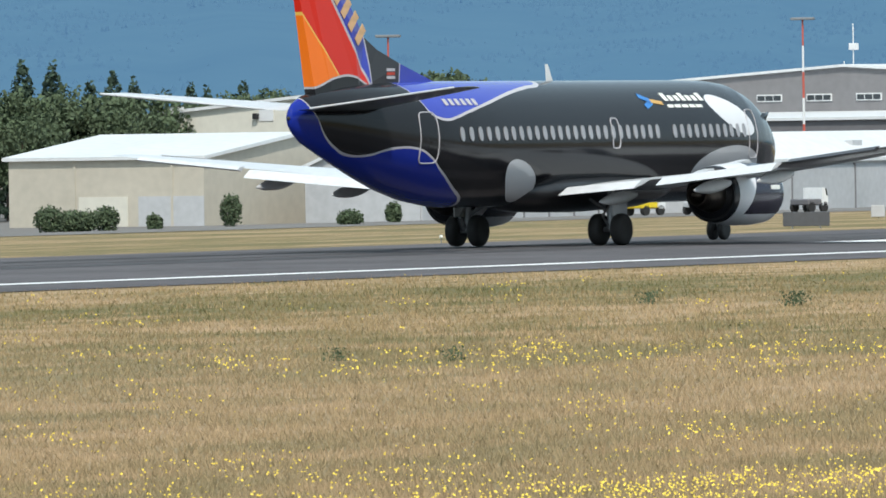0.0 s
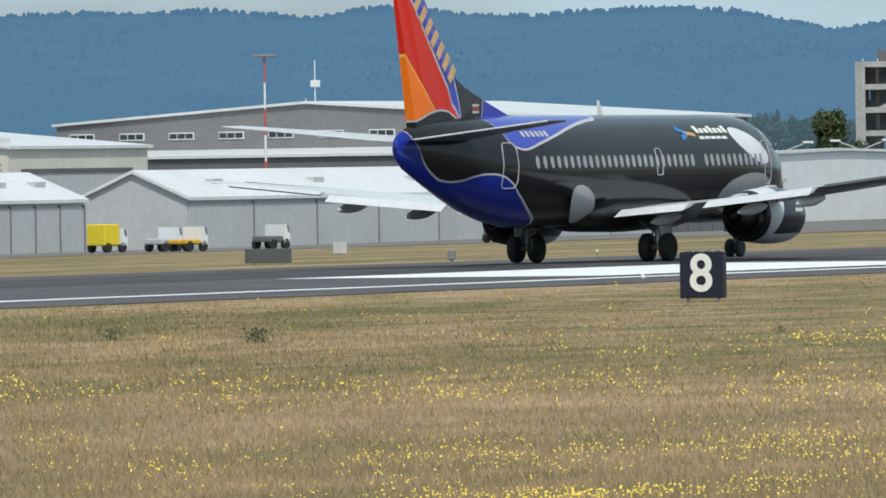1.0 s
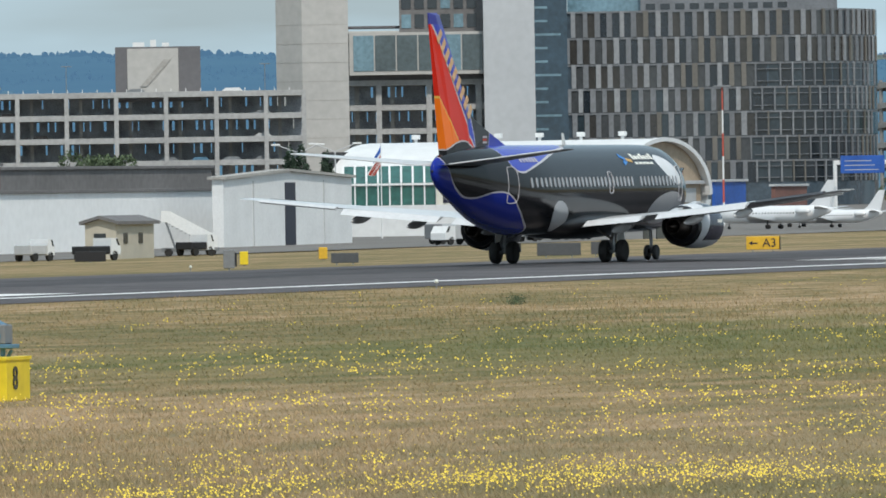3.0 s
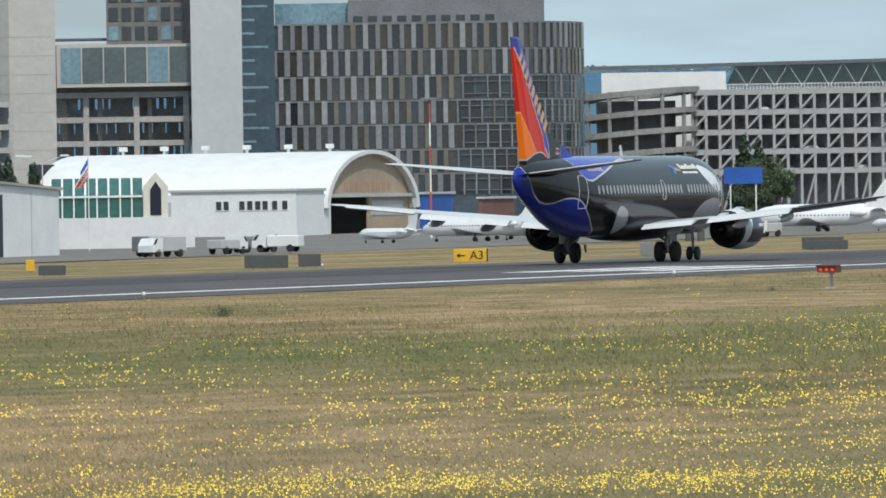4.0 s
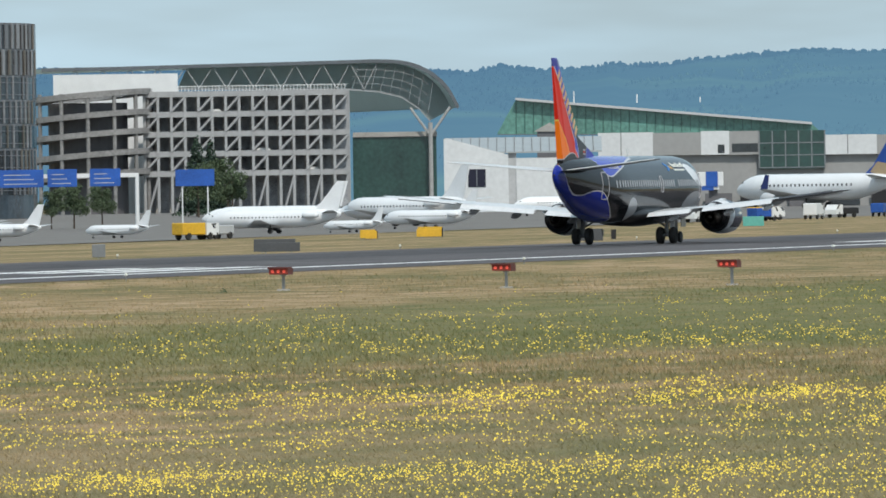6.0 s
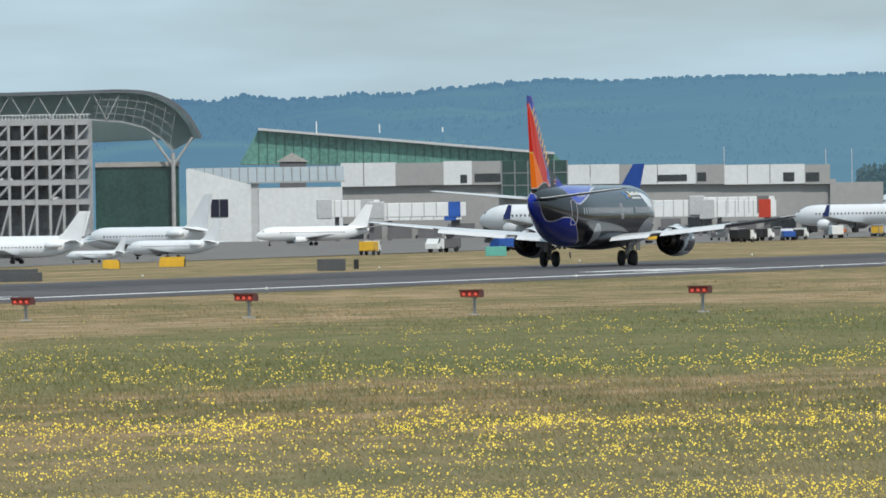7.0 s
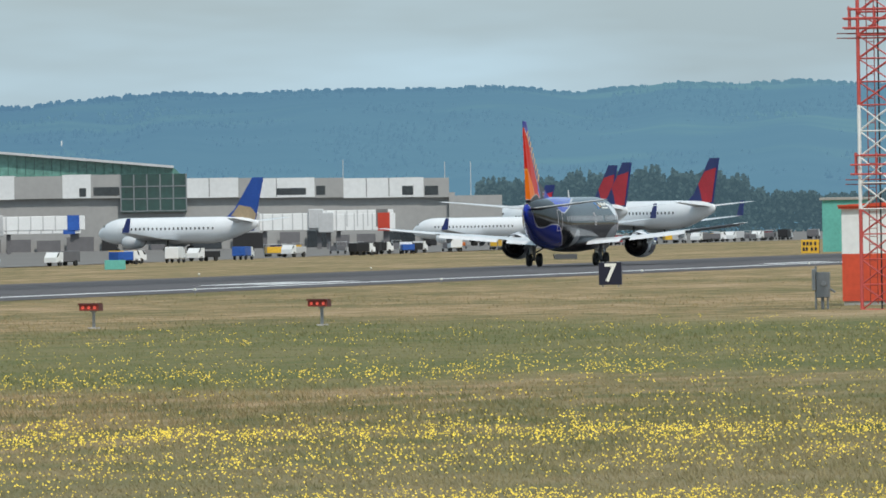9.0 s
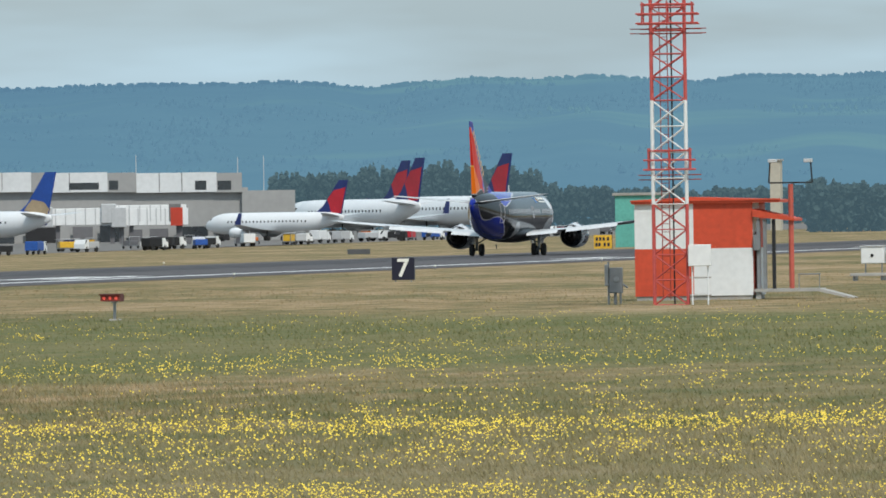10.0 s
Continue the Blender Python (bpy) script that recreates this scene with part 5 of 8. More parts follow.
def canopy_entrance():
    e = site("glass_entrance", -422.1, 1101.9, 20.96, 0, "green glazed lean-to entrance with white ribs")
    (u0, z0), (u1, z1) = [(-6.5, 5.18), (4.44, 6.21)]
    (_, zl), = [(0.01, 4.15)]
    part("glazing", prism([(0, zl), (4, max(z0, z1)), (4.1, max(z0, z1)), (0.1, zl - 0.1)], "x", u0, u1), M["green_glass"], e, "sloping green glass roof")
    part("glass_wall", cube(u0, u1, 0.1, 0.2, -2.6, zl - 0.15), M["green_glass"], e)
    for k in range(9):
        u = u0 + (u1 - u0) * k / 8
        part("rib", prism([(-0.06, zl), (3.95, max(z0, z1) + 0.05), (3.95, max(z0, z1) + 0.2), (-0.06, zl + 0.15)], "x", u - 0.12, u + 0.12), M["white"], e)
        part("mullion", cube(u - 0.08, u + 0.08, -0.02, 0.1, -2.6, zl), M["white"], e)
    part("base_wall", cube(u0 - 2, u1 + 6, -1.2, 0.0, -3, zl - 2.6), M["roof_white"], e, "white low wall")
    part("eave_bar", cube(u0, u1, -0.15, 0.05, zl - 0.25, zl), M["white"], e)
    part("gable", prism([(u1, zl - 2.6), (u1 + 2.9, zl - 2.6), (u1 + 2.9, zl + 1), (u1 + 1.45, max(z0, z1) + 0.6), (u1, zl + 1)], "y", -0.6, 0.4), M["cream"], e, "cream gabled porch")
    part("porch_door", prism([(u1 + 0.8, zl - 2.4), (u1 + 2.1, zl - 2.4), (u1 + 2.1, zl + 0.6), (u1 + 1.45, zl + 1.6), (u1 + 0.8, zl + 0.6)], "y", -0.7, -0.62), M["sign_black"], e)


canopy_entrance()


def flag_pole():
    x, y, b = -413.2, 1073.2, 21.06
    f = site("flag_pole", x, y, b, ground_z(x, y), "striped flag hanging from a white pole", "flag")
    part("pole", rod(bmesh.new(), (0, 0, 0), (0, 0, 11.0), 0.08, 0.05), M["white"], f)
    for k in range(6):
        part("stripe", prism([(-1.6 + 0.12 * k, 7.4 - 0.3 * 0), (-1.35 + 0.12 * k, 7.2), (-0.05, 9.6 - 0.25 * k), (-0.05, 9.85 - 0.25 * k)], "y", -0.04, 0.04), M["red"] if k % 2 else M["white"], f)
    part("canton", prism([(-0.9, 9.1), (-0.9, 8.6), (-0.04, 9.9), (-0.04, 10.6)], "y", -0.05, 0.05), M["sign_blue"], f)


flag_pole()


def deck_front(h, us, levels, depth, tall, z_low, col=0.6, brace=0, face="deck"):
    """Open parking decks: parapets, slabs, columns and the dark inside."""
    u0, u1 = us[0], us[-1]
    for z in levels:
        part("parapet", cube(u0, u1, -0.25, 0.1, z - tall, z, 0.02), M[face], h, "concrete parapet")
        part("deck", cube(u0, u1, 0.1, depth, z - tall, z - tall + 0.4), M["concrete"], h)
    for u in us:
        part("column", cube(u - col / 2, u + col / 2, -0.4, 0.35, z_low, levels[0]), M[face], h, "concrete column")
        if u + 4 < u1:
            part("inner_column", cube(u - col / 2 + 2.5, u + col / 2 + 2.3, depth * 0.2, depth * 0.2 + 0.7, z_low, levels[0] - tall), M["concrete"], h)
    if face != "deck":
        part("back_wall", cube(u0, u1, depth * 0.26, depth * 0.26 + 0.4, z_low, levels[0] - tall), M["inner"], h, "shaded inner wall")
    else:
        # inner walls with narrow openings through which daylight shows
        ri = random.Random(len(us))
        for a, b in zip(levels, levels[1:] + [z_low]):
            mid = b + (a - tall - b) * 0.42
            part("back_wall", cube(u0, u1, depth * 0.34, depth * 0.34 + 0.4, b - tall, mid), M["inner"], h, "shaded inner wall")
            u = u0
            while u < u1:
                wide = ri.choice((0.9, 1.4, 2.2, 4.0))
                part("wall_pier", cube(u, min(u1, u + wide), depth * 0.34, depth * 0.34 + 0.4, mid, a - tall), M["inner"], h)
                u += wide + ri.choice((0.2, 0.3, 0.45))
    for a, b, in zip(levels, levels[1:] + [z_low]):
        for k in range(len(us) - 1):
            if brace and k % brace == 0:
                part("brace", rod(bmesh.new(), (us[k], -0.3, b), (us[k + 1], -0.3, a - tall), 0.28, n=6), M[face], h, "diagonal steel brace")


def parked_rows(h, u0, u1, levels, depth, seed):
    """Small cars behind the parapets."""
    rnd = random.Random(seed)
    for z in levels:
        u = u0 + 2
        while u < u1 - 5:
            if rnd.random() < 0.33:
                w = rnd.uniform(4.0, 4.8)
                m = M[rnd.choice(("white", "grey_box", "steel", "slate", "blue_steel", "dark", "shed_grey"))]
                bm = cube(u, u + w, 1.5, 3.2, z + 0.25, z + 0.95, 0.12)
                prism([(u + 0.7, z + 0.93), (u + w - 0.4, z + 0.93), (u + w - 1.0, z + 1.5), (u + 1.5, z + 1.5)], "y", 1.6, 3.1, bm)
                part("parked_car", bm, m, h)
            u += 5.4


M["inner"] = mat("shaded_inner_wall", (0.42, 0.44, 0.47), 0.9, vary=0.3, scale=1.2)
M["deck"] = mat("pale_concrete_deck", (0.39, 0.39, 0.385), 0.85, vary=0.14, scale=0.4)


def car_park():
    g = site("car_park", -655.8, 1568.4, 22.69, 0, "open concrete car park with four parking decks", "car park")
    us = [-29.75, -21.21, -13.15, -4.8, 3.65, 12.1, 20.65, 29.1, 35.53]
    zs = [z for _, z in [(0.24, 20.64), (0.18, 16.8), (0.12, 12.87), (0.06, 8.93)]]
    deck_front(g, us, zs, 24, 0.95, -3.0, 0.75)
    parked_rows(g, us[0], us[-1], [z - 0.95 for z in zs], 24, 4)
    end = cube(us[0] - 1.3, us[0], -0.2, 24, -3, zs[0])
    part("end_wall", end, M["deck"], g, "concrete end bay")
    (a, zt), (b, zm) = [(3.62, 28.37), (18.11, 21.04)]
    ph = part("stair_tower", cube(a, b, 4, 14, zm - 2, zt), M["slate"], g, "grey rooftop stair and lift block")
    part("pale_front", cube(a + (b - a) * 0.14, a + (b - a) * 0.74, 3.8, 4.0, zm - 1, zt - 0.3), M["tower_concrete"], ph, "pale front panel")
    part("stair_flight", prism([(a + 4.2, zm + 0.6), (a + 5.4, zm + 0.6), (a + 9.4, zt - 2.2), (a + 8.2, zt - 2.2)], "y", 3.6, 3.8), M["concrete"], ph, "slanting stair flight")
    part("vent_row", block(block(cube(a + 3, a + 5, 6, 8, zt, zt + 0.8), a + 6, a + 7, 6, 7, zt, zt + 1.2), a + 8, a + 9.2, 6, 7, zt, zt + 0.7), M["white"], ph)
    (c, zc), (d, _) = [(-27.38, 22.7), (-25.75, 22.67)]
    part("lift_head", cube(c, d, 6, 8, zs[0] - 0.5, zc), M["slate"], g, "dark lift head")
    for k in range(26):
        u = us[0] + (us[-1] - us[0]) * k / 26
        part("rail_post", cube(u, u + 0.12, -0.1, 0.0, zs[0], zs[0] + 0.5), M["white"], g)
    for k, u in enumerate(us[1::2]):
        part("roof_lamp", rod(rod(bmesh.new(), (u, 8, zs[0]), (u, 8, zs[0] + 4.6), 0.07, n=5), (u - 0.9, 8, zs[0] + 4.6), (u + 0.9, 8, zs[0] + 4.6), 0.08, n=5), M["steel"], g, "rooftop lamp")


M["tower_concrete"] = mat("smooth_pale_concrete", (0.46, 0.45, 0.43), 0.8, vary=0.08, scale=0.2)
car_park()


def tower_block():
    g = site("control_tower_base", -640.3, 1628.7, 21.46, 0, "tall pale concrete shaft of a control tower", "tower")
    (a, zt), (b, z2), (m, _) = [(-5.72, 50.42), (6.95, 19.57), (-1.15, 19.7)]
    part("shaft", prism([(a, 4.0), (m, 0.0), (b, 1.2), (b, 11), (a, 11)], "z", -3, zt), M["tower_concrete"], g, "pale concrete shaft")
    for k in range(9):
        z = 6 + k * 3.3
        part("shaft_joint", prism([(a - 0.02, 3.98), (m, -0.03), (b + 0.02, 1.17), (b, 1.4), (a, 4.3)], "z", z, z + 0.09), M["concrete"], g)
    o = site("office_block", -634.4, 1663.1, 20.88, 0, "grey office block with parking decks and a projecting glass storey", "office building")
    us = [-12.06, -5.73, 3.22, 12.06, 21.31]
    zs = [z for _, z in [(0.28, 22.89), (0.21, 18.47), (0.15, 14.25), (0.08, 10.02)]]
    deck_front(o, us, zs, 20, 1.0, -3, 1.0)
    part("upper_wall", cube(-1.9, us[-1], 0.2, 20, zs[0], zs[0] + 30), M["tar"], o, "grey upper wall")
    (a, z1), (b, z0), (c, zk) = [(-10.85, 31.31), (13.56, 23.79), (13.53, 34.55)]
    bay = part("glass_storey", cube(a, b, -3.2, 0.2, z0, z1), M["tower_concrete"], o, "projecting storey with a white frame")
    n = 6
    for k in range(n):
        p, q = a + 0.6 + (b - a - 1.2) * k / n, a + 0.6 + (b - a - 1.2) * (k + 1) / n
        part("pane", cube(p + 0.12, q - 0.12, -3.3, -3.18, z0 + 0.7, z1 - 0.5), M["sky_glass"] if k in (0, 4) else M["storey_glass"], bay)
    part("terrace_roof", cube(us[0], -1.9, 3, 12, z1 + 0.9, z1 + 1.3), M["slate"], o, "thin dark terrace roof")
    part("terrace_rail", cube(us[0], -1.9, 0.3, 0.5, z1, z1 + 0.35), M["tower_concrete"], o)
    part("low_roof", cube(us[0], -1.9, 0.2, 20, zs[0], z1), M["tar"], o)
    for j in range(4):
        for k in range(6):
            p = -1.5 + (us[3] + 1.9) * k / 6
            part("window", cube(p, p + 1.7, 0.05, 0.22, z1 + 0.8 + 3.4 * j, z1 + 3.2 + 3.4 * j), M["sky_glass"] if (j + k) % 4 == 0 else M["window"], o)
    (d, _), (e, _), (f, _) = [(12.97, 24.5), (22.02, 24.36), (27.84, 24.27)]
    s = site("service_core", -632.6, 1658.5, 20.88, 0, "pale service core beside a tall glass stair", "office building")
    part("core", cube(d, e, -1.5, 9, -3, zt), M["core_grey"], s, "pale core wall")
    part("glass_stair", cube(e, f, 0.5, 9, -3, zt), M["stair_glass"], s, "tall blue glass stair")
    for k in range(16):
        part("stair_band", cube(e, e + (f - e) * (0.4 if k % 3 else 0.8), 0.4, 0.5, 1.5 + 2.4 * k, 1.9 + 2.4 * k), M["sky_glass"], s)


M["sky_glass"] = glass("pale_blue_glass", (0.16, 0.27, 0.33), 0.1)
M["storey_glass"] = glass("grey_green_storey_glass", (0.09, 0.12, 0.13), 0.12)
M["core_grey"] = mat("pale_blue_grey_cladding", (0.47, 0.49, 0.51), 0.6, vary=0.06, scale=0.2)
M["stair_glass"] = glass("deep_blue_glass", (0.03, 0.06, 0.09), 0.1)
tower_block()


def fin_offices():
    """Curved office block wrapped in staggered upright fins."""
    o = site("fin_clad_offices", -623.6, 1794.7, 19.16, 0, "curved grey office block wrapped in staggered upright metal fins", "office building")
    (a, zt), (b, _), (m, _) = [(-28.0, 37.08), (32.09, 36.14), (11.16, 36.46)]
    rows = [z for _, z in [(0.43, 36.63), (0.35, 31.59), (0.26, 26.55), (0.19, 21.93), (0.12, 17.32), (0.04, 12.6), (-0.03, 7.98), (-0.1, 3.69)]]

    rr = random.Random(31)

    def front(u):
        """Depth of the curved front at a place across it."""
        if u < m:
            return 0.00025 * (u - m) ** 2
        return (b - m) * 1.6 * (1 - math.sqrt(max(0.0, 1 - ((u - m) / (b - m)) ** 2)))
    us = [a + (b - a) * i / 60 for i in range(60)] + [b]
    pts = [(u, front(u)) for u in us]
    part("glass_core", prism(pts + [(b, 45), (a, 45)], "z", -3, rows[0]), M["office_glass"], o, "dark glazed core", smooth=False)
    for j, (zt_, zb_) in enumerate(zip(rows, rows[1:])):
        edge = [(u, front(u) - 0.35) for u in us] + [(u, front(u) + 0.1) for u in us[::-1]]
        part("floor_band", prism(edge, "z", zt_ - 0.35, zt_), M["fin"], o, "thin metal floor band")
        u = a + (0.9 if j % 2 else 2.0)
        while u < b - 0.3:
            louvre = u > a + (b - a) * 0.585 and j >= 2
            slope = (front(min(b - 0.01, u + 0.3)) - front(u)) / 0.3
            face = math.degrees(math.atan(slope))
            step = max(0.7, 2.3 / math.sqrt(1 + slope * slope) if u > m else 2.3)
            w = 0.3 if louvre else rr.choice((0.85, 0.95, 1.05))
            if not louvre or rr.random() < 0.8:
                part("fin", cube(-w / 2, w / 2, -0.3, 0.0, zb_ + 0.1, zt_ - 0.05), M[rr.choice(("fin", "fin", "fin_tan", "fin_pale"))], o, at=pose(u, front(u) - 0.2, 0, 0, 0, face + rr.choice((-10, -6, 8, 12))))
            if u + step / 2 < b - 0.4:
                v, pw = u + step / 2, step * math.sqrt(1 + slope * slope) - 0.4
                tint = rr.choice(("pane_dark", "pane_blue", "pane_dark", "pane_dark") if louvre else ("pane_brown", "pane_dark", "pane_brown", "pane_grey") if j < 3 else ("pane_blue", "pane_dark", "pane_grey", "pane_brown"))
                part("pane", cube(-pw / 2, pw / 2, -0.06, 0.0, zb_ + 0.05, zt_ - 0.4), M[tint], o, at=pose(v, front(v) - 0.03, 0, 0, 0, face))
            u += step
        if j >= 2:
            for i in (1, 3):
                z = zb_ + (zt_ - zb_) * (i - 0.2) / 4
                seg = [u for u in us if u > a + (b - a) * 0.585]
                part("louvre", prism([(u, front(u) - 0.5) for u in seg] + [(u, front(u) - 0.1) for u in seg[::-1]], "z", z, z + 0.12), M["fin"], o)
    (c, zc), (d, zd), (e, ze) = [(-13.24, 41.25), (24.3, 39.26), (5.38, 44.39)]
    part("plant_room", cube(c, d, 12, 40, rows[0], zc), M["fin"], o, "grey rooftop plant room")
    part("plant_room", cube(c - 14, c, 14, 40, rows[0], zc - 0.5), M["sky_glass"], o, "glazed roof room")
    part("upper_plant_room", cube(e - 6, e + 2, 20, 38, zc, ze + 2), M["fin"], o)
    for k in range(10):
        part("roof_window", cube(c + 1 + 2.8 * k, c + 2.8 + 2.8 * k, 11.9, 12, rows[0] + 0.4, rows[0] + 1.5), M["window"], o)


M["fin"] = mat("weathered_metal_fin", (0.2, 0.21, 0.225), 0.55, 0.2, vary=0.18, scale=0.5)
M["fin_pale"] = mat("pale_metal_fin", (0.3, 0.31, 0.325), 0.5, 0.2, vary=0.18, scale=0.5)
M["fin_tan"] = mat("bronze_metal_fin", (0.19, 0.178, 0.158), 0.55, 0.3, vary=0.14, scale=0.5)
M["pane_brown"] = glass("brown_tinted_glass", (0.046, 0.042, 0.038), 0.15)
M["pane_dark"] = glass("dark_tinted_glass", (0.02, 0.026, 0.034), 0.1)
M["pane_blue"] = glass("blue_grey_glass", (0.035, 0.052, 0.065), 0.1)
M["pane_grey"] = glass("grey_tinted_glass", (0.06, 0.064, 0.068), 0.15)
# core glass leaned to blue: distance haze is put into its colour
M["office_glass"] = glass("office_glass_with_haze", (0.06, 0.085, 0.11), 0.15)
fin_offices()


def ramp_car_park():
    g = site("braced_car_park", -643.0, 2103.9, 16.99, 0, "white framed car park with diagonal braces", "car park")
    us = [-22.99, -20.0, -17.02, -14.04, -11.06, -8.07, -5.09, -2.11, 0.87, 3.85, 6.83, 9.81, 12.79, 15.77, 18.75, 21.73, 21.86]
    zs = [z for _, z in [(0.26, 26.0), (0.19, 21.53), (0.12, 17.18), (0.05, 12.83), (-0.02, 8.48)]]
    deck_front(g, us, zs, 26, 1.25, -3, 0.6, 2, "frame_white")
    parked_rows(g, us[0], us[-1], [z - 1.0 for z in zs[1:]], 24, 9)
    for k in range(60):
        u = us[0] + (us[-1] - us[0]) * k / 60
        part("rail_post", cube(u, u + 0.15, -0.1, 0.05, zs[0], zs[0] + 1.0), M["white"], g)
    part("hand_rail", cube(us[0], us[-1], -0.1, 0.05, zs[0] + 1.0, zs[0] + 1.15), M["white"], g)
    r = site("spiral_ramp", -673.7, 2083.8, 17.92, 0, "round concrete spiral car ramp", "ramp")
    rad = 14.23
    zr = [z for _, z in [(0.25, 25.73), (0.17, 21.27), (0.11, 17.07), (0.04, 12.61), (-0.04, 8.16)]]
    for z in zr:
        n = 36
        bm = bmesh.new()
        ring = []
        for i in range(n + 1):
            t = math.pi * 2 * i / n
            zz = z + 1.1 * math.cos(t + 0.3)
            c, s = math.cos(t), math.sin(t)
            ring.append([bm.verts.new(p) for p in ((rad * c, rad + rad * s, zz), (rad * c, rad + rad * s, zz - 1.25), ((rad - 5) * c, rad + (rad - 5) * s, zz - 1.25), ((rad - 5) * c, rad + (rad - 5) * s, zz - 0.9), ((rad - 0.3) * c, rad + (rad - 0.3) * s, zz - 0.9), ((rad - 0.3) * c, rad + (rad - 0.3) * s, zz))])
        for p, q in zip(ring, ring[1:]):
            for i in range(6):
                bm.faces.new((p[i], p[(i + 1) % 6], q[(i + 1) % 6], q[i]))
        bmesh.ops.recalc_face_normals(bm, faces=bm.faces[:])
        part("ramp_turn", bm, M["ramp_grey"], r, "sloping concrete ramp turn")
    for k in range(7):
        t = math.pi * (1.08 + 0.14 * k)
        part("column", rod(bmesh.new(), ((rad - 0.6) * math.cos(t), rad + (rad - 0.6) * math.sin(t), -3), ((rad - 0.6) * math.cos(t), rad + (rad - 0.6) * math.sin(t), zr[0]), 0.45, n=8), M["ramp_grey"], r)
    part("core", rod(bmesh.new(), (0, rad, -3), (0, rad, zr[0] - 2), rad - 5.5, n=24), M["slate"], r, "dark inner shaft")
    w = site("white_plant_house", -680.6, 2123.6, 17.77, 0, "white rooftop plant house", "building")
    (a, zt), (b, zb) = [(-13.29, 30.42), (14.47, 25.06)]
    part("body", cube(a, b, 4, 16, -3, zt), M["white"], w)
    # the barrel canopy over the road, with its truss
    c = site("barrel_canopy", -638.1, 2157.6, 16.48, 0, "long glazed canopy roof that curves down over steel trusses", "canopy")
    knots = [(-67.02, 32.24), (-50.48, 32.35), (-33.94, 32.59), (-16.15, 32.81), (0.37, 33.04), (9.26, 33.15), (15.6, 32.54), (20.64, 30.42), (24.4, 27.06), (26.99, 22.45)]
    top = knots[:4]
    for k in range(4, len(knots) - 1):
        # a smooth sweep through the last knots
        p0, p1, p2, p3 = [Vector(knots[max(0, min(len(knots) - 1, k + q))]) for q in (-1, 0, 1, 2)]
        for f in (0.0, 0.25, 0.5, 0.75):
            top.append(tuple(0.5 * (2 * p1 + (p2 - p0) * f + (2 * p0 - 5 * p1 + 4 * p2 - p3) * f * f + (3 * p1 - p0 - 3 * p2 + p3) * f ** 3)))
    top.append(knots[-1])
    under = [(u - 0.3 * max(0, u) / 20, z - 0.8) for u, z in top]
    part("roof_edge", prism(top + under[::-1], "y", 6, 8), M["canopy_dark"], c, "dark canopy edge")
    shell = [(u, z - 0.1) for u, z in top] + [(u, z - 0.5) for u, z in top[::-1]]
    part("roof_shell", loft([[(u, 8, z) for u, z in shell], [(u - 26, 70, z - 0.2) for u, z in shell]]), M["canopy_glass"], c, "glazed shell")
    low = [(-36.57, 27.29), (-26.4, 27.13), (-16.24, 26.96), (-6.08, 26.8), (2.17, 26.66), (9.15, 26.04), (14.21, 24.69), (17.97, 22.08), (20.47, 19.25)]
    part("end_screen", prism(top[2:] + low[::-1], "y", 12, 12.3), M["canopy_glass"], c, "grey-green glazed end screen")
    part("bottom_chord", prism(low + [(u, z - 0.4) for u, z in low[::-1]], "y", 6.85, 7.15), M["truss_grey"], c, "curved steel chord")
    lows, tops = ([q[0] for q in low], [q[1] for q in low]), ([q[0] for q in top], [q[1] for q in top])

    def between(u, f):
        """Height in the truss: 0 on the lower chord, 1 under the roof."""
        return float(np.interp(u, *lows)) * (1 - f) + (float(np.interp(u, *tops)) - 0.7) * f
    zig = [low[0][0] - 26 + 3.1 * k for k in range(24)]
    for k, (a, b) in enumerate(zip(zig, zig[1:])):
        if b < 20:
            part("lattice_bar", rod(bmesh.new(), (a, 6.7, between(a, k % 2)), (b, 6.7, between(b, 1 - k % 2)), 0.13, n=5), M["frame_white"], c, "steel truss diagonal")
    for f in (0.25, 0.5, 0.75):
        bars = [(u, between(u, f)) for u in np.linspace(3.0, 20.3, 13)]
        part("hoop", prism(bars + [(u, z - 0.14) for u, z in bars[::-1]], "y", 6.8, 6.95), M["truss_grey"], c, "thin curved hoop")
    for k in range(9):
        u = 3.0 + 2.1 * k
        part("spoke", rod(bmesh.new(), (u, 6.9, between(u, 0)), (u + 1.6, 6.9, between(u + 1.6, 1)), 0.07, n=4), M["truss_grey"], c)
    (pu, pz), = [(20.46, 18.74)]
    for s in (-1, 1):
        part("canopy_strut", rod(bmesh.new(), (pu, 7, pz - 3), (pu + 4.5 * s, 7, pz + 3.4), 0.3, n=6), M["deck"], c)
    part("canopy_post", rod(bmesh.new(), (pu, 7, -3), (pu, 7, pz), 0.5, n=8), M["deck"], c, "round canopy post")
    (p0, z0), (p1, z1) = [(2.89, 15.98), (21.77, 5.51)]
    part("green_screen", cube(p0, p1, 9, 9.5, -3, z0), M["green_screen"], c, "dark green glazed screen")
    (p0, z0), (p1, z1) = [(2.91, 16.74), (21.93, 15.67)]
    part("screen_cap", cube(p0, p1, 8.5, 10, z1, z0), M["concrete"], c)
    for k in range(5):
        u = -67.36 + 13 * k
        part("lamp_pole", rod(rod(bmesh.new(), (u, 3, 6), (u, 3, 24.5), 0.12, n=5), (u - 1, 3, 24.5), (u + 1, 3, 24.5), 0.14, n=5), M["steel"], c, "tall lamp pole")


M["ramp_grey"] = mat("grey_ramp_concrete", (0.27, 0.265, 0.26), 0.85, vary=0.2, scale=0.4)
M["frame_white"] = mat("white_painted_steel_frame", (0.37, 0.375, 0.38), 0.6, vary=0.1)
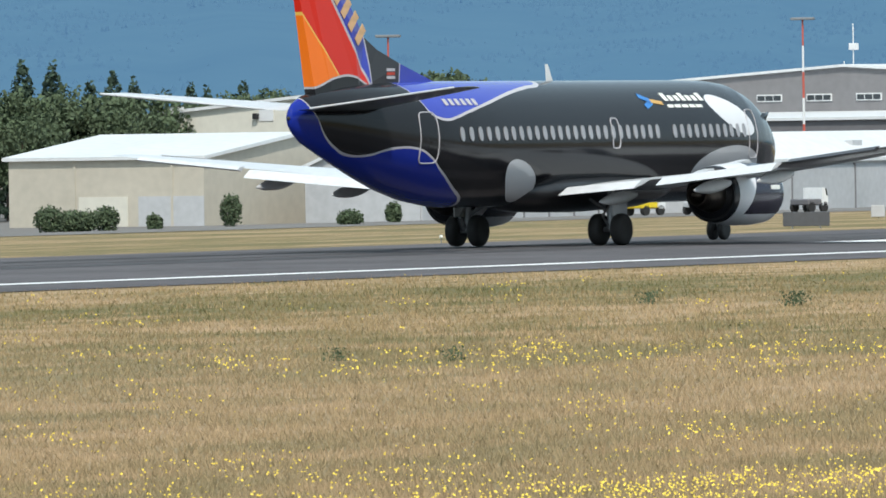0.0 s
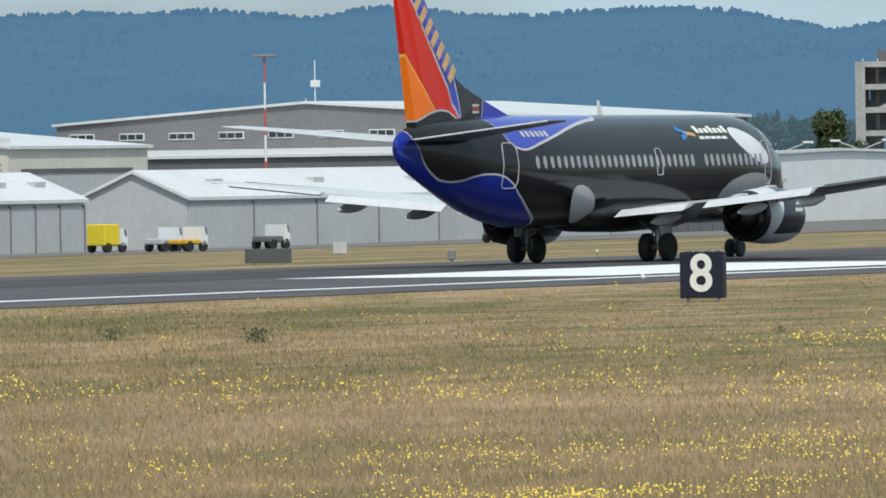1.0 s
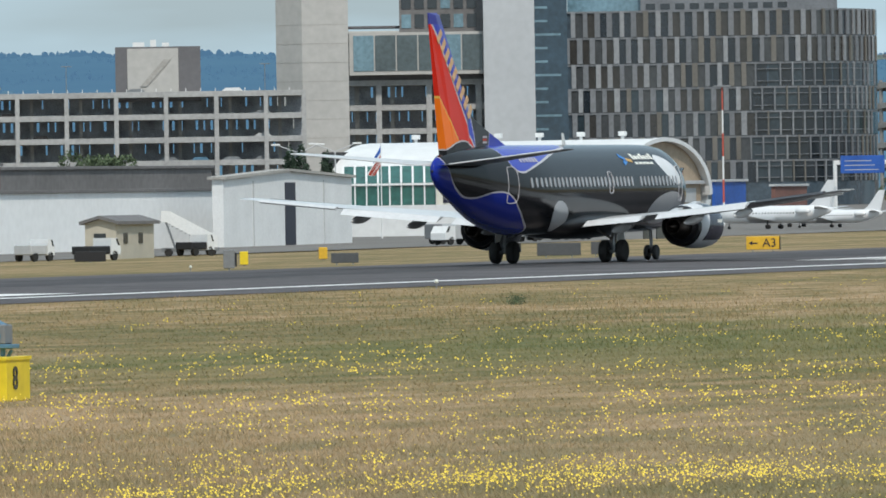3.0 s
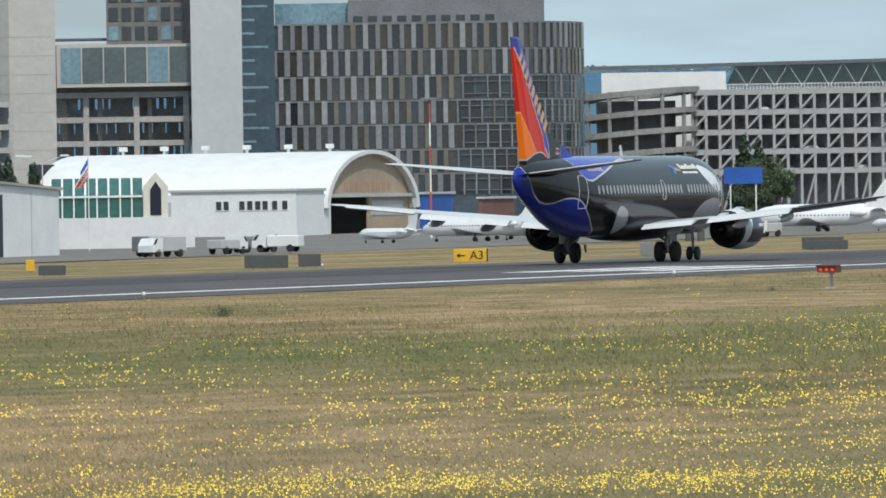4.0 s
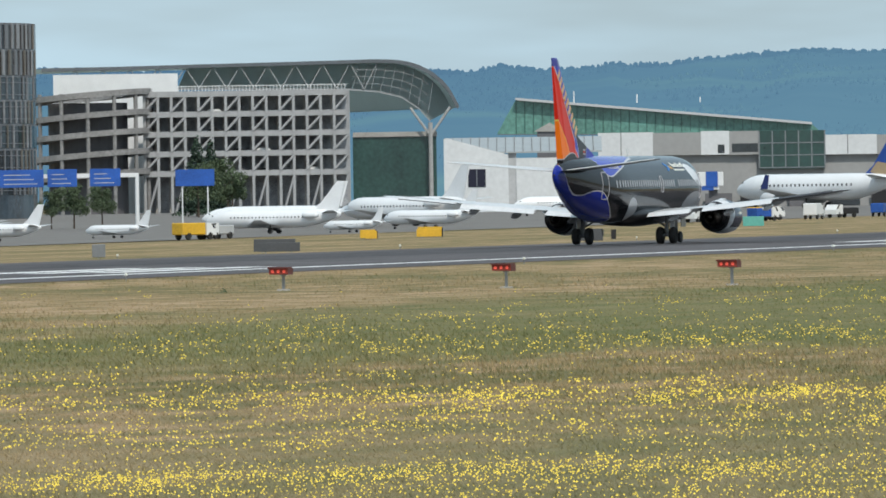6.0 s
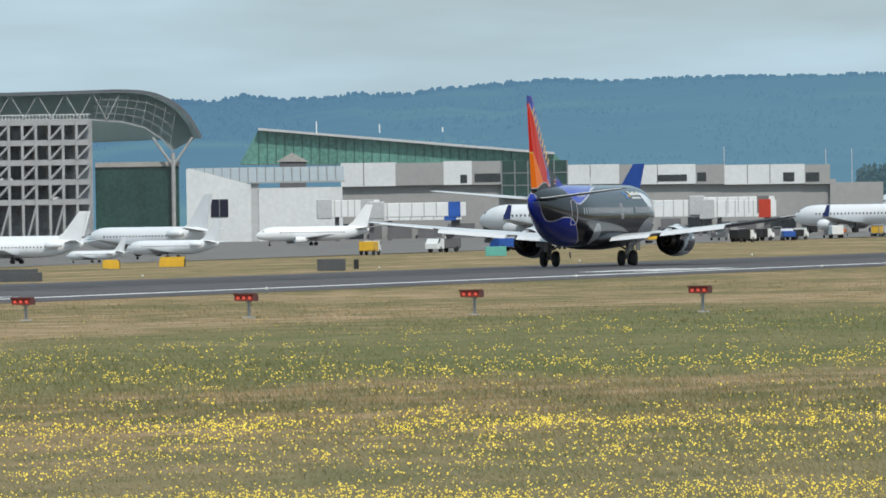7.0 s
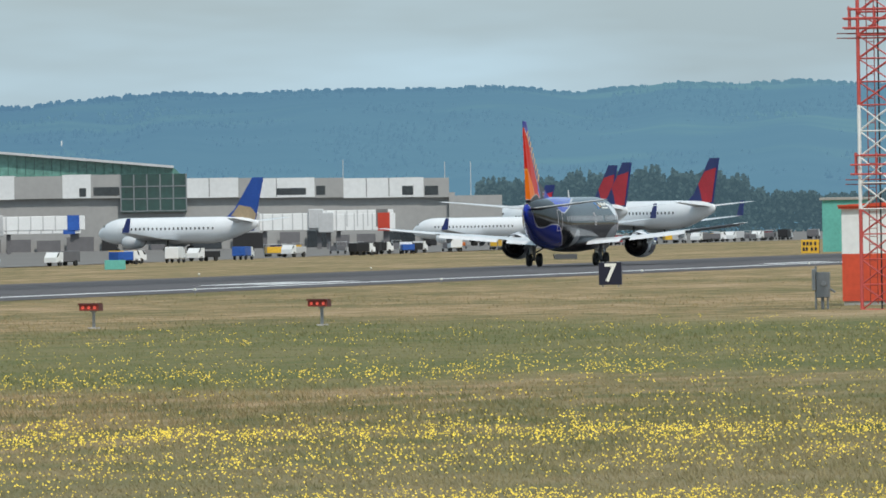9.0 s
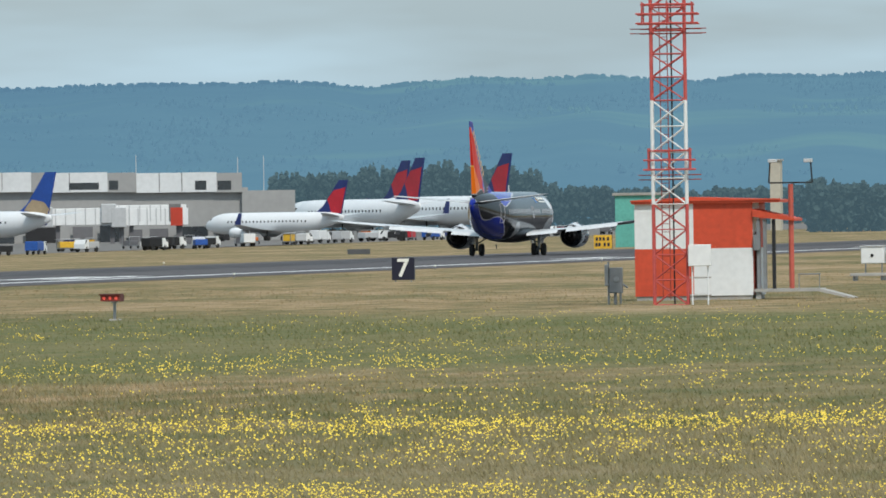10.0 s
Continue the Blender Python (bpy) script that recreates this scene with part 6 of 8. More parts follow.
M["truss_grey"] = mat("grey_truss_steel", (0.3, 0.31, 0.32), 0.6, vary=0.1)
M["canopy_dark"] = mat("dark_canopy_steel", (0.12, 0.135, 0.15), 0.6)
M["canopy_glass"] = mat("frosted_canopy_panels", (0.34, 0.4, 0.4), 0.5, vary=0.12, scale=0.6)
tree_ = M["canopy_glass"].node_tree
soft_ = tree_.nodes.new("ShaderNodeBsdfTranslucent")
soft_.inputs["Color"].default_value = (0.62, 0.7, 0.7, 1)
both_ = tree_.nodes.new("ShaderNodeMixShader")
tree_.links.new(tree_.nodes["Principled BSDF"].outputs[0], both_.inputs[1])
tree_.links.new(soft_.outputs[0], both_.inputs[2])
tree_.links.new(both_.outputs[0], tree_.nodes["Material Output"].inputs["Surface"])
M["green_screen"] = glass("dark_green_screen_glass", (0.025, 0.07, 0.06), 0.2)
ramp_car_park()


def road_gantry():
    g = site("road_sign_gantry", -449.4, 1378.6, 18.05, -1.54, "white road gantry with blue direction signs", "road sign")
    zb = -1.54
    us = [-10.23, 10.48, -9.41, -3.03, -2.46, 1.8, 3.68, 8.11]
    zt, z0, z1 = [z - zb for _, z in [(0.0, 6.62), (0.01, 7.19), (-0.03, 4.73)]]
    for u in us[:2]:
        part("post", rod(bmesh.new(), (u, 0, 0), (u, 0, zt), 0.3, n=8), M["white"], g, "white gantry post")
    part("beam", cube(us[0], us[1], -0.25, 0.25, zt - 0.6, zt), M["white"], g, "white gantry beam")
    for k in (2, 4, 6):
        p = part("sign_panel", cube(us[k], us[k + 1], -0.5, -0.3, z1, z0 + 0.1, 0.03), M["sign_blue"], g, "blue direction sign")
        for j in range(3):
            part("text_bar", cube(us[k] + 0.6, us[k + 1] - 0.9 - 0.5 * j, -0.53, -0.5, z1 + 0.45 + 0.65 * j, z1 + 0.56 + 0.65 * j), M["shed_grey"], p)
    q = site("road_sign", -440.4, 1413.0, 17.31, -1.47, "blue direction sign on posts", "road sign")
    v = [-2.84, 2.93]
    part("sign_panel", cube(v[0], v[1], -0.2, 0.0, z1 - 0.2, z0 - 0.2, 0.03), M["sign_blue"], q)
    for u in (v[0] + 1, v[1] - 1):
        part("post", rod(bmesh.new(), (u, 0.1, 0), (u, 0.1, z0 - 0.4), 0.12, n=6), M["white"], q)
    b = flat_hall("blue_container", "blue steel container store on the apron", -480.44, -480.00, 1382.38, 1396.36, -1.54, 3.79, "sign_blue", "shed_grey")
    c = flat_hall("red_container", "faded red container store on the apron", -490.64, -490.00, 1439.16, 1454.22, -1.42, 2.97, "brick", "shed_grey")


road_gantry()


def terminal():
    t = site("terminal", -471.0, 1892.3, 13.98, -3, "long grey and white terminal concourse with dark windows", "terminal building")
    bits = [('grey', -44.15, 61.83, 9.52, -0.17), ('white', -34.72, -24.04, 14.08, 9.67), ('grey', -24.04, -14.68, 13.92, 9.74), ('white', -14.67, -9.16, 14.14, 9.73), ('grey', -9.16, -3.33, 14.05, 9.65), ('glass', -3.33, 9.45, 14.02, 6.75), ('white', 9.44, 19.58, 13.07, 9.43), ('grey', 19.58, 22.55, 12.97, 9.33), ('white', 22.55, 34.45, 12.85, 9.22), ('grey', 34.45, 40.07, 12.72, 9.08), ('white', 40.07, 55.71, 12.55, 8.92), ('grey', 55.71, 60.67, 12.39, 8.76), ('grey', 60.62, 70.98, 8.86, -1.06)]
    tones = {"grey": "concourse_grey", "white": "roof_white", "glass": "green_screen"}
    for k, (kind, a, b, z0, z1) in enumerate(bits):
        base = 0 if z1 < 0 else z1 + 3
        part("block", cube(a, b, 0.0 if k else 1.2, 26, max(0, base - 0.2), z0 + 3), M[tones[kind]], t, {"grey": "grey concourse block", "white": "white clad block", "glass": "dark green glass corner"}[kind])
        if kind == "white":
            w = b - a
            for i in range(1, int(w / 4.4)):
                part("panel_joint", cube(a + 4.4 * i, a + 4.4 * i + 0.14, -0.04, 0.02, base, z0 + 3), M["seam"], t)
        if kind == "glass":
            for i in range(6):
                u = a + (b - a) * i / 5
                part("mullion", cube(u - 0.12, u + 0.12, -0.1, 0.05, base, z0 + 3), M["steel"], t)
            for i in range(3):
                part("transom", cube(a, b, -0.1, 0.05, base + 2.4 * i, base + 2.4 * i + 0.18), M["steel"], t)
    for a, b, z0, z1 in [(-11.41, -10.09, 11.48, 9.82), (-8.65, -3.58, 11.63, 9.97), (26.93, 32.76, 10.85, 9.53), (34.75, 36.52, 11.2, 9.44), (51.5, 53.7, 10.93, 9.17), (55.91, 58.55, 10.86, 9.1)]:
        part("window", cube(a, b, -0.06, 0.05, z1 + 3, z0 + 3), M["window"], t, "dark window")
    # flat dark panels that paint shade along the ground storey's bays
    rb = random.Random(17)
    u = -42.0
    while u < 58:
        w = rb.uniform(2.4, 6.5)
        part("bay_shade_panel", cube(u, u + w, -0.12, 0.02, 0.2, rb.uniform(4.2, 5.6)), M[rb.choice(("dark", "slate", "window", "slate"))], t, "baggage bay opening with its shade painted as a dark panel")
        u += w + rb.uniform(0.8, 3.2)
    l = site("terminal_wing", -505.6, 1831.5, 15.43, -3, "white terminal wing with a ribbed metal roof", "terminal building")
    w = [(-14.88, -2.66, 10.38), (-2.66, -1.16, 10.27), (-1.17, 14.71, 9.71), (-14.88, 15.14, 10.24)]
    (_, zr), = [(-0.04, 13.04)]
    part("gable_wall", prism([(w[0][0], 0), (w[0][1], 0), (w[0][1], w[0][2] + 2.6), (w[0][0] + 0.6, zr + 3.2), (w[0][0], zr + 3.0)], "y", -1.9, 18), M["roof_white"], l, "white gable wall under the slanting roof")
    part("recess", cube(w[1][0], w[1][1], -0.8, 18, 0, w[1][2] + 3), M["shed_grey"], l)
    part("wall", cube(w[2][0], w[2][1], -1, 18, 0, w[2][2] + 3 - 0.4), M["roof_white"], l)
    part("roof", prism([(-1.5, w[3][2] + 3), (14, zr + 3), (14, zr + 3.3), (-1.5, w[3][2] + 3.3)], "x", w[3][0], w[3][1]), M["metal_roof"], l, "ribbed metal roof")
    for k in range(18):
        u = w[3][0] + (w[3][1] - w[3][0]) * k / 18
        part("roof_seam", prism([(-1.5, w[3][2] + 3.3), (14, zr + 3.3), (14, zr + 3.45), (-1.5, w[3][2] + 3.45)], "x", u, u + 0.12), M["tar"], l)
    part("window", cube(-10.3, -7.0, -2.0, -1.88, 6.9, 10.3), M["sign_black"], l, "dark blue square window")
    part("window_bar", cube(-8.75, -8.6, -2.05, -1.98, 6.9, 10.3), M["steel"], l)
    g = site("glass_hall", -517.6, 1983.6, 14.62, -3, "green glass hall with a long sloping roof", "terminal building")
    a, b, c, d = [(-34.18, 14.8), (-30.25, 21.8), (30.69, 15.88), (32.97, 13.76)]
    part("sloping_roof", prism([(a[0], a[1] + 3), (b[0], b[1] + 3), (c[0], c[1] + 3), (d[0], d[1] + 3)], "y", 10, 40), M["hall_glass"], g, "green glass gable wall")
    part("roof_edge", prism([(b[0], b[1] + 2.9), (c[0], c[1] + 2.9), (c[0], c[1] + 3.4), (b[0], b[1] + 3.4)], "y", 8, 41), M["pale"], g, "pale roof edge")
    for k in range(34):
        u = b[0] + (c[0] - b[0]) * k / 34
        z = b[1] + (c[1] - b[1]) * k / 34 + 3
        part("glazing_bar", cube(u, u + 0.14, 9.85, 10, a[1] + 3, z), M["teal_dark"], g)
    for k in range(3):
        part("roof_aerial", rod(bmesh.new(), (b[0] + 12 + 13 * k, 12, b[1] + 2), (b[0] + 12 + 13 * k, 12, b[1] + 4.6 - 0.8 * k), 0.14, n=5), M["white"], g)
    h = site("gable_hut", -508.4, 1861.8, 15.27, 0, "small grey gabled roof house", "building")
    p = [(-3.07, 14.46), (0.0, 16.16), (3.24, 14.36)]
    part("roof", prism([p[0], p[1], p[2]], "y", 0, 6), M["concrete"], h)
    part("body", cube(p[0][0] + 0.6, p[2][0] - 0.6, 0.3, 6, -3, p[0][1]), M["slate"], h)


M["concourse_grey"] = mat("concourse_grey_cladding", (0.32, 0.32, 0.315), 0.7, vary=0.06, scale=0.2)
M["metal_roof"] = mat("ribbed_metal_roof", (0.42, 0.44, 0.44), 0.4, 0.3, vary=0.08)
M["hall_glass"] = glass("pale_green_hall_glass", (0.13, 0.31, 0.26), 0.2)
M["teal_dark"] = mat("dark_teal_bar", (0.04, 0.12, 0.1), 0.6)
terminal()


def jet_bridge(x, y, bearing, u0, u1, z0, z1, cab):
    zb = ground_z(x, y)
    b = site("jet_bridge", x, y, bearing, zb, "white boarding bridge on steel legs", "boarding bridge")
    z0, z1 = z0 - zb, z1 - zb
    part("tunnel", cube(u0, u1, -1.4, 1.4, z0, z1, 0.08), M["white"], b, "white boarding tunnel")
    part("cab", cube(u0 - 2.2, u0 + 0.6, -2.0, 2.0, z0 - 0.3, z1 + 0.3, 0.15), M["shed_grey"], b, "grey cab")
    part("bellows", cube(u1 - 3.2, u1 - 1.0, -1.5, 1.5, z0 - 0.1, z1 + 0.1), M[cab], b)
    for u in (u0 + 1.5, u1 - 1.5):
        part("leg", cube(u - 0.4, u + 0.4, -0.4, 0.4, 0, z0), M["slate"], b)
    for k in range(6):
        u = u0 + 1 + (u1 - u0 - 2) * k / 6
        part("tunnel_rib", cube(u, u + 0.2, -1.46, 1.46, z0 - 0.05, z1 + 0.05), M["shed_grey"], b)


jet_bridge(-471.1, 1768.3, 14.92, -4.83, 4.47, 3.54, 6.64, 'shed_grey')
jet_bridge(-459.2, 1771.5, 14.53, -7.53, 7.15, 2.73, 5.62, 'sign_blue')
jet_bridge(-458.8, 1771.5, 14.52, -7.93, 7.56, 3.40, 5.98, 'sign_blue')
jet_bridge(-414.5, 1782.4, 13.09, -6.65, 6.27, 2.64, 5.74, 'shed_grey')
jet_bridge(-401.9, 1785.3, 12.69, -6.13, 5.76, 2.42, 5.52, 'red')
jet_bridge(-403.0, 1785.1, 12.72, -6.86, 6.57, 3.19, 6.18, 'tar')


def light_mast(x, y, top, bands, lamp=2.2):
    z = ground_z(x, y)
    m = thing("light_mast", pose(x, y, z), "red and white banded floodlight mast with a dark lamp head", "light mast", "floodlight masts")
    h = top - z
    for k in range(bands):
        part("band", rod(bmesh.new(), (0, 0, h * k / bands), (0, 0, h * (k + 1) / bands), 0.15 - 0.01 * k, n=8), M["lamp_red"] if (bands - k) % 2 else M["white"], m)
    part("lamp_head", cube(-lamp / 2, lamp / 2, -0.5, 0.5, h - 0.05, h + 0.2, 0.05), M["grey_box"], m, "grey lamp head", at=pose(0, 0, 0, 0, 0, 22))
    return m


light_mast(-424.0, 827.9, 14.20, 7)
light_mast(-440.0, 777.9, 12.78, 7)
light_mast(-410.0, 952.6, 14.39, 6)
light_mast(-420.0, 1213.0, 15.91, 6)


def street_lamp(x, y, top, arms=True):
    z = ground_z(x, y)
    s = thing("street_lamp", pose(x, y, z, 0, 0, 22), "white twin-armed street lamp" if arms else "thin grey pole beside the terminal", "street lamp", "street lamps")
    h = top - z
    part("post", rod(bmesh.new(), (0, 0, 0), (0, 0, h - 1.2), 0.12, 0.08), M["pale"], s)
    for k in (-1, 1) if arms else ():
        part("arm", rod(bmesh.new(), (0, 0, h - 1.2), (k * 2.6, 0, h - 0.2), 0.07, n=6), M["pale"], s)
        part("lamp_head", cube(k * 2.9 - 0.6, k * 2.9 + 0.6, -0.25, 0.25, h - 0.25, h, 0.04), M["white"], s)


street_lamp(-450.0, 1003.0, 5.93, True)
street_lamp(-450.0, 1024.7, 6.09, True)
street_lamp(-480.0, 1216.5, 9.60, True)
street_lamp(-480.0, 1229.9, 9.73, True)
street_lamp(-470.0, 2068.6, 18.40, False)
street_lamp(-470.0, 2170.4, 18.38, False)
street_lamp(-470.0, 2197.9, 18.48, False)


# ---- parked aircraft and vehicles on the apron ----
M["jet_white"] = mat("white_airliner_paint", (0.78, 0.79, 0.8), 0.35, vary=0.04, coat=0.4)
M["fin_navy"] = mat("navy_fin_paint", (0.02, 0.035, 0.16), 0.4)
M["fin_red"] = mat("crimson_fin_paint", (0.55, 0.02, 0.035), 0.4)
M["fin_blue"] = mat("blue_fin_paint", (0.02, 0.08, 0.36), 0.4)
M["fin_gold"] = mat("pale_gold_fin_paint", (0.45, 0.33, 0.2), 0.5)


def parked_jet(x, y, z, heading, s, scheme, label, engines="wing"):
    j = thing("parked_jet", pose(x, y, z, 0, 0, heading), label, "airplane", "parked aircraft")
    j.scale = (s, s, s)
    rings = []
    for yy, zc, hw_, hh in STATIONS:
        rings.append([(hw_ * math.cos(2 * math.pi * i / 20), yy, zc + hh * math.sin(2 * math.pi * i / 20)) for i in range(20)])
    part("fuselage", loft(rings), M["jet_white"], j, "white fuselage", smooth=True)
    tone = {"red": "fin_navy", "blue": "fin_blue", "white": "jet_white"}[scheme]
    fin = part("tail_fin", prism([(-9.5, 5.1), (-11.2, 6.3), (-14.9, 11.05), (-16.9, 11.05), (-15.2, 4.6)], "x", -0.14, 0.14), M[tone], j)
    for sx in (-1, 1):
        if scheme == "red":
            part("fin_mark", prism([(-12.2, 7.5), (-13.7, 9.2), (-16.45, 9.7), (-15.85, 7.3), (-15.3, 5.0), (-13.1, 5.0), (-12.7, 6.3)], "x", sx * 0.15 - 0.01, sx * 0.15 + 0.01), M["fin_red"], fin, "crimson fin mark")
        if scheme == "blue":
            part("fin_mark", prism([(-10.6, 5.4), (-12.2, 7.0), (-14.6, 6.6), (-15.6, 5.6), (-15.2, 4.6)], "x", sx * 0.15 - 0.01, sx * 0.15 + 0.01), M["fin_gold"], fin, "pale gold fin mark")
        secs = [(0.9, 6.3, -1.2, 1.78, 0.11), (4.9, 4.05, -0.95, 2.12, 0.11), (14.1, -0.8, -2.55, 3.07, 0.1)]
        wing = part("wing", loft([foil(sx * a, le, te, zz, th, n=6) for a, le, te, zz, th in secs]), M["wing"], j, smooth=True)
        if scheme in ("red", "blue"):
            part("winglet", prism([(-1.2, 3.1), (-2.2, 5.2), (-2.9, 5.2), (-2.6, 3.1)], "x", sx * 14.1 - 0.06, sx * 14.1 + 0.06), M["fin_navy"], wing, "upturned winglet")
        part("stabiliser", loft([foil(sx * a, le, te, zz, th, n=6) for a, le, te, zz, th in ((0.35, -11.3, -15.2, 4.42, 0.09), (6.3, -15.15, -16.6, 5.02, 0.08))]), M["wing"], j, smooth=True)
        if engines == "wing":
            part("engine", lathe([(0, 0.5), (0.8, 0.85), (2.4, 1.0), (3.6, 0.95), (3.9, 0.82), (3.5, 0.7)], 14), M["jet_white"] if scheme != "blue" else M["pale"], j, smooth=True, at=pose(sx * 4.83, 2.7, 1.6))
        else:
            part("engine", lathe([(0, 0.4), (0.8, 0.62), (2.4, 0.72), (3.4, 0.66), (3.7, 0.5)], 14), M["jet_white"], j, smooth=True, at=pose(sx * 2.5, -11.5, 4.0))
        part("main_gear", rod(rod(bmesh.new(), (0, 0, 0.4), (0, 0, 1.9), 0.12, n=6), (-0.45, 0, 0.5), (0.45, 0, 0.5), 0.5, n=12), M["rubber"], j, "main gear", at=pose(sx * 2.6, 0, 0))
        for k in range(22):
            yy = -8.2 + 0.85 * k
            part("cabin_window", cube(-0.01, 0.01, -0.14, 0.14, -0.18, 0.18), M["window"], j, at=pose(sx * (side(yy, 3.6) + 0.005), yy, 3.6))
    part("nose_gear", rod(rod(bmesh.new(), (0, 0, 0.3), (0, 0, 1.6), 0.09, n=6), (-0.25, 0, 0.34), (0.25, 0, 0.34), 0.34, n=12), M["rubber"], j, "nose gear", at=pose(0, 12.45, 0))
    part("cockpit_window", cube(-0.9, 0.9, 14.3, 14.6, 3.85, 4.2, 0.1), M["window"], j, "dark cockpit windows")
    return j


parked_jet(-418.8, 1712.2, -0.90, 62, 1.173, "blue", "white parked airliner with a blue and gold tail fin")
parked_jet(-390.3, 1835.0, -0.86, 65, 1.01, "red", "white parked airliner with a navy and crimson tail fin")
parked_jet(-422.2, 2068.3, -0.75, 46, 1.477, "red", "white parked airliner with a navy and crimson tail fin")
parked_jet(-449.3, 2189.0, -0.70, 46, 1.485, "red", "white parked airliner with a navy and crimson tail fin")
parked_jet(-414.2, 2120.3, -0.73, 46, 1.561, "red", "white parked airliner with a navy and crimson tail fin")
parked_jet(-433.5, 1600.1, -1.09, 120, 0.605, "white", "white parked airliner beside the boarding bridges")
for args in ((-380.0, 1115.5, -1.91, 75, 0.514), (-374.3, 1121.3, -1.87, 80, 0.393), (-361.1, 1191.7, -1.66, 85, 0.562), (-357.0, 1248.0, -1.56, 70, 0.460), (-384.5, 1268.2, -1.64, 95, 0.588), (-370.6, 1157.4, -1.79, 70, 0.302),
             (-409.4, 1352.9, -1.59, 100, 0.592), (-349.3, 1186.3, -1.63, 70, 0.280), (-391.2, 1156.9, -1.91, 60, 0.442), (-396.6, 1129.5, -2.01, 60, 0.331), (-390.9, 1353.8, -1.53, 60, 0.775)):
    parked_jet(*args, "white", "small white business jet parked on the apron", "tail")


def service_vehicle(x, y, turn, tone, long=5.2, tall=2.0):
    z = ground_z(x, y) + 0.03
    v = thing("service_vehicle", pose(x, y, z, 0, 0, turn), "small airport service truck on the apron", "truck", "apron vehicles")
    part("body", cube(-long / 2, long * 0.18, -0.95, 0.95, 0.55, tall, 0.08), M[tone], v)
    cab = part("cab", prism([(long * 0.2, 0.5), (long / 2, 0.5), (long / 2, 1.15), (long * 0.4, 1.85), (long * 0.2, 1.85)], "y", -0.95, 0.95), M["white"], v, "white cab")
    part("windscreen", prism([(long * 0.41, 1.25), (long * 0.47, 1.25), (long * 0.4, 1.8), (long * 0.34, 1.8)], "y", -0.97, 0.97), M["window"], cab)
    for kx in (-long * 0.32, long * 0.32):
        for s in (-1, 1):
            part("wheel", rod(bmesh.new(), (kx, s * 0.95, 0.4), (kx, s * 0.7, 0.4), 0.4, n=12), M["rubber"], v)
    return v


rnd = random.Random(11)
TONES = ["white", "shed_grey", "slate", "slate", "dark", "white", "sign_blue", "shed_grey", "grey_box", "taxi_yellow"]
for t_, x_ in [(-352.0, 933.5), (-356.0, 972.4), (-345.0, 915.9), (-350.0, 947.8), (-352.0, 968.3), (-335.0, 1074.4), (-335.0, 1083.0), (-330.0, 1245.8), (-330.0, 1319.4), (-335.0, 1488.5), (-338.0, 1511.7), (-335.0, 1524.6), (-338.0, 1567.7), (-340.0, 1615.9), (-345.0, 1658.3), (-342.0, 1662.7), (-345.0, 1701.6), (-340.0, 1696.6), (-335.0, 1706.6), (-345.0, 1795.0), (-345.0, 1828.4), (-332.0, 1291.6), (-325.0, 1297.7), (-325.0, 1326.3), (-330.0, 1363.3), (-330.0, 1387.3), (-338.0, 1453.7), (-330.0, 1464.2), (-330.0, 1495.7), (-340.0, 1789.2), (-345.0, 1849.7), (-345.0, 1879.1), (-345.0, 1903.2), (-345.0, 1934.3)]:
    service_vehicle(t_, x_, rnd.choice((75, 90, 110, 60, 250, 180)), rnd.choice(TONES), rnd.uniform(4.0, 5.8), rnd.uniform(1.4, 2.2))


for args in [(-362.0, 679.8, 'yellow', 2.6, 2.2), (-352.0, 670.1, 'shed_grey', 2.2, 1.0), (-345.0, 660.7, 'taxi_yellow', 2.4, 0.9), (-340.0, 664.5, 'slate', 2.2, 1.0), (-345.0, 824.8, 'dark', 3.0, 1.0), (-330.0, 775.5, 'shed_grey', 3.2, 1.4), (-318.0, 760.3, 'dark', 4.2, 1.2), (-330.0, 811.4, 'dark', 3.2, 1.2), (-335.0, 693.3, 'slate', 1.6, 1.1)]:
    service_vehicle(args[0], args[1], 75, *args[2:])


def baggage_cart(x, y, turn, tone, load):
    """A small flat trolley with a load under a thin roof."""
    c = thing("baggage_cart", pose(x, y, ground_z(x, y) + 0.03, 0, 0, turn), "small loaded baggage cart on the apron", "cart", "baggage carts")
    part("bed", cube(-1.5, 1.5, -0.75, 0.75, 0.42, 0.55, 0.02), M["grey_box"], c)
    part("load", cube(-1.3, 1.2, -0.65, 0.65, 0.55, 0.55 + load, 0.08), M[tone], c, "piled load")
    part("roof", cube(-1.5, 1.5, -0.78, 0.78, 1.85, 1.92, 0.02), M["shed_grey"], c, "thin roof")
    for kx in (-1.42, 1.42):
        for ky in (-0.7, 0.7):
            part("post", cube(kx - 0.04, kx + 0.04, ky - 0.04, ky + 0.04, 0.55, 1.85), M["steel"], c)
            part("wheel", rod(bmesh.new(), (kx * 0.75, ky - 0.06, 0.24), (kx * 0.75, ky + 0.06, 0.24), 0.24, n=10), M["rubber"], c)
    part("tow_bar", rod(bmesh.new(), (1.5, 0, 0.42), (2.4, 0, 0.3), 0.04, n=6), M["steel"], c)
    return c


M["cone_orange"] = mat("orange_paint", (0.62, 0.16, 0.025), 0.6)
for k in range(26):
    baggage_cart(rnd.uniform(-356, -339), 1475 + 19.5 * k + rnd.uniform(-6, 6), rnd.choice((70, 85, 100, 30)), rnd.choice(("cone_orange", "dark", "slate", "taxi_yellow", "fin_navy", "slate", "fin_red")), rnd.uniform(0.6, 1.2))


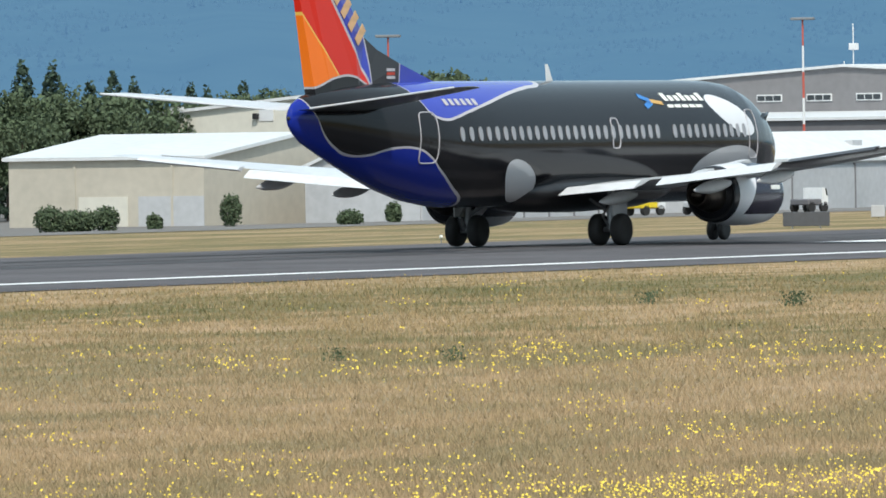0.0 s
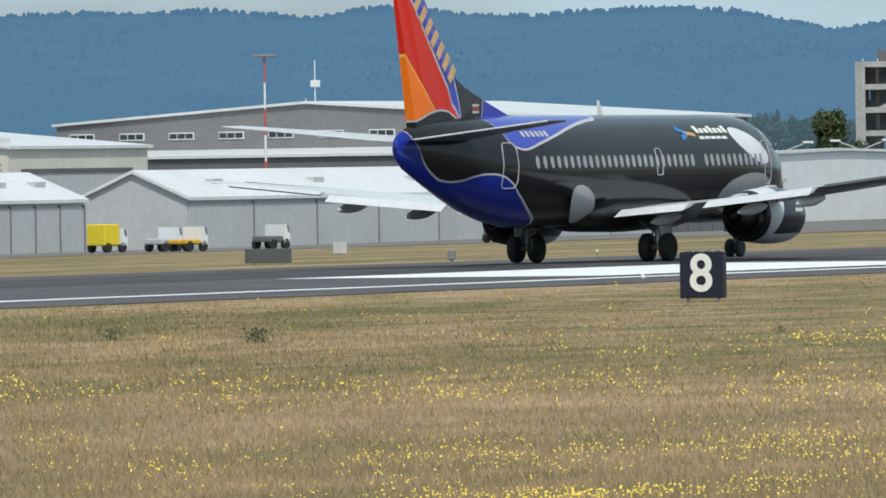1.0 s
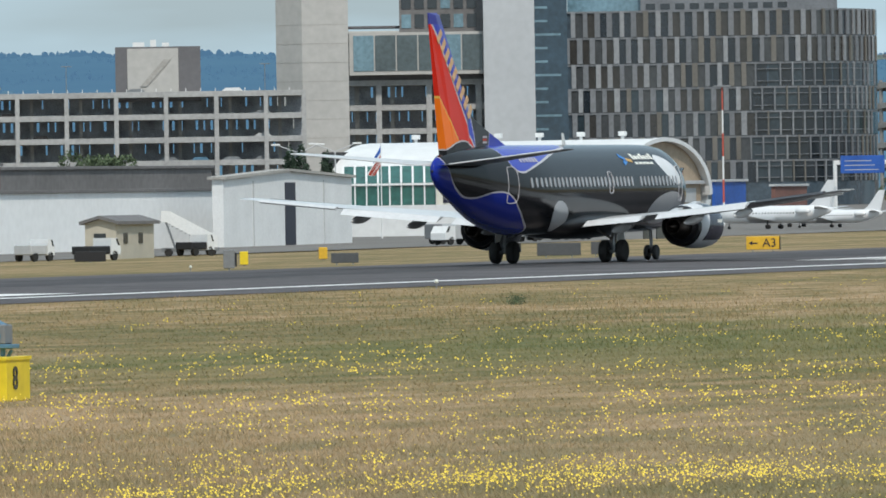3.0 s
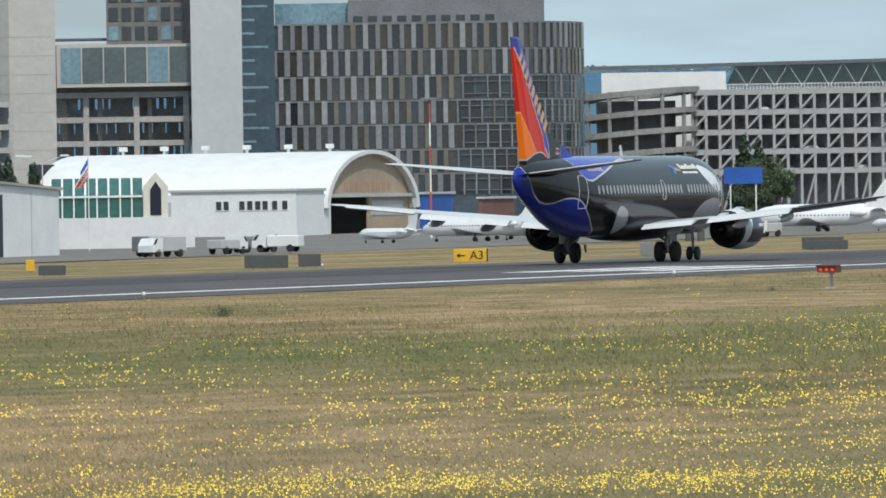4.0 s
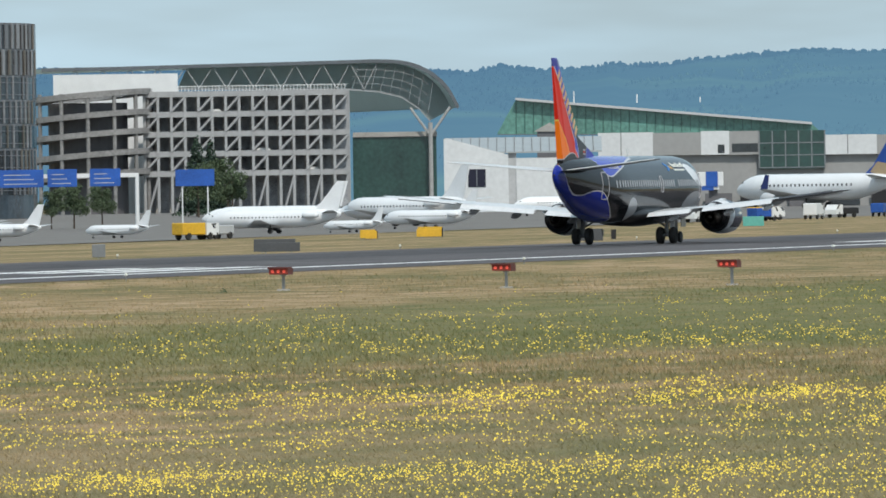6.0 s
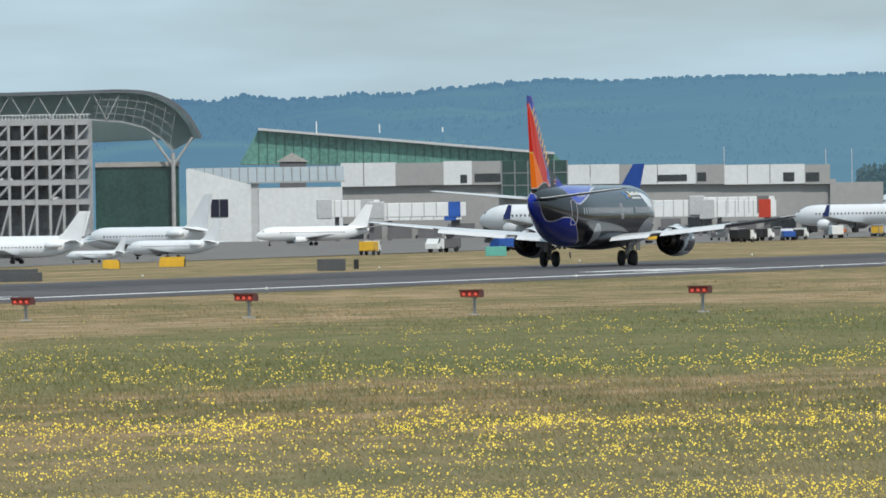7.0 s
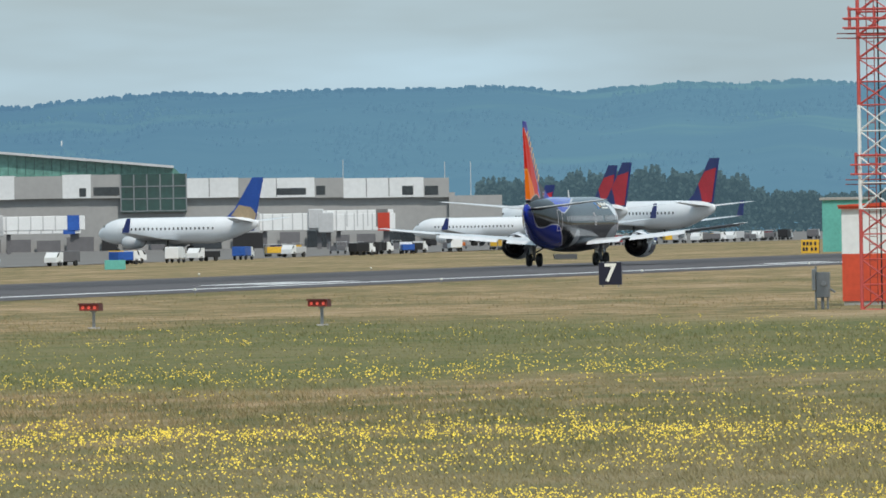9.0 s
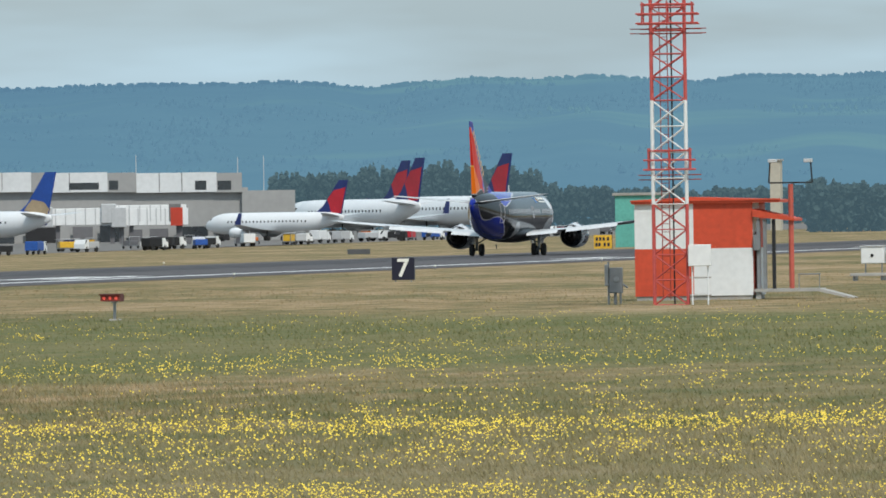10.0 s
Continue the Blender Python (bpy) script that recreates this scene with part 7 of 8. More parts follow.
def field_marker(x, y, tone, w, h):
    z = ground_z(x, y)
    m = thing("field_marker", pose(x, y, z, 0, 0, 20), "small marker box in the far grass", "marker", "field markers")
    part("box", cube(-w / 2, w / 2, -0.2, 0.2, 0.1, h, 0.03), M[tone], m)
    part("stake", rod(bmesh.new(), (0, 0, -0.05), (0, 0, 0.15), 0.04), M["steel"], m)


for args in [(-200.0, 496.6, 'grey_box', 0.6, 1.1), (-300.0, 716.1, 'dark', 2.4, 0.9), (-215.0, 534.1, 'dark', 0.7, 0.9), (-225.0, 561.1, 'yellow', 0.5, 0.9), (-250.0, 638.0, 'taxi_yellow', 0.6, 0.9), (-210.0, 651.5, 'grey_box', 0.9, 1.0), (-182.0, 372.1, 'grey_box', 0.3, 0.5), (-215.0, 807.1, 'dark', 0.4, 0.9), (-280.0, 1113.5, 'teal', 2.4, 1.2), (-262.0, 520.9, 'shed_grey', 0.8, 0.8)]:
    field_marker(*args)
flat_hall("teal_hut", "teal painted equipment hut across the runway", -220.20, -215.00, 1241.09, 1247.37, -0.90, 5.56, "teal", "concrete", category="hut")
flat_hall("block_hut", "brown concrete tower stub behind the hut", -332.14, -330.00, 2057.14, 2060.12, -0.78, 13.71, "beige", "concrete", category="hut")


# ---- hills, woods and trees ----
def hill_material():
    """Far wooded slopes with paler clearings; blue distance haze is painted on as emission, stronger towards the far
    end of the range.
    """
    m = mat("wooded_hill_painted_haze", (0.036, 0.068, 0.066), 0.95, vary=0.1, scale=0.004, dark=(0.026, 0.054, 0.056), island=0.05)
    t = m.node_tree
    b = t.nodes["Principled BSDF"]
    b.inputs["Specular IOR Level"].default_value = 0.0
    co = t.nodes.new("ShaderNodeTexCoord")
    no = t.nodes.new("ShaderNodeTexNoise")
    no.inputs["Scale"].default_value, no.inputs["Detail"].default_value = 0.0042, 4
    t.links.new(co.outputs["Object"], no.inputs["Vector"])
    ramp = t.nodes.new("ShaderNodeMapRange")
    ramp.inputs["From Min"].default_value, ramp.inputs["From Max"].default_value = 0.54, 0.68
    t.links.new(no.outputs["Fac"], ramp.inputs["Value"])
    clear = t.nodes.new("ShaderNodeMix")
    clear.data_type = "RGBA"
    clear.inputs[7].default_value = (0.062, 0.112, 0.07, 1)
    t.links.new(b.inputs["Base Color"].links[0].from_socket, clear.inputs[6])
    t.links.new(clear.outputs[2], b.inputs["Base Color"])
    sep = t.nodes.new("ShaderNodeSeparateXYZ")
    t.links.new(co.outputs["Object"], sep.inputs[0])
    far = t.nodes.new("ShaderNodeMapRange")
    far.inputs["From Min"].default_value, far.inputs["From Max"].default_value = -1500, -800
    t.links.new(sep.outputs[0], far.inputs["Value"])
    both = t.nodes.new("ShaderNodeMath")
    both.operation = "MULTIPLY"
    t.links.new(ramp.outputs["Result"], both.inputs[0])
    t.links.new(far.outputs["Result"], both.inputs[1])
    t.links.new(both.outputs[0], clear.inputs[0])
    # emission colours that paint the haze onto slopes and treetops
    haze_glow = t.nodes.new("ShaderNodeMix")
    haze_glow.data_type = "RGBA"
    haze_glow.inputs[6].default_value, haze_glow.inputs[7].default_value = (0.052, 0.116, 0.225, 1), (0.082, 0.168, 0.258, 1)
    t.links.new(far.outputs["Result"], haze_glow.inputs[0])
    t.links.new(haze_glow.outputs[2], b.inputs["Emission Color"])
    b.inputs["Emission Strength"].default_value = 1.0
    return m


M["hill"] = hill_material()
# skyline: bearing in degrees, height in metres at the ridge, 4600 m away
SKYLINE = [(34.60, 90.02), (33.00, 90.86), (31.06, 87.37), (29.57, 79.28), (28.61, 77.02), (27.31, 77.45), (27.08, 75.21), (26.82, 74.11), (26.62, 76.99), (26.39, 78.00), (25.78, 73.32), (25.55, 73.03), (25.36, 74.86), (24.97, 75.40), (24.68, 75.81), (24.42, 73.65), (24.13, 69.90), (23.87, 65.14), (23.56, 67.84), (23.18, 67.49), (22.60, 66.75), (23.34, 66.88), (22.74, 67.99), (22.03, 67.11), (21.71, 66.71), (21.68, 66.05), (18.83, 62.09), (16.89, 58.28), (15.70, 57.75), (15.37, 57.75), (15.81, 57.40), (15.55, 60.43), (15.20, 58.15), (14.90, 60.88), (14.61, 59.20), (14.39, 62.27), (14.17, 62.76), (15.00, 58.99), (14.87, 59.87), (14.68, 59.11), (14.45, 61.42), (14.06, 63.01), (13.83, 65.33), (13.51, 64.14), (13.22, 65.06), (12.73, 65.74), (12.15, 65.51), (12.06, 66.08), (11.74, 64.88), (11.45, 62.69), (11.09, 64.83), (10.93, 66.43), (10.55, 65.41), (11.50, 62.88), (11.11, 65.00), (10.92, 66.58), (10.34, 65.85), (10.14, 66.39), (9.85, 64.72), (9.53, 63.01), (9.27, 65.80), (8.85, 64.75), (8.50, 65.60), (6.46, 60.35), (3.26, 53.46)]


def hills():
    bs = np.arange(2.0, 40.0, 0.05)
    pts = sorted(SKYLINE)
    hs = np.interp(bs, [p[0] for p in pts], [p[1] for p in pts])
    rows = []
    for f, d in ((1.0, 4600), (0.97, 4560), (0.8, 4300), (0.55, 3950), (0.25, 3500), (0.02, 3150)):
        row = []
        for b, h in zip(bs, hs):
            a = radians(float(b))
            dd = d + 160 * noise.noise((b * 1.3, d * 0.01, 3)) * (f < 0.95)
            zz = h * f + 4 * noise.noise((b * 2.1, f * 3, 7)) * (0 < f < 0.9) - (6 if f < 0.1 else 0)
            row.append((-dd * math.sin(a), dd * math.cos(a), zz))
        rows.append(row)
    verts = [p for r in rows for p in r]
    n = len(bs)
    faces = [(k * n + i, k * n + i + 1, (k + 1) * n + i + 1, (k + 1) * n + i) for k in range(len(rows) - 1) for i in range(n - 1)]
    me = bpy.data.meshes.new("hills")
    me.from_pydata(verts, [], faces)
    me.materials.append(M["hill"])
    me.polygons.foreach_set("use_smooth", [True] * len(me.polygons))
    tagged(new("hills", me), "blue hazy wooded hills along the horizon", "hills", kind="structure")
    # tree crowns all over the slopes
    r = random.Random(9)
    verts, faces = [], []
    slope = ((1.0, 4600), (0.97, 4560), (0.8, 4300), (0.55, 3950), (0.25, 3500))
    for i in range(15000):
        b = r.uniform(7, 33)
        f = r.random() ** 0.8 * 0.75 + 0.25
        h = float(np.interp(b, bs, hs))
        d = float(np.interp(f, [s[0] for s in slope[::-1]], [s[1] for s in slope[::-1]]))
        if noise.noise((b * 1.9, f * 5.0, 2.0)) < -0.28:
            continue
        a = radians(b)
        d += 160 * noise.noise((b * 1.3, d * 0.01, 3)) * (f < 0.95) - 14
        x, y, z, t, w = -d * math.sin(a), d * math.cos(a), h * f, r.uniform(0.4, 1.2), r.uniform(0.6, 1.5)
        k = len(verts)
        c, s = math.cos(a), math.sin(a)
        for du, dd, dz in ((-w, 0, -1), (0, -w, -1), (w, 0, -1), (r.uniform(-0.3, 0.3), 0, t)):
            verts.append((x + du * c - dd * s, y + du * s + dd * c, z + dz))
        faces += [(k, k + 1, k + 3), (k + 1, k + 2, k + 3)]
    me = bpy.data.meshes.new("slope_trees")
    me.from_pydata(verts, [], faces)
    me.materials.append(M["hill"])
    tagged(new("slope_trees", me), "hazy blue-green woods covering the hillsides", "trees", kind="stuff")
    # treetops along the skyline
    r = random.Random(5)
    verts, faces = [], []
    for i in range(2600):
        b = r.uniform(8, 33)
        h = float(np.interp(b, bs, hs))
        clump = noise.noise((b * 3.1, 1.7, 0)) + 0.4
        if r.random() > 0.35 + clump:
            continue
        d = 4590 + r.uniform(-25, 5)
        a = radians(b)
        x, y = -d * math.sin(a), d * math.cos(a)
        t, w = r.uniform(0.3, 1.6) * (0.7 + 0.9 * max(0, clump)) * (0.55 if b < 14 else 1.0), r.uniform(0.7, 1.8)
        k = len(verts)
        c, s = math.cos(a), math.sin(a)
        for du, dz in ((-w, -2), (-w * 0.7, t * 0.5), (-w * 0.15, t), (w * 0.2, t * 0.95), (w * 0.8, t * 0.45), (w, -2)):
            verts.append((x + du * c, y + du * s, h + dz))
        for du, dz in ((-w, -2), (w, -2)):
            verts.append((x + du * c - 3 * s, y + du * s + 3 * c, h + dz))
        faces += [tuple(range(k, k + 6)), (k, k + 1, k + 6), (k + 5, k + 4, k + 7)]
    me = bpy.data.meshes.new("skyline_trees")
    me.from_pydata(verts, [], faces)
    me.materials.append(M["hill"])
    tagged(new("skyline_trees", me), "hazy treetops along the ridge of the hills", "trees", kind="stuff")


hills()
M["leaf"] = mat("dark_green_leaves", (0.085, 0.122, 0.06), 0.8, vary=0.25, scale=0.6, island=0.18)
M["conifer"] = mat("dark_conifer_needles", (0.04, 0.072, 0.045), 0.85, vary=0.25, scale=0.6, island=0.18)
M["poplar"] = mat("yellow_green_leaves", (0.075, 0.098, 0.036), 0.8, vary=0.2, island=0.12)
M["far_leaf"] = mat("far_leaves_painted_haze", (0.017, 0.035, 0.031), 0.9, vary=0.1, scale=0.05, island=0.04)
# bluish emission: the leaves glow to paint in distance haze
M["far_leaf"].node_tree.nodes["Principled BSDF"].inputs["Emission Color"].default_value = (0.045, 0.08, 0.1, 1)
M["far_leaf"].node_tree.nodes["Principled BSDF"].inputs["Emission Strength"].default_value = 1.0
M["bark"] = mat("brown_bark", (0.1, 0.075, 0.055), 0.9, vary=0.2, scale=2)


def leaf_cloud(points, size, seed):
    """Many small bent leaves at the given places, as one mesh."""
    r = np.random.RandomState(seed)
    verts, faces = [], []
    for p in points:
        a = Vector(r.normal(size=3)).normalized()
        b = a.cross(Vector(r.normal(size=3))).normalized()
        s = size * r.uniform(0.5, 1.3)
        k = len(verts)
        q = Vector(p)
        verts += [q - a * s, q + b * s * 0.6 + Vector((0, 0, s * 0.2)), q + a * s, q - b * s * 0.6]
        faces += [(k, k + 1, k + 2), (k, k + 2, k + 3)]
    me = bpy.data.meshes.new("crown")
    me.from_pydata([tuple(v) for v in verts], [], faces)
    return me


def tree(kind, seed, h):
    r = random.Random(seed)
    t = thing("tree", pose(0, 0, 0), {"conifer": "tall dark conifer with drooping uneven branches", "broad": "broad leafy green tree", "poplar": "narrow upright yellow-green tree"}[kind], "tree", "trees behind the hangars")
    bm = rod(bmesh.new(), (0, 0, -0.5), (r.uniform(-0.2, 0.2), 0, h * 0.75), h * 0.022, h * 0.006, n=7)
    for k in range(6):
        a, z = r.uniform(0, 6.28), h * r.uniform(0.25, 0.65)
        rod(bm, (0, 0, z), (math.cos(a) * h * 0.14, math.sin(a) * h * 0.14, z + h * 0.1), h * 0.007, h * 0.003, n=5)
    part("trunk", bm, M["bark"], t, "brown trunk with limbs")
    pts = []
    n = 3600
    if kind == "conifer":
        for _ in range(n):
            z = 1 - math.sqrt(r.random())
            lob = 0.85 + 0.2 * math.sin(z * 30 + seed)
            a = r.uniform(0, 6.28)
            rad = h * 0.3 * (1 - z) * lob * math.sqrt(r.random()) * (1 + 0.3 * math.sin(3 * a + seed)) + 0.15
            pts.append((rad * math.cos(a), rad * math.sin(a), h * (0.1 + 0.9 * z) - rad * 0.25))
    else:
        wide = 0.3 if kind == "broad" else 0.12
        lumps = [(Vector((r.gauss(0, wide * h * 0.45), r.gauss(0, wide * h * 0.45), h * r.uniform(0.35, 0.88))), h * r.uniform(0.09, 0.17) * (1 if kind == "broad" else 0.6)) for _ in range(15)]
        for _ in range(n):
            c, rad = r.choice(lumps)
            d = Vector((r.gauss(0, 1), r.gauss(0, 1), r.gauss(0, 1))).normalized() * rad * r.uniform(0.55, 1.05)
            pts.append(tuple(c + d))
    me = leaf_cloud(pts, h * 0.022, seed)
    me.materials.append(M[{"conifer": "conifer", "broad": "leaf", "poplar": "poplar"}[kind]])
    crown = new("crown", me)
    crown.parent = t
    tagged(crown, "uneven leafy crown")
    return t


KINDS = [("conifer", 1), ("conifer", 2), ("broad", 3), ("broad", 4), ("poplar", 5), ("conifer", 6), ("broad", 7)]
MASTERS = {}


def plant(kind, x, y, top, variant):
    """A tree of one of the built kinds, reaching a given height."""
    z = ground_z(x, y)
    h = top - z
    key = [k for k in KINDS if k[0] == kind][variant % len([k for k in KINDS if k[0] == kind])]
    if key not in MASTERS:
        MASTERS[key] = t = tree(key[0], key[1], 10.0)
        t.matrix_basis = pose(x, y, z, 0, 0, 40 * variant)
    else:
        t = copy_thing(MASTERS[key], pose(x, y, z, 0, 0, 73 * variant))
    t.scale = (h / 10, h / 10, h / 10)
    return t


plant('conifer', -470.0, 764.2, 11.37, 0)
plant('conifer', -470.0, 769.4, 11.27, 1)
plant('conifer', -470.0, 775.9, 9.53, 2)
plant('conifer', -475.0, 788.4, 10.42, 3)
plant('conifer', -475.0, 792.0, 9.84, 4)
plant('broad', -460.0, 745.4, 8.19, 5)
plant('broad', -455.0, 741.8, 8.37, 6)
plant('broad', -458.0, 751.9, 8.88, 7)
plant('broad', -455.0, 750.3, 8.10, 8)
plant('broad', -462.0, 767.2, 8.15, 9)
plant('broad', -470.0, 787.0, 8.58, 10)
plant('broad', -470.0, 791.0, 8.20, 11)
plant('conifer', -480.0, 810.8, 9.41, 12)
plant('conifer', -480.0, 813.8, 9.08, 13)
plant('conifer', -480.0, 820.5, 9.60, 14)
plant('broad', -475.0, 808.8, 8.22, 15)
plant('conifer', -480.0, 824.2, 8.52, 16)
plant('broad', -480.0, 828.0, 8.24, 17)
plant('broad', -455.0, 732.5, 8.88, 18)
plant('conifer', -460.0, 737.8, 10.91, 19)
plant('broad', -480.0, 831.2, 9.04, 20)
plant('broad', -480.0, 857.4, 10.37, 21)
plant('broad', -480.0, 860.2, 10.20, 22)
plant('broad', -485.0, 861.6, 10.09, 23)
plant('broad', -485.0, 867.4, 10.36, 24)
plant('broad', -485.0, 849.8, 9.56, 25)
plant('broad', -395.0, 718.0, 6.69, 26)
plant('poplar', -480.0, 1083.8, 10.45, 27)
plant('poplar', -480.0, 1083.7, 10.39, 32)
plant('broad', -480.0, 1088.9, 8.51, 33)
plant('conifer', -470.0, 1188.4, 9.33, 34)
plant('conifer', -470.0, 1192.4, 9.62, 35)
plant('conifer', -470.0, 1201.1, 8.88, 36)
plant('broad', -455.0, 1083.2, 8.70, 37)
plant('broad', -455.0, 1091.8, 8.35, 38)
plant('broad', -452.0, 1081.2, 7.95, 39)
plant('conifer', -560.0, 1798.2, 14.41, 40)
plant('conifer', -560.0, 1807.1, 13.88, 41)
plant('broad', -555.0, 1801.6, 10.07, 42)
plant('broad', -460.0, 1415.4, 5.75, 43)
plant('broad', -460.0, 1429.1, 5.28, 44)
plant('broad', -540.0, 1734.8, 8.97, 45)
plant('broad', -540.0, 1755.7, 7.89, 46)
plant('broad', -460.0, 1404.6, 4.95, 47)
plant('broad', -452.0, 729.5, 6.91, 48)
plant('broad', -450.0, 731.7, 6.38, 49)
plant('broad', -450.0, 736.4, 6.60, 50)
plant('broad', -452.0, 748.2, 6.58, 51)
plant('broad', -455.0, 758.9, 6.82, 52)
plant('broad', -476.0, 804.2, 7.72, 53)
plant('broad', -478.0, 818.1, 7.86, 54)


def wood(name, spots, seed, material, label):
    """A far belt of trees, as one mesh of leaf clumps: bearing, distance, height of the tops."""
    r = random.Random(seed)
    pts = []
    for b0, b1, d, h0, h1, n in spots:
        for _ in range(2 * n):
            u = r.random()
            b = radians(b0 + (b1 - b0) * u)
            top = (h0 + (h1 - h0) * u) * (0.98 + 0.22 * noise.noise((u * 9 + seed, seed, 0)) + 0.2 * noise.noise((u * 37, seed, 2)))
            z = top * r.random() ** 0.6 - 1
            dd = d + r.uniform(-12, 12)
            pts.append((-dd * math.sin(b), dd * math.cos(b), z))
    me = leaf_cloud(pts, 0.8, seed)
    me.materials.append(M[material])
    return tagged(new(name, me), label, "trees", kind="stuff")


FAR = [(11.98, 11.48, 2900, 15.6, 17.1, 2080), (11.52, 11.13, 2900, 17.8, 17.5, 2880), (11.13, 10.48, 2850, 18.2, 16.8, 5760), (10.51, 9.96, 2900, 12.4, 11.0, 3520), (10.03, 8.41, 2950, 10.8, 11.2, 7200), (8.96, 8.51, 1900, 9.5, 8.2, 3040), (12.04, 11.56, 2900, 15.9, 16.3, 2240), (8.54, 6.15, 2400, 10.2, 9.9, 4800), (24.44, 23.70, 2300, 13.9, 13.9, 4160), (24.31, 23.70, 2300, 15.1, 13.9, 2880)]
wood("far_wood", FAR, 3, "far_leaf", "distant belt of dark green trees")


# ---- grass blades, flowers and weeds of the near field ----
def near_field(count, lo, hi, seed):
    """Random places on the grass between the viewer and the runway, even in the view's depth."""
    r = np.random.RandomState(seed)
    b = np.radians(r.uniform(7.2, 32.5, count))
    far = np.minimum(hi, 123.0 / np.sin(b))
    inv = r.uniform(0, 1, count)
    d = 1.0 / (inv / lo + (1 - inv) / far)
    return -d * np.sin(b), d * np.cos(b), d, np.degrees(b), r


def add_mesh(name, verts, faces_n, corners, material):
    me = bpy.data.meshes.new(name)
    nv = len(verts)
    me.vertices.add(nv)
    me.vertices.foreach_set("co", verts.astype(np.float32).ravel())
    nf = nv // corners
    me.loops.add(nv)
    me.loops.foreach_set("vertex_index", np.arange(nv, dtype=np.int32))
    me.polygons.add(nf)
    me.polygons.foreach_set("loop_start", np.arange(0, nv, corners, dtype=np.int32))
    me.polygons.foreach_set("loop_total", np.full(nf, corners, dtype=np.int32))
    me.update()
    me.validate()
    me.materials.append(material)
    return new(name, me)


def grass():
    x, y, d, b, r = near_field(520000, 78, 640, 2)
    n = len(x)
    h = r.uniform(0.03, 0.1, n) * (1 + 0.4 * np.sin(x * 0.11 + y * 0.07))
    w = r.uniform(0.006, 0.015, n) * np.clip(d / 130, 1, 1.7)
    # most blades turn a flat side to the sun and bend away from it
    a = math.atan2(SUN.x, -SUN.y) + r.normal(0, 0.55, n)
    lx, ly = r.normal(-0.04, 0.05, n), r.normal(0.06, 0.05, n)
    c, s = np.cos(a) * w, np.sin(a) * w
    v = np.empty((n, 3, 3))
    v[:, 0] = np.stack([x - c, y - s, np.full(n, -0.01)], 1)
    v[:, 1] = np.stack([x + c, y + s, np.full(n, -0.01)], 1)
    v[:, 2] = np.stack([x + lx, y + ly, h], 1)
    ob = add_mesh("grass_blades", v.reshape(-1, 3), n, 3, M["blade"])
    tagged(ob, "dry and green grass blades of the field", "grass", kind="stuff")


def flowers():
    x, y, d, b, r = near_field(300000, 78, 350, 8)
    patch = np.array([noise.noise((float(p) * 0.05, float(q) * 0.11, 0.3)) + 0.6 * noise.noise((float(p) * 0.22, float(q) * 0.35, 4.0)) for p, q in zip(x, y)])
    # the drifts follow the mown strips beside the runway
    def ramp(v, lo, hi):
        return np.clip((v - lo) / (hi - lo), 0, 1)
    wave = 1.1 * np.sin(y * 0.061 + 1.0) + 0.8 * np.sin(y * 0.17 + x * 0.3)
    px = x + wave
    strip = ramp(px, -83, -76) * ramp(px - 0.6 * np.clip(y - 200, 0, None), -49, -57) * ramp(y, 120, 170) * ramp(y, 345, 320)
    off = y - np.interp(x, (-45, -43.4, -42.6, -40, -35.2, -27.4, -20), (88, 97, 106, 111, 116, 121, 125)) + 1.2 * wave
    drift = np.exp(-(off / np.where(off > 0, 2.5, 7.0)) ** 2) * ramp(x, -46.5, -43.5) * ramp(x, -20, -25)
    back = (y - 160 - wave - 0.12 * (x + 35))
    cross = np.exp(-(back / np.where(back > 0, 1.8, 6.5)) ** 2) * ramp(px, -58, -40)
    near = ramp(px, -47, -42) * ramp(y, 176, 166)
    fine = np.array([noise.noise((float(p) * 0.8, float(q) * 0.5, 9.0)) for p, q in zip(x, y)])
    dens = 0.018 + 0.17 * strip + 0.08 * ramp(px, -56, -50) + 0.075 * near
    dens = dens * np.clip(0.75 + 1.6 * patch + 0.7 * fine, 0.06, 1.7) + (1.1 - 0.5 * ramp(x, -42, -37)) * drift * np.clip(0.6 + 1.3 * fine + 0.5 * patch, 0.1, 1.4) + 1.1 * cross * np.clip(0.85 + 0.7 * fine, 0.2, 1.2)
    keep = r.uniform(0, 1, len(x)) < dens
    x, y, d = x[keep], y[keep], d[keep]
    # many heads grow together on one plant
    lone = r.uniform(0, 1, len(x))
    heads = np.where(lone < 0.3, 1, 0) + np.where(lone > 0.82, r.randint(3, 9, len(x)), 0)
    x, y, d = (np.repeat(q, heads) for q in (x, y, d))
    n = len(x)
    x, y = x + r.normal(0, 0.16, n), y + r.normal(0, 0.3, n)
    z = r.uniform(0.04, 0.17, n)
    s = r.uniform(0.008, 0.0195, n) * np.clip(d / 140, 0.85, 1.25)
    v = np.empty((n, 4, 3))
    tilt = r.uniform(-0.6, 0.6, n)
    b = np.arctan2(-x, y)
    rx, ry = np.cos(b), np.sin(b)
    v[:, 0] = np.stack([x - rx * s, y - ry * s, z], 1)
    v[:, 1] = np.stack([x - 0.3 * s * ry, y + 0.3 * s * rx, z - s * 0.8 + tilt * s * 0.2], 1)
    v[:, 2] = np.stack([x + rx * s, y + ry * s, z + tilt * s], 1)
    v[:, 3] = np.stack([x - s * ry, y + s * rx, z + s * 0.9], 1)
    ob = add_mesh("yellow_flowers", v.reshape(-1, 3), n, 4, M["flower"])
    tagged(ob, "small yellow wild flowers scattered in drifts", "flowers", kind="stuff")


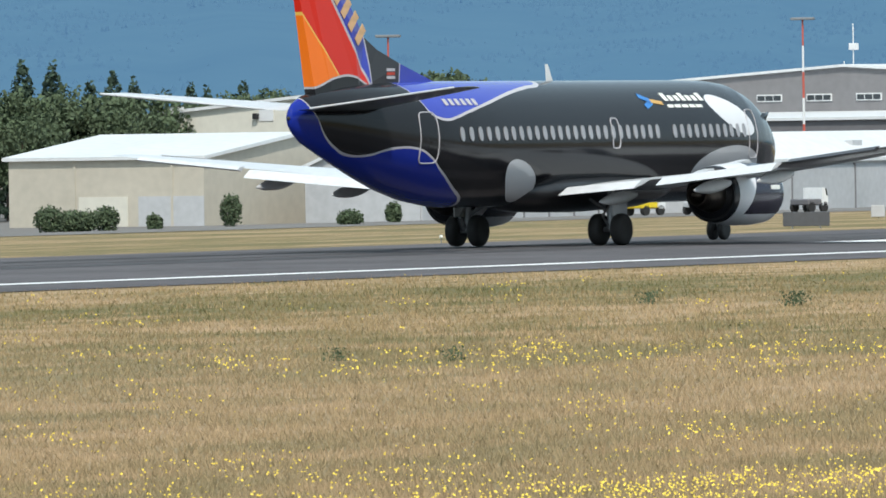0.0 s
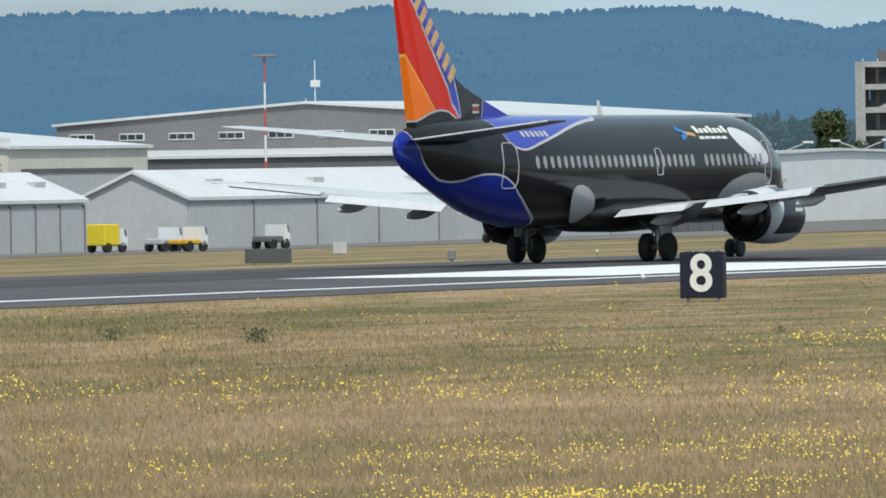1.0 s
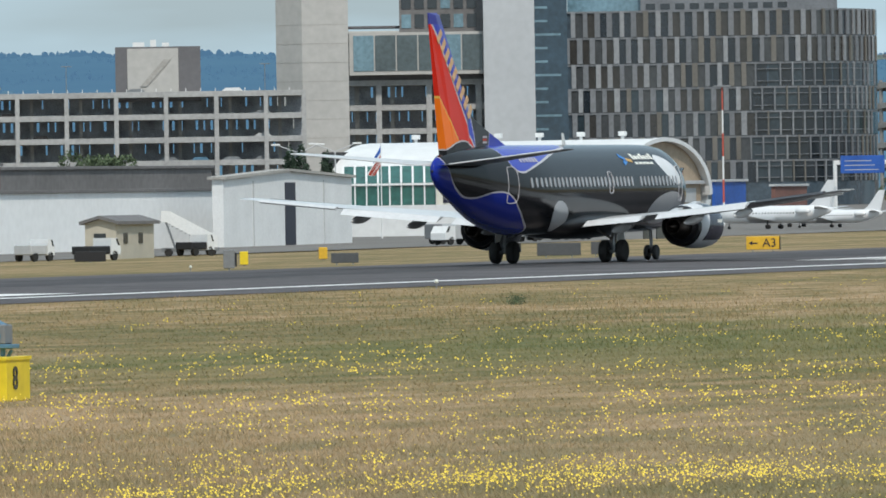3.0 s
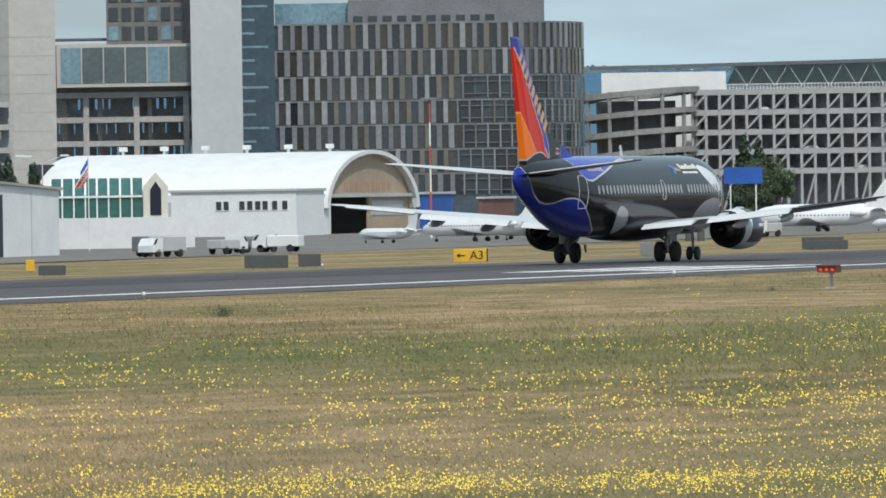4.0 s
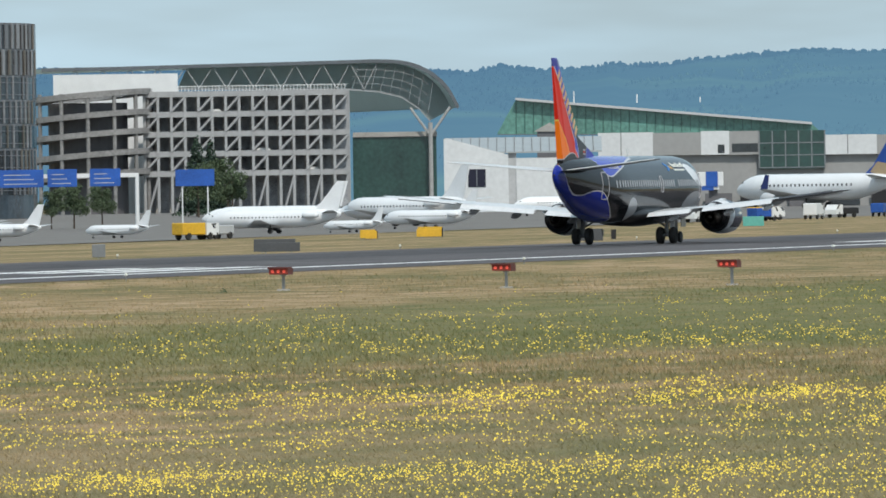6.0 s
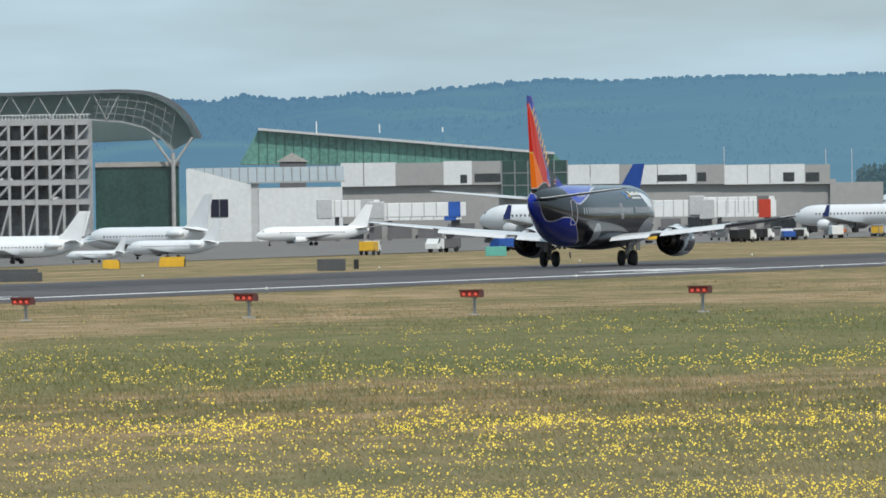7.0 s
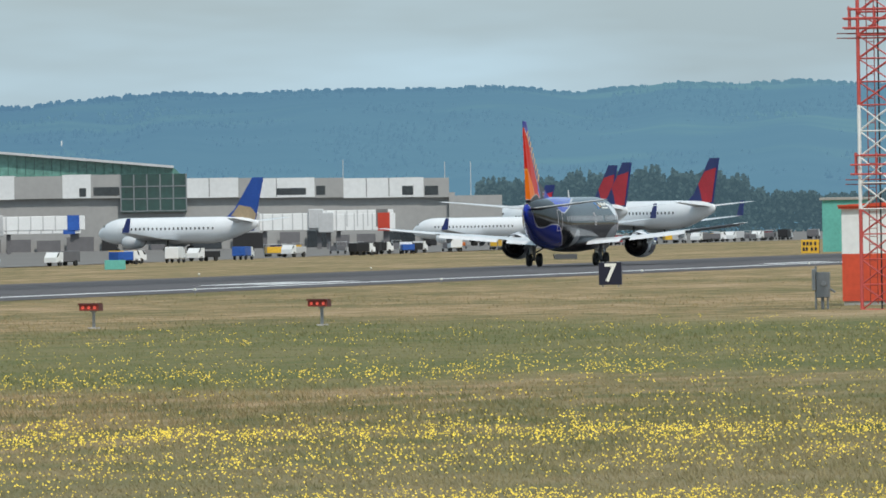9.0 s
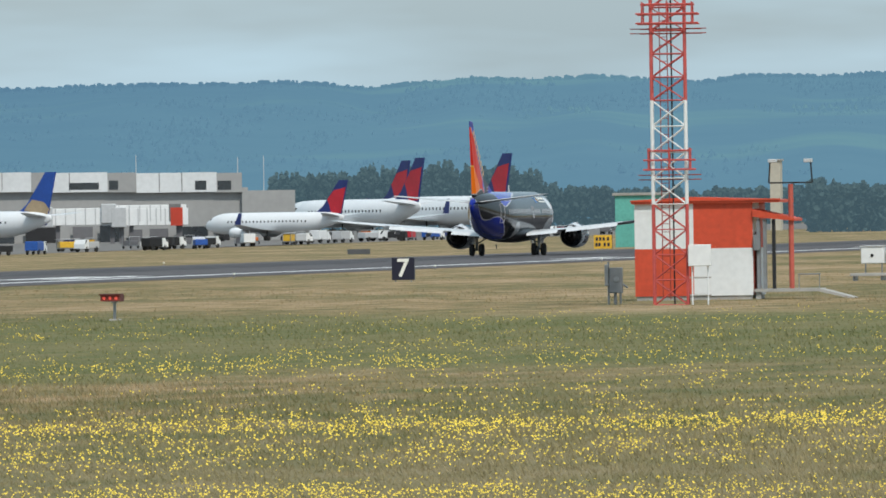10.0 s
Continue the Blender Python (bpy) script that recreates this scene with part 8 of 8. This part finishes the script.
def blade_material():
    m = M["grass"].copy()
    m.name = "grass_blade"
    t = m.node_tree
    b = t.nodes["Principled BSDF"]
    src = b.inputs["Base Color"].links[0].from_socket
    g = t.nodes.new("ShaderNodeNewGeometry")
    mr = t.nodes.new("ShaderNodeMapRange")
    mr.inputs["To Min"].default_value, mr.inputs["To Max"].default_value = 0.84, 1.52
    hs = t.nodes.new("ShaderNodeHueSaturation")
    t.links.new(g.outputs["Random Per Island"], mr.inputs["Value"])
    t.links.new(mr.outputs["Result"], hs.inputs["Value"])
    t.links.new(src, hs.inputs["Color"])
    t.links.new(hs.outputs["Color"], b.inputs["Base Color"])
    tr = t.nodes.new("ShaderNodeBsdfTranslucent")
    t.links.new(hs.outputs["Color"], tr.inputs["Color"])
    mix = t.nodes.new("ShaderNodeMixShader")
    mix.inputs[0].default_value = 0.4
    t.links.new(b.outputs[0], mix.inputs[1])
    t.links.new(tr.outputs[0], mix.inputs[2])
    t.links.new(mix.outputs[0], t.nodes["Material Output"].inputs["Surface"])
    return m


M["blade"] = blade_material()
M["flower"] = mat("yellow_petals", (0.87, 0.65, 0.075), 0.7, vary=0.12, island=0.28)
grass()
flowers()


def weed(x, y, h, seed):
    r = random.Random(seed)
    w = thing("weed", pose(x, y, 0), "leafy dark green weed clump in the grass", "weed", "weeds in the grass")
    pts = [(r.gauss(0, h * 0.45), r.gauss(0, h * 0.45), h * r.random() ** 1.3) for _ in range(160)]
    me = leaf_cloud(pts, h * 0.1, seed)
    me.materials.append(M["leaf"])
    leaves = new("leaves", me)
    leaves.parent = w
    stem = rod(rod(bmesh.new(), (0, 0, -0.02), (0.02, 0, h), h * 0.02, n=4), (0, 0, 0), (h * 0.3, 0, h * 0.8), h * 0.015, n=4)
    part("stem", stem, M["leaf"], w)


def bush(x, y, w, h, seed):
    r = random.Random(seed)
    z = ground_z(x, y)
    b = thing("bush", pose(x, y, z), "rounded dark green bush beside the hall", "bush", "bushes by the halls")
    pts = []
    for _ in range(1500):
        d = Vector((r.gauss(0, 1), r.gauss(0, 1), r.gauss(0, 1))).normalized() * r.uniform(0.6, 1.0)
        pts.append((d.x * w / 2, d.y * w / 2, max(0.0, h * 0.5 + d.z * h * 0.5 + 0.15 * r.gauss(0, 1))))
    me = leaf_cloud(pts, 0.13, seed)
    me.materials.append(M["leaf"])
    crown = new("crown", me)
    crown.parent = b
    part("stem", rod(bmesh.new(), (0, 0, -0.1), (0, 0, h * 0.5), 0.08, n=6), M["bark"], b)


bush(-372.0, 608.3, 2.4, 1.8, 0)
bush(-372.0, 611.1, 2.2, 1.4, 1)
bush(-372.0, 613.1, 2.0, 1.4, 2)
bush(-372.0, 616.1, 2.0, 1.7, 3)
bush(-380.0, 647.5, 1.7, 2.4, 4)
bush(-374.0, 626.3, 1.2, 0.9, 5)
bush(-372.0, 658.1, 1.3, 1.4, 6)
bush(-360.0, 630.5, 2.0, 0.9, 7)


weed(-92.3, 179.6, 0.31, 0)
weed(-97.7, 183.6, 0.25, 1)
weed(-78.1, 136.3, 0.22, 2)
weed(-92.1, 179.5, 0.31, 3)
weed(-97.0, 182.2, 0.25, 4)
weed(-75.7, 135.7, 0.25, 5)
weed(-83.5, 185.9, 0.15, 6)
weed(-101.7, 274.9, 0.28, 7)
weed(-102.0, 276.0, 0.28, 8)
weed(-102.5, 277.0, 0.25, 9)
weed(-101.6, 329.1, 0.19, 10)


# ---- what moves ----
ALONG = [(0.0, 281.53), (0.5, 303.46), (1.0, 325.97), (1.5, 349.03), (2.0, 372.65), (2.5, 396.81), (3.0, 421.49), (3.5, 446.68), (4.0, 472.38), (4.5, 498.57), (5.0, 525.24), (5.5, 552.38), (6.0, 579.97), (6.5, 608.00), (7.0, 636.47), (7.5, 665.35), (8.0, 694.64), (8.5, 724.33), (9.0, 754.40), (9.5, 784.85), (10.0, 815.65)]  # seconds, metres along the runway


def motions():
    """The airliner's take-off run, gathering speed along the centre line."""
    walk(JET, [(t, pose(-153.8, y, 0.02, 0.0, 0.0, 0.0)) for t, y in ALONG])


motions()
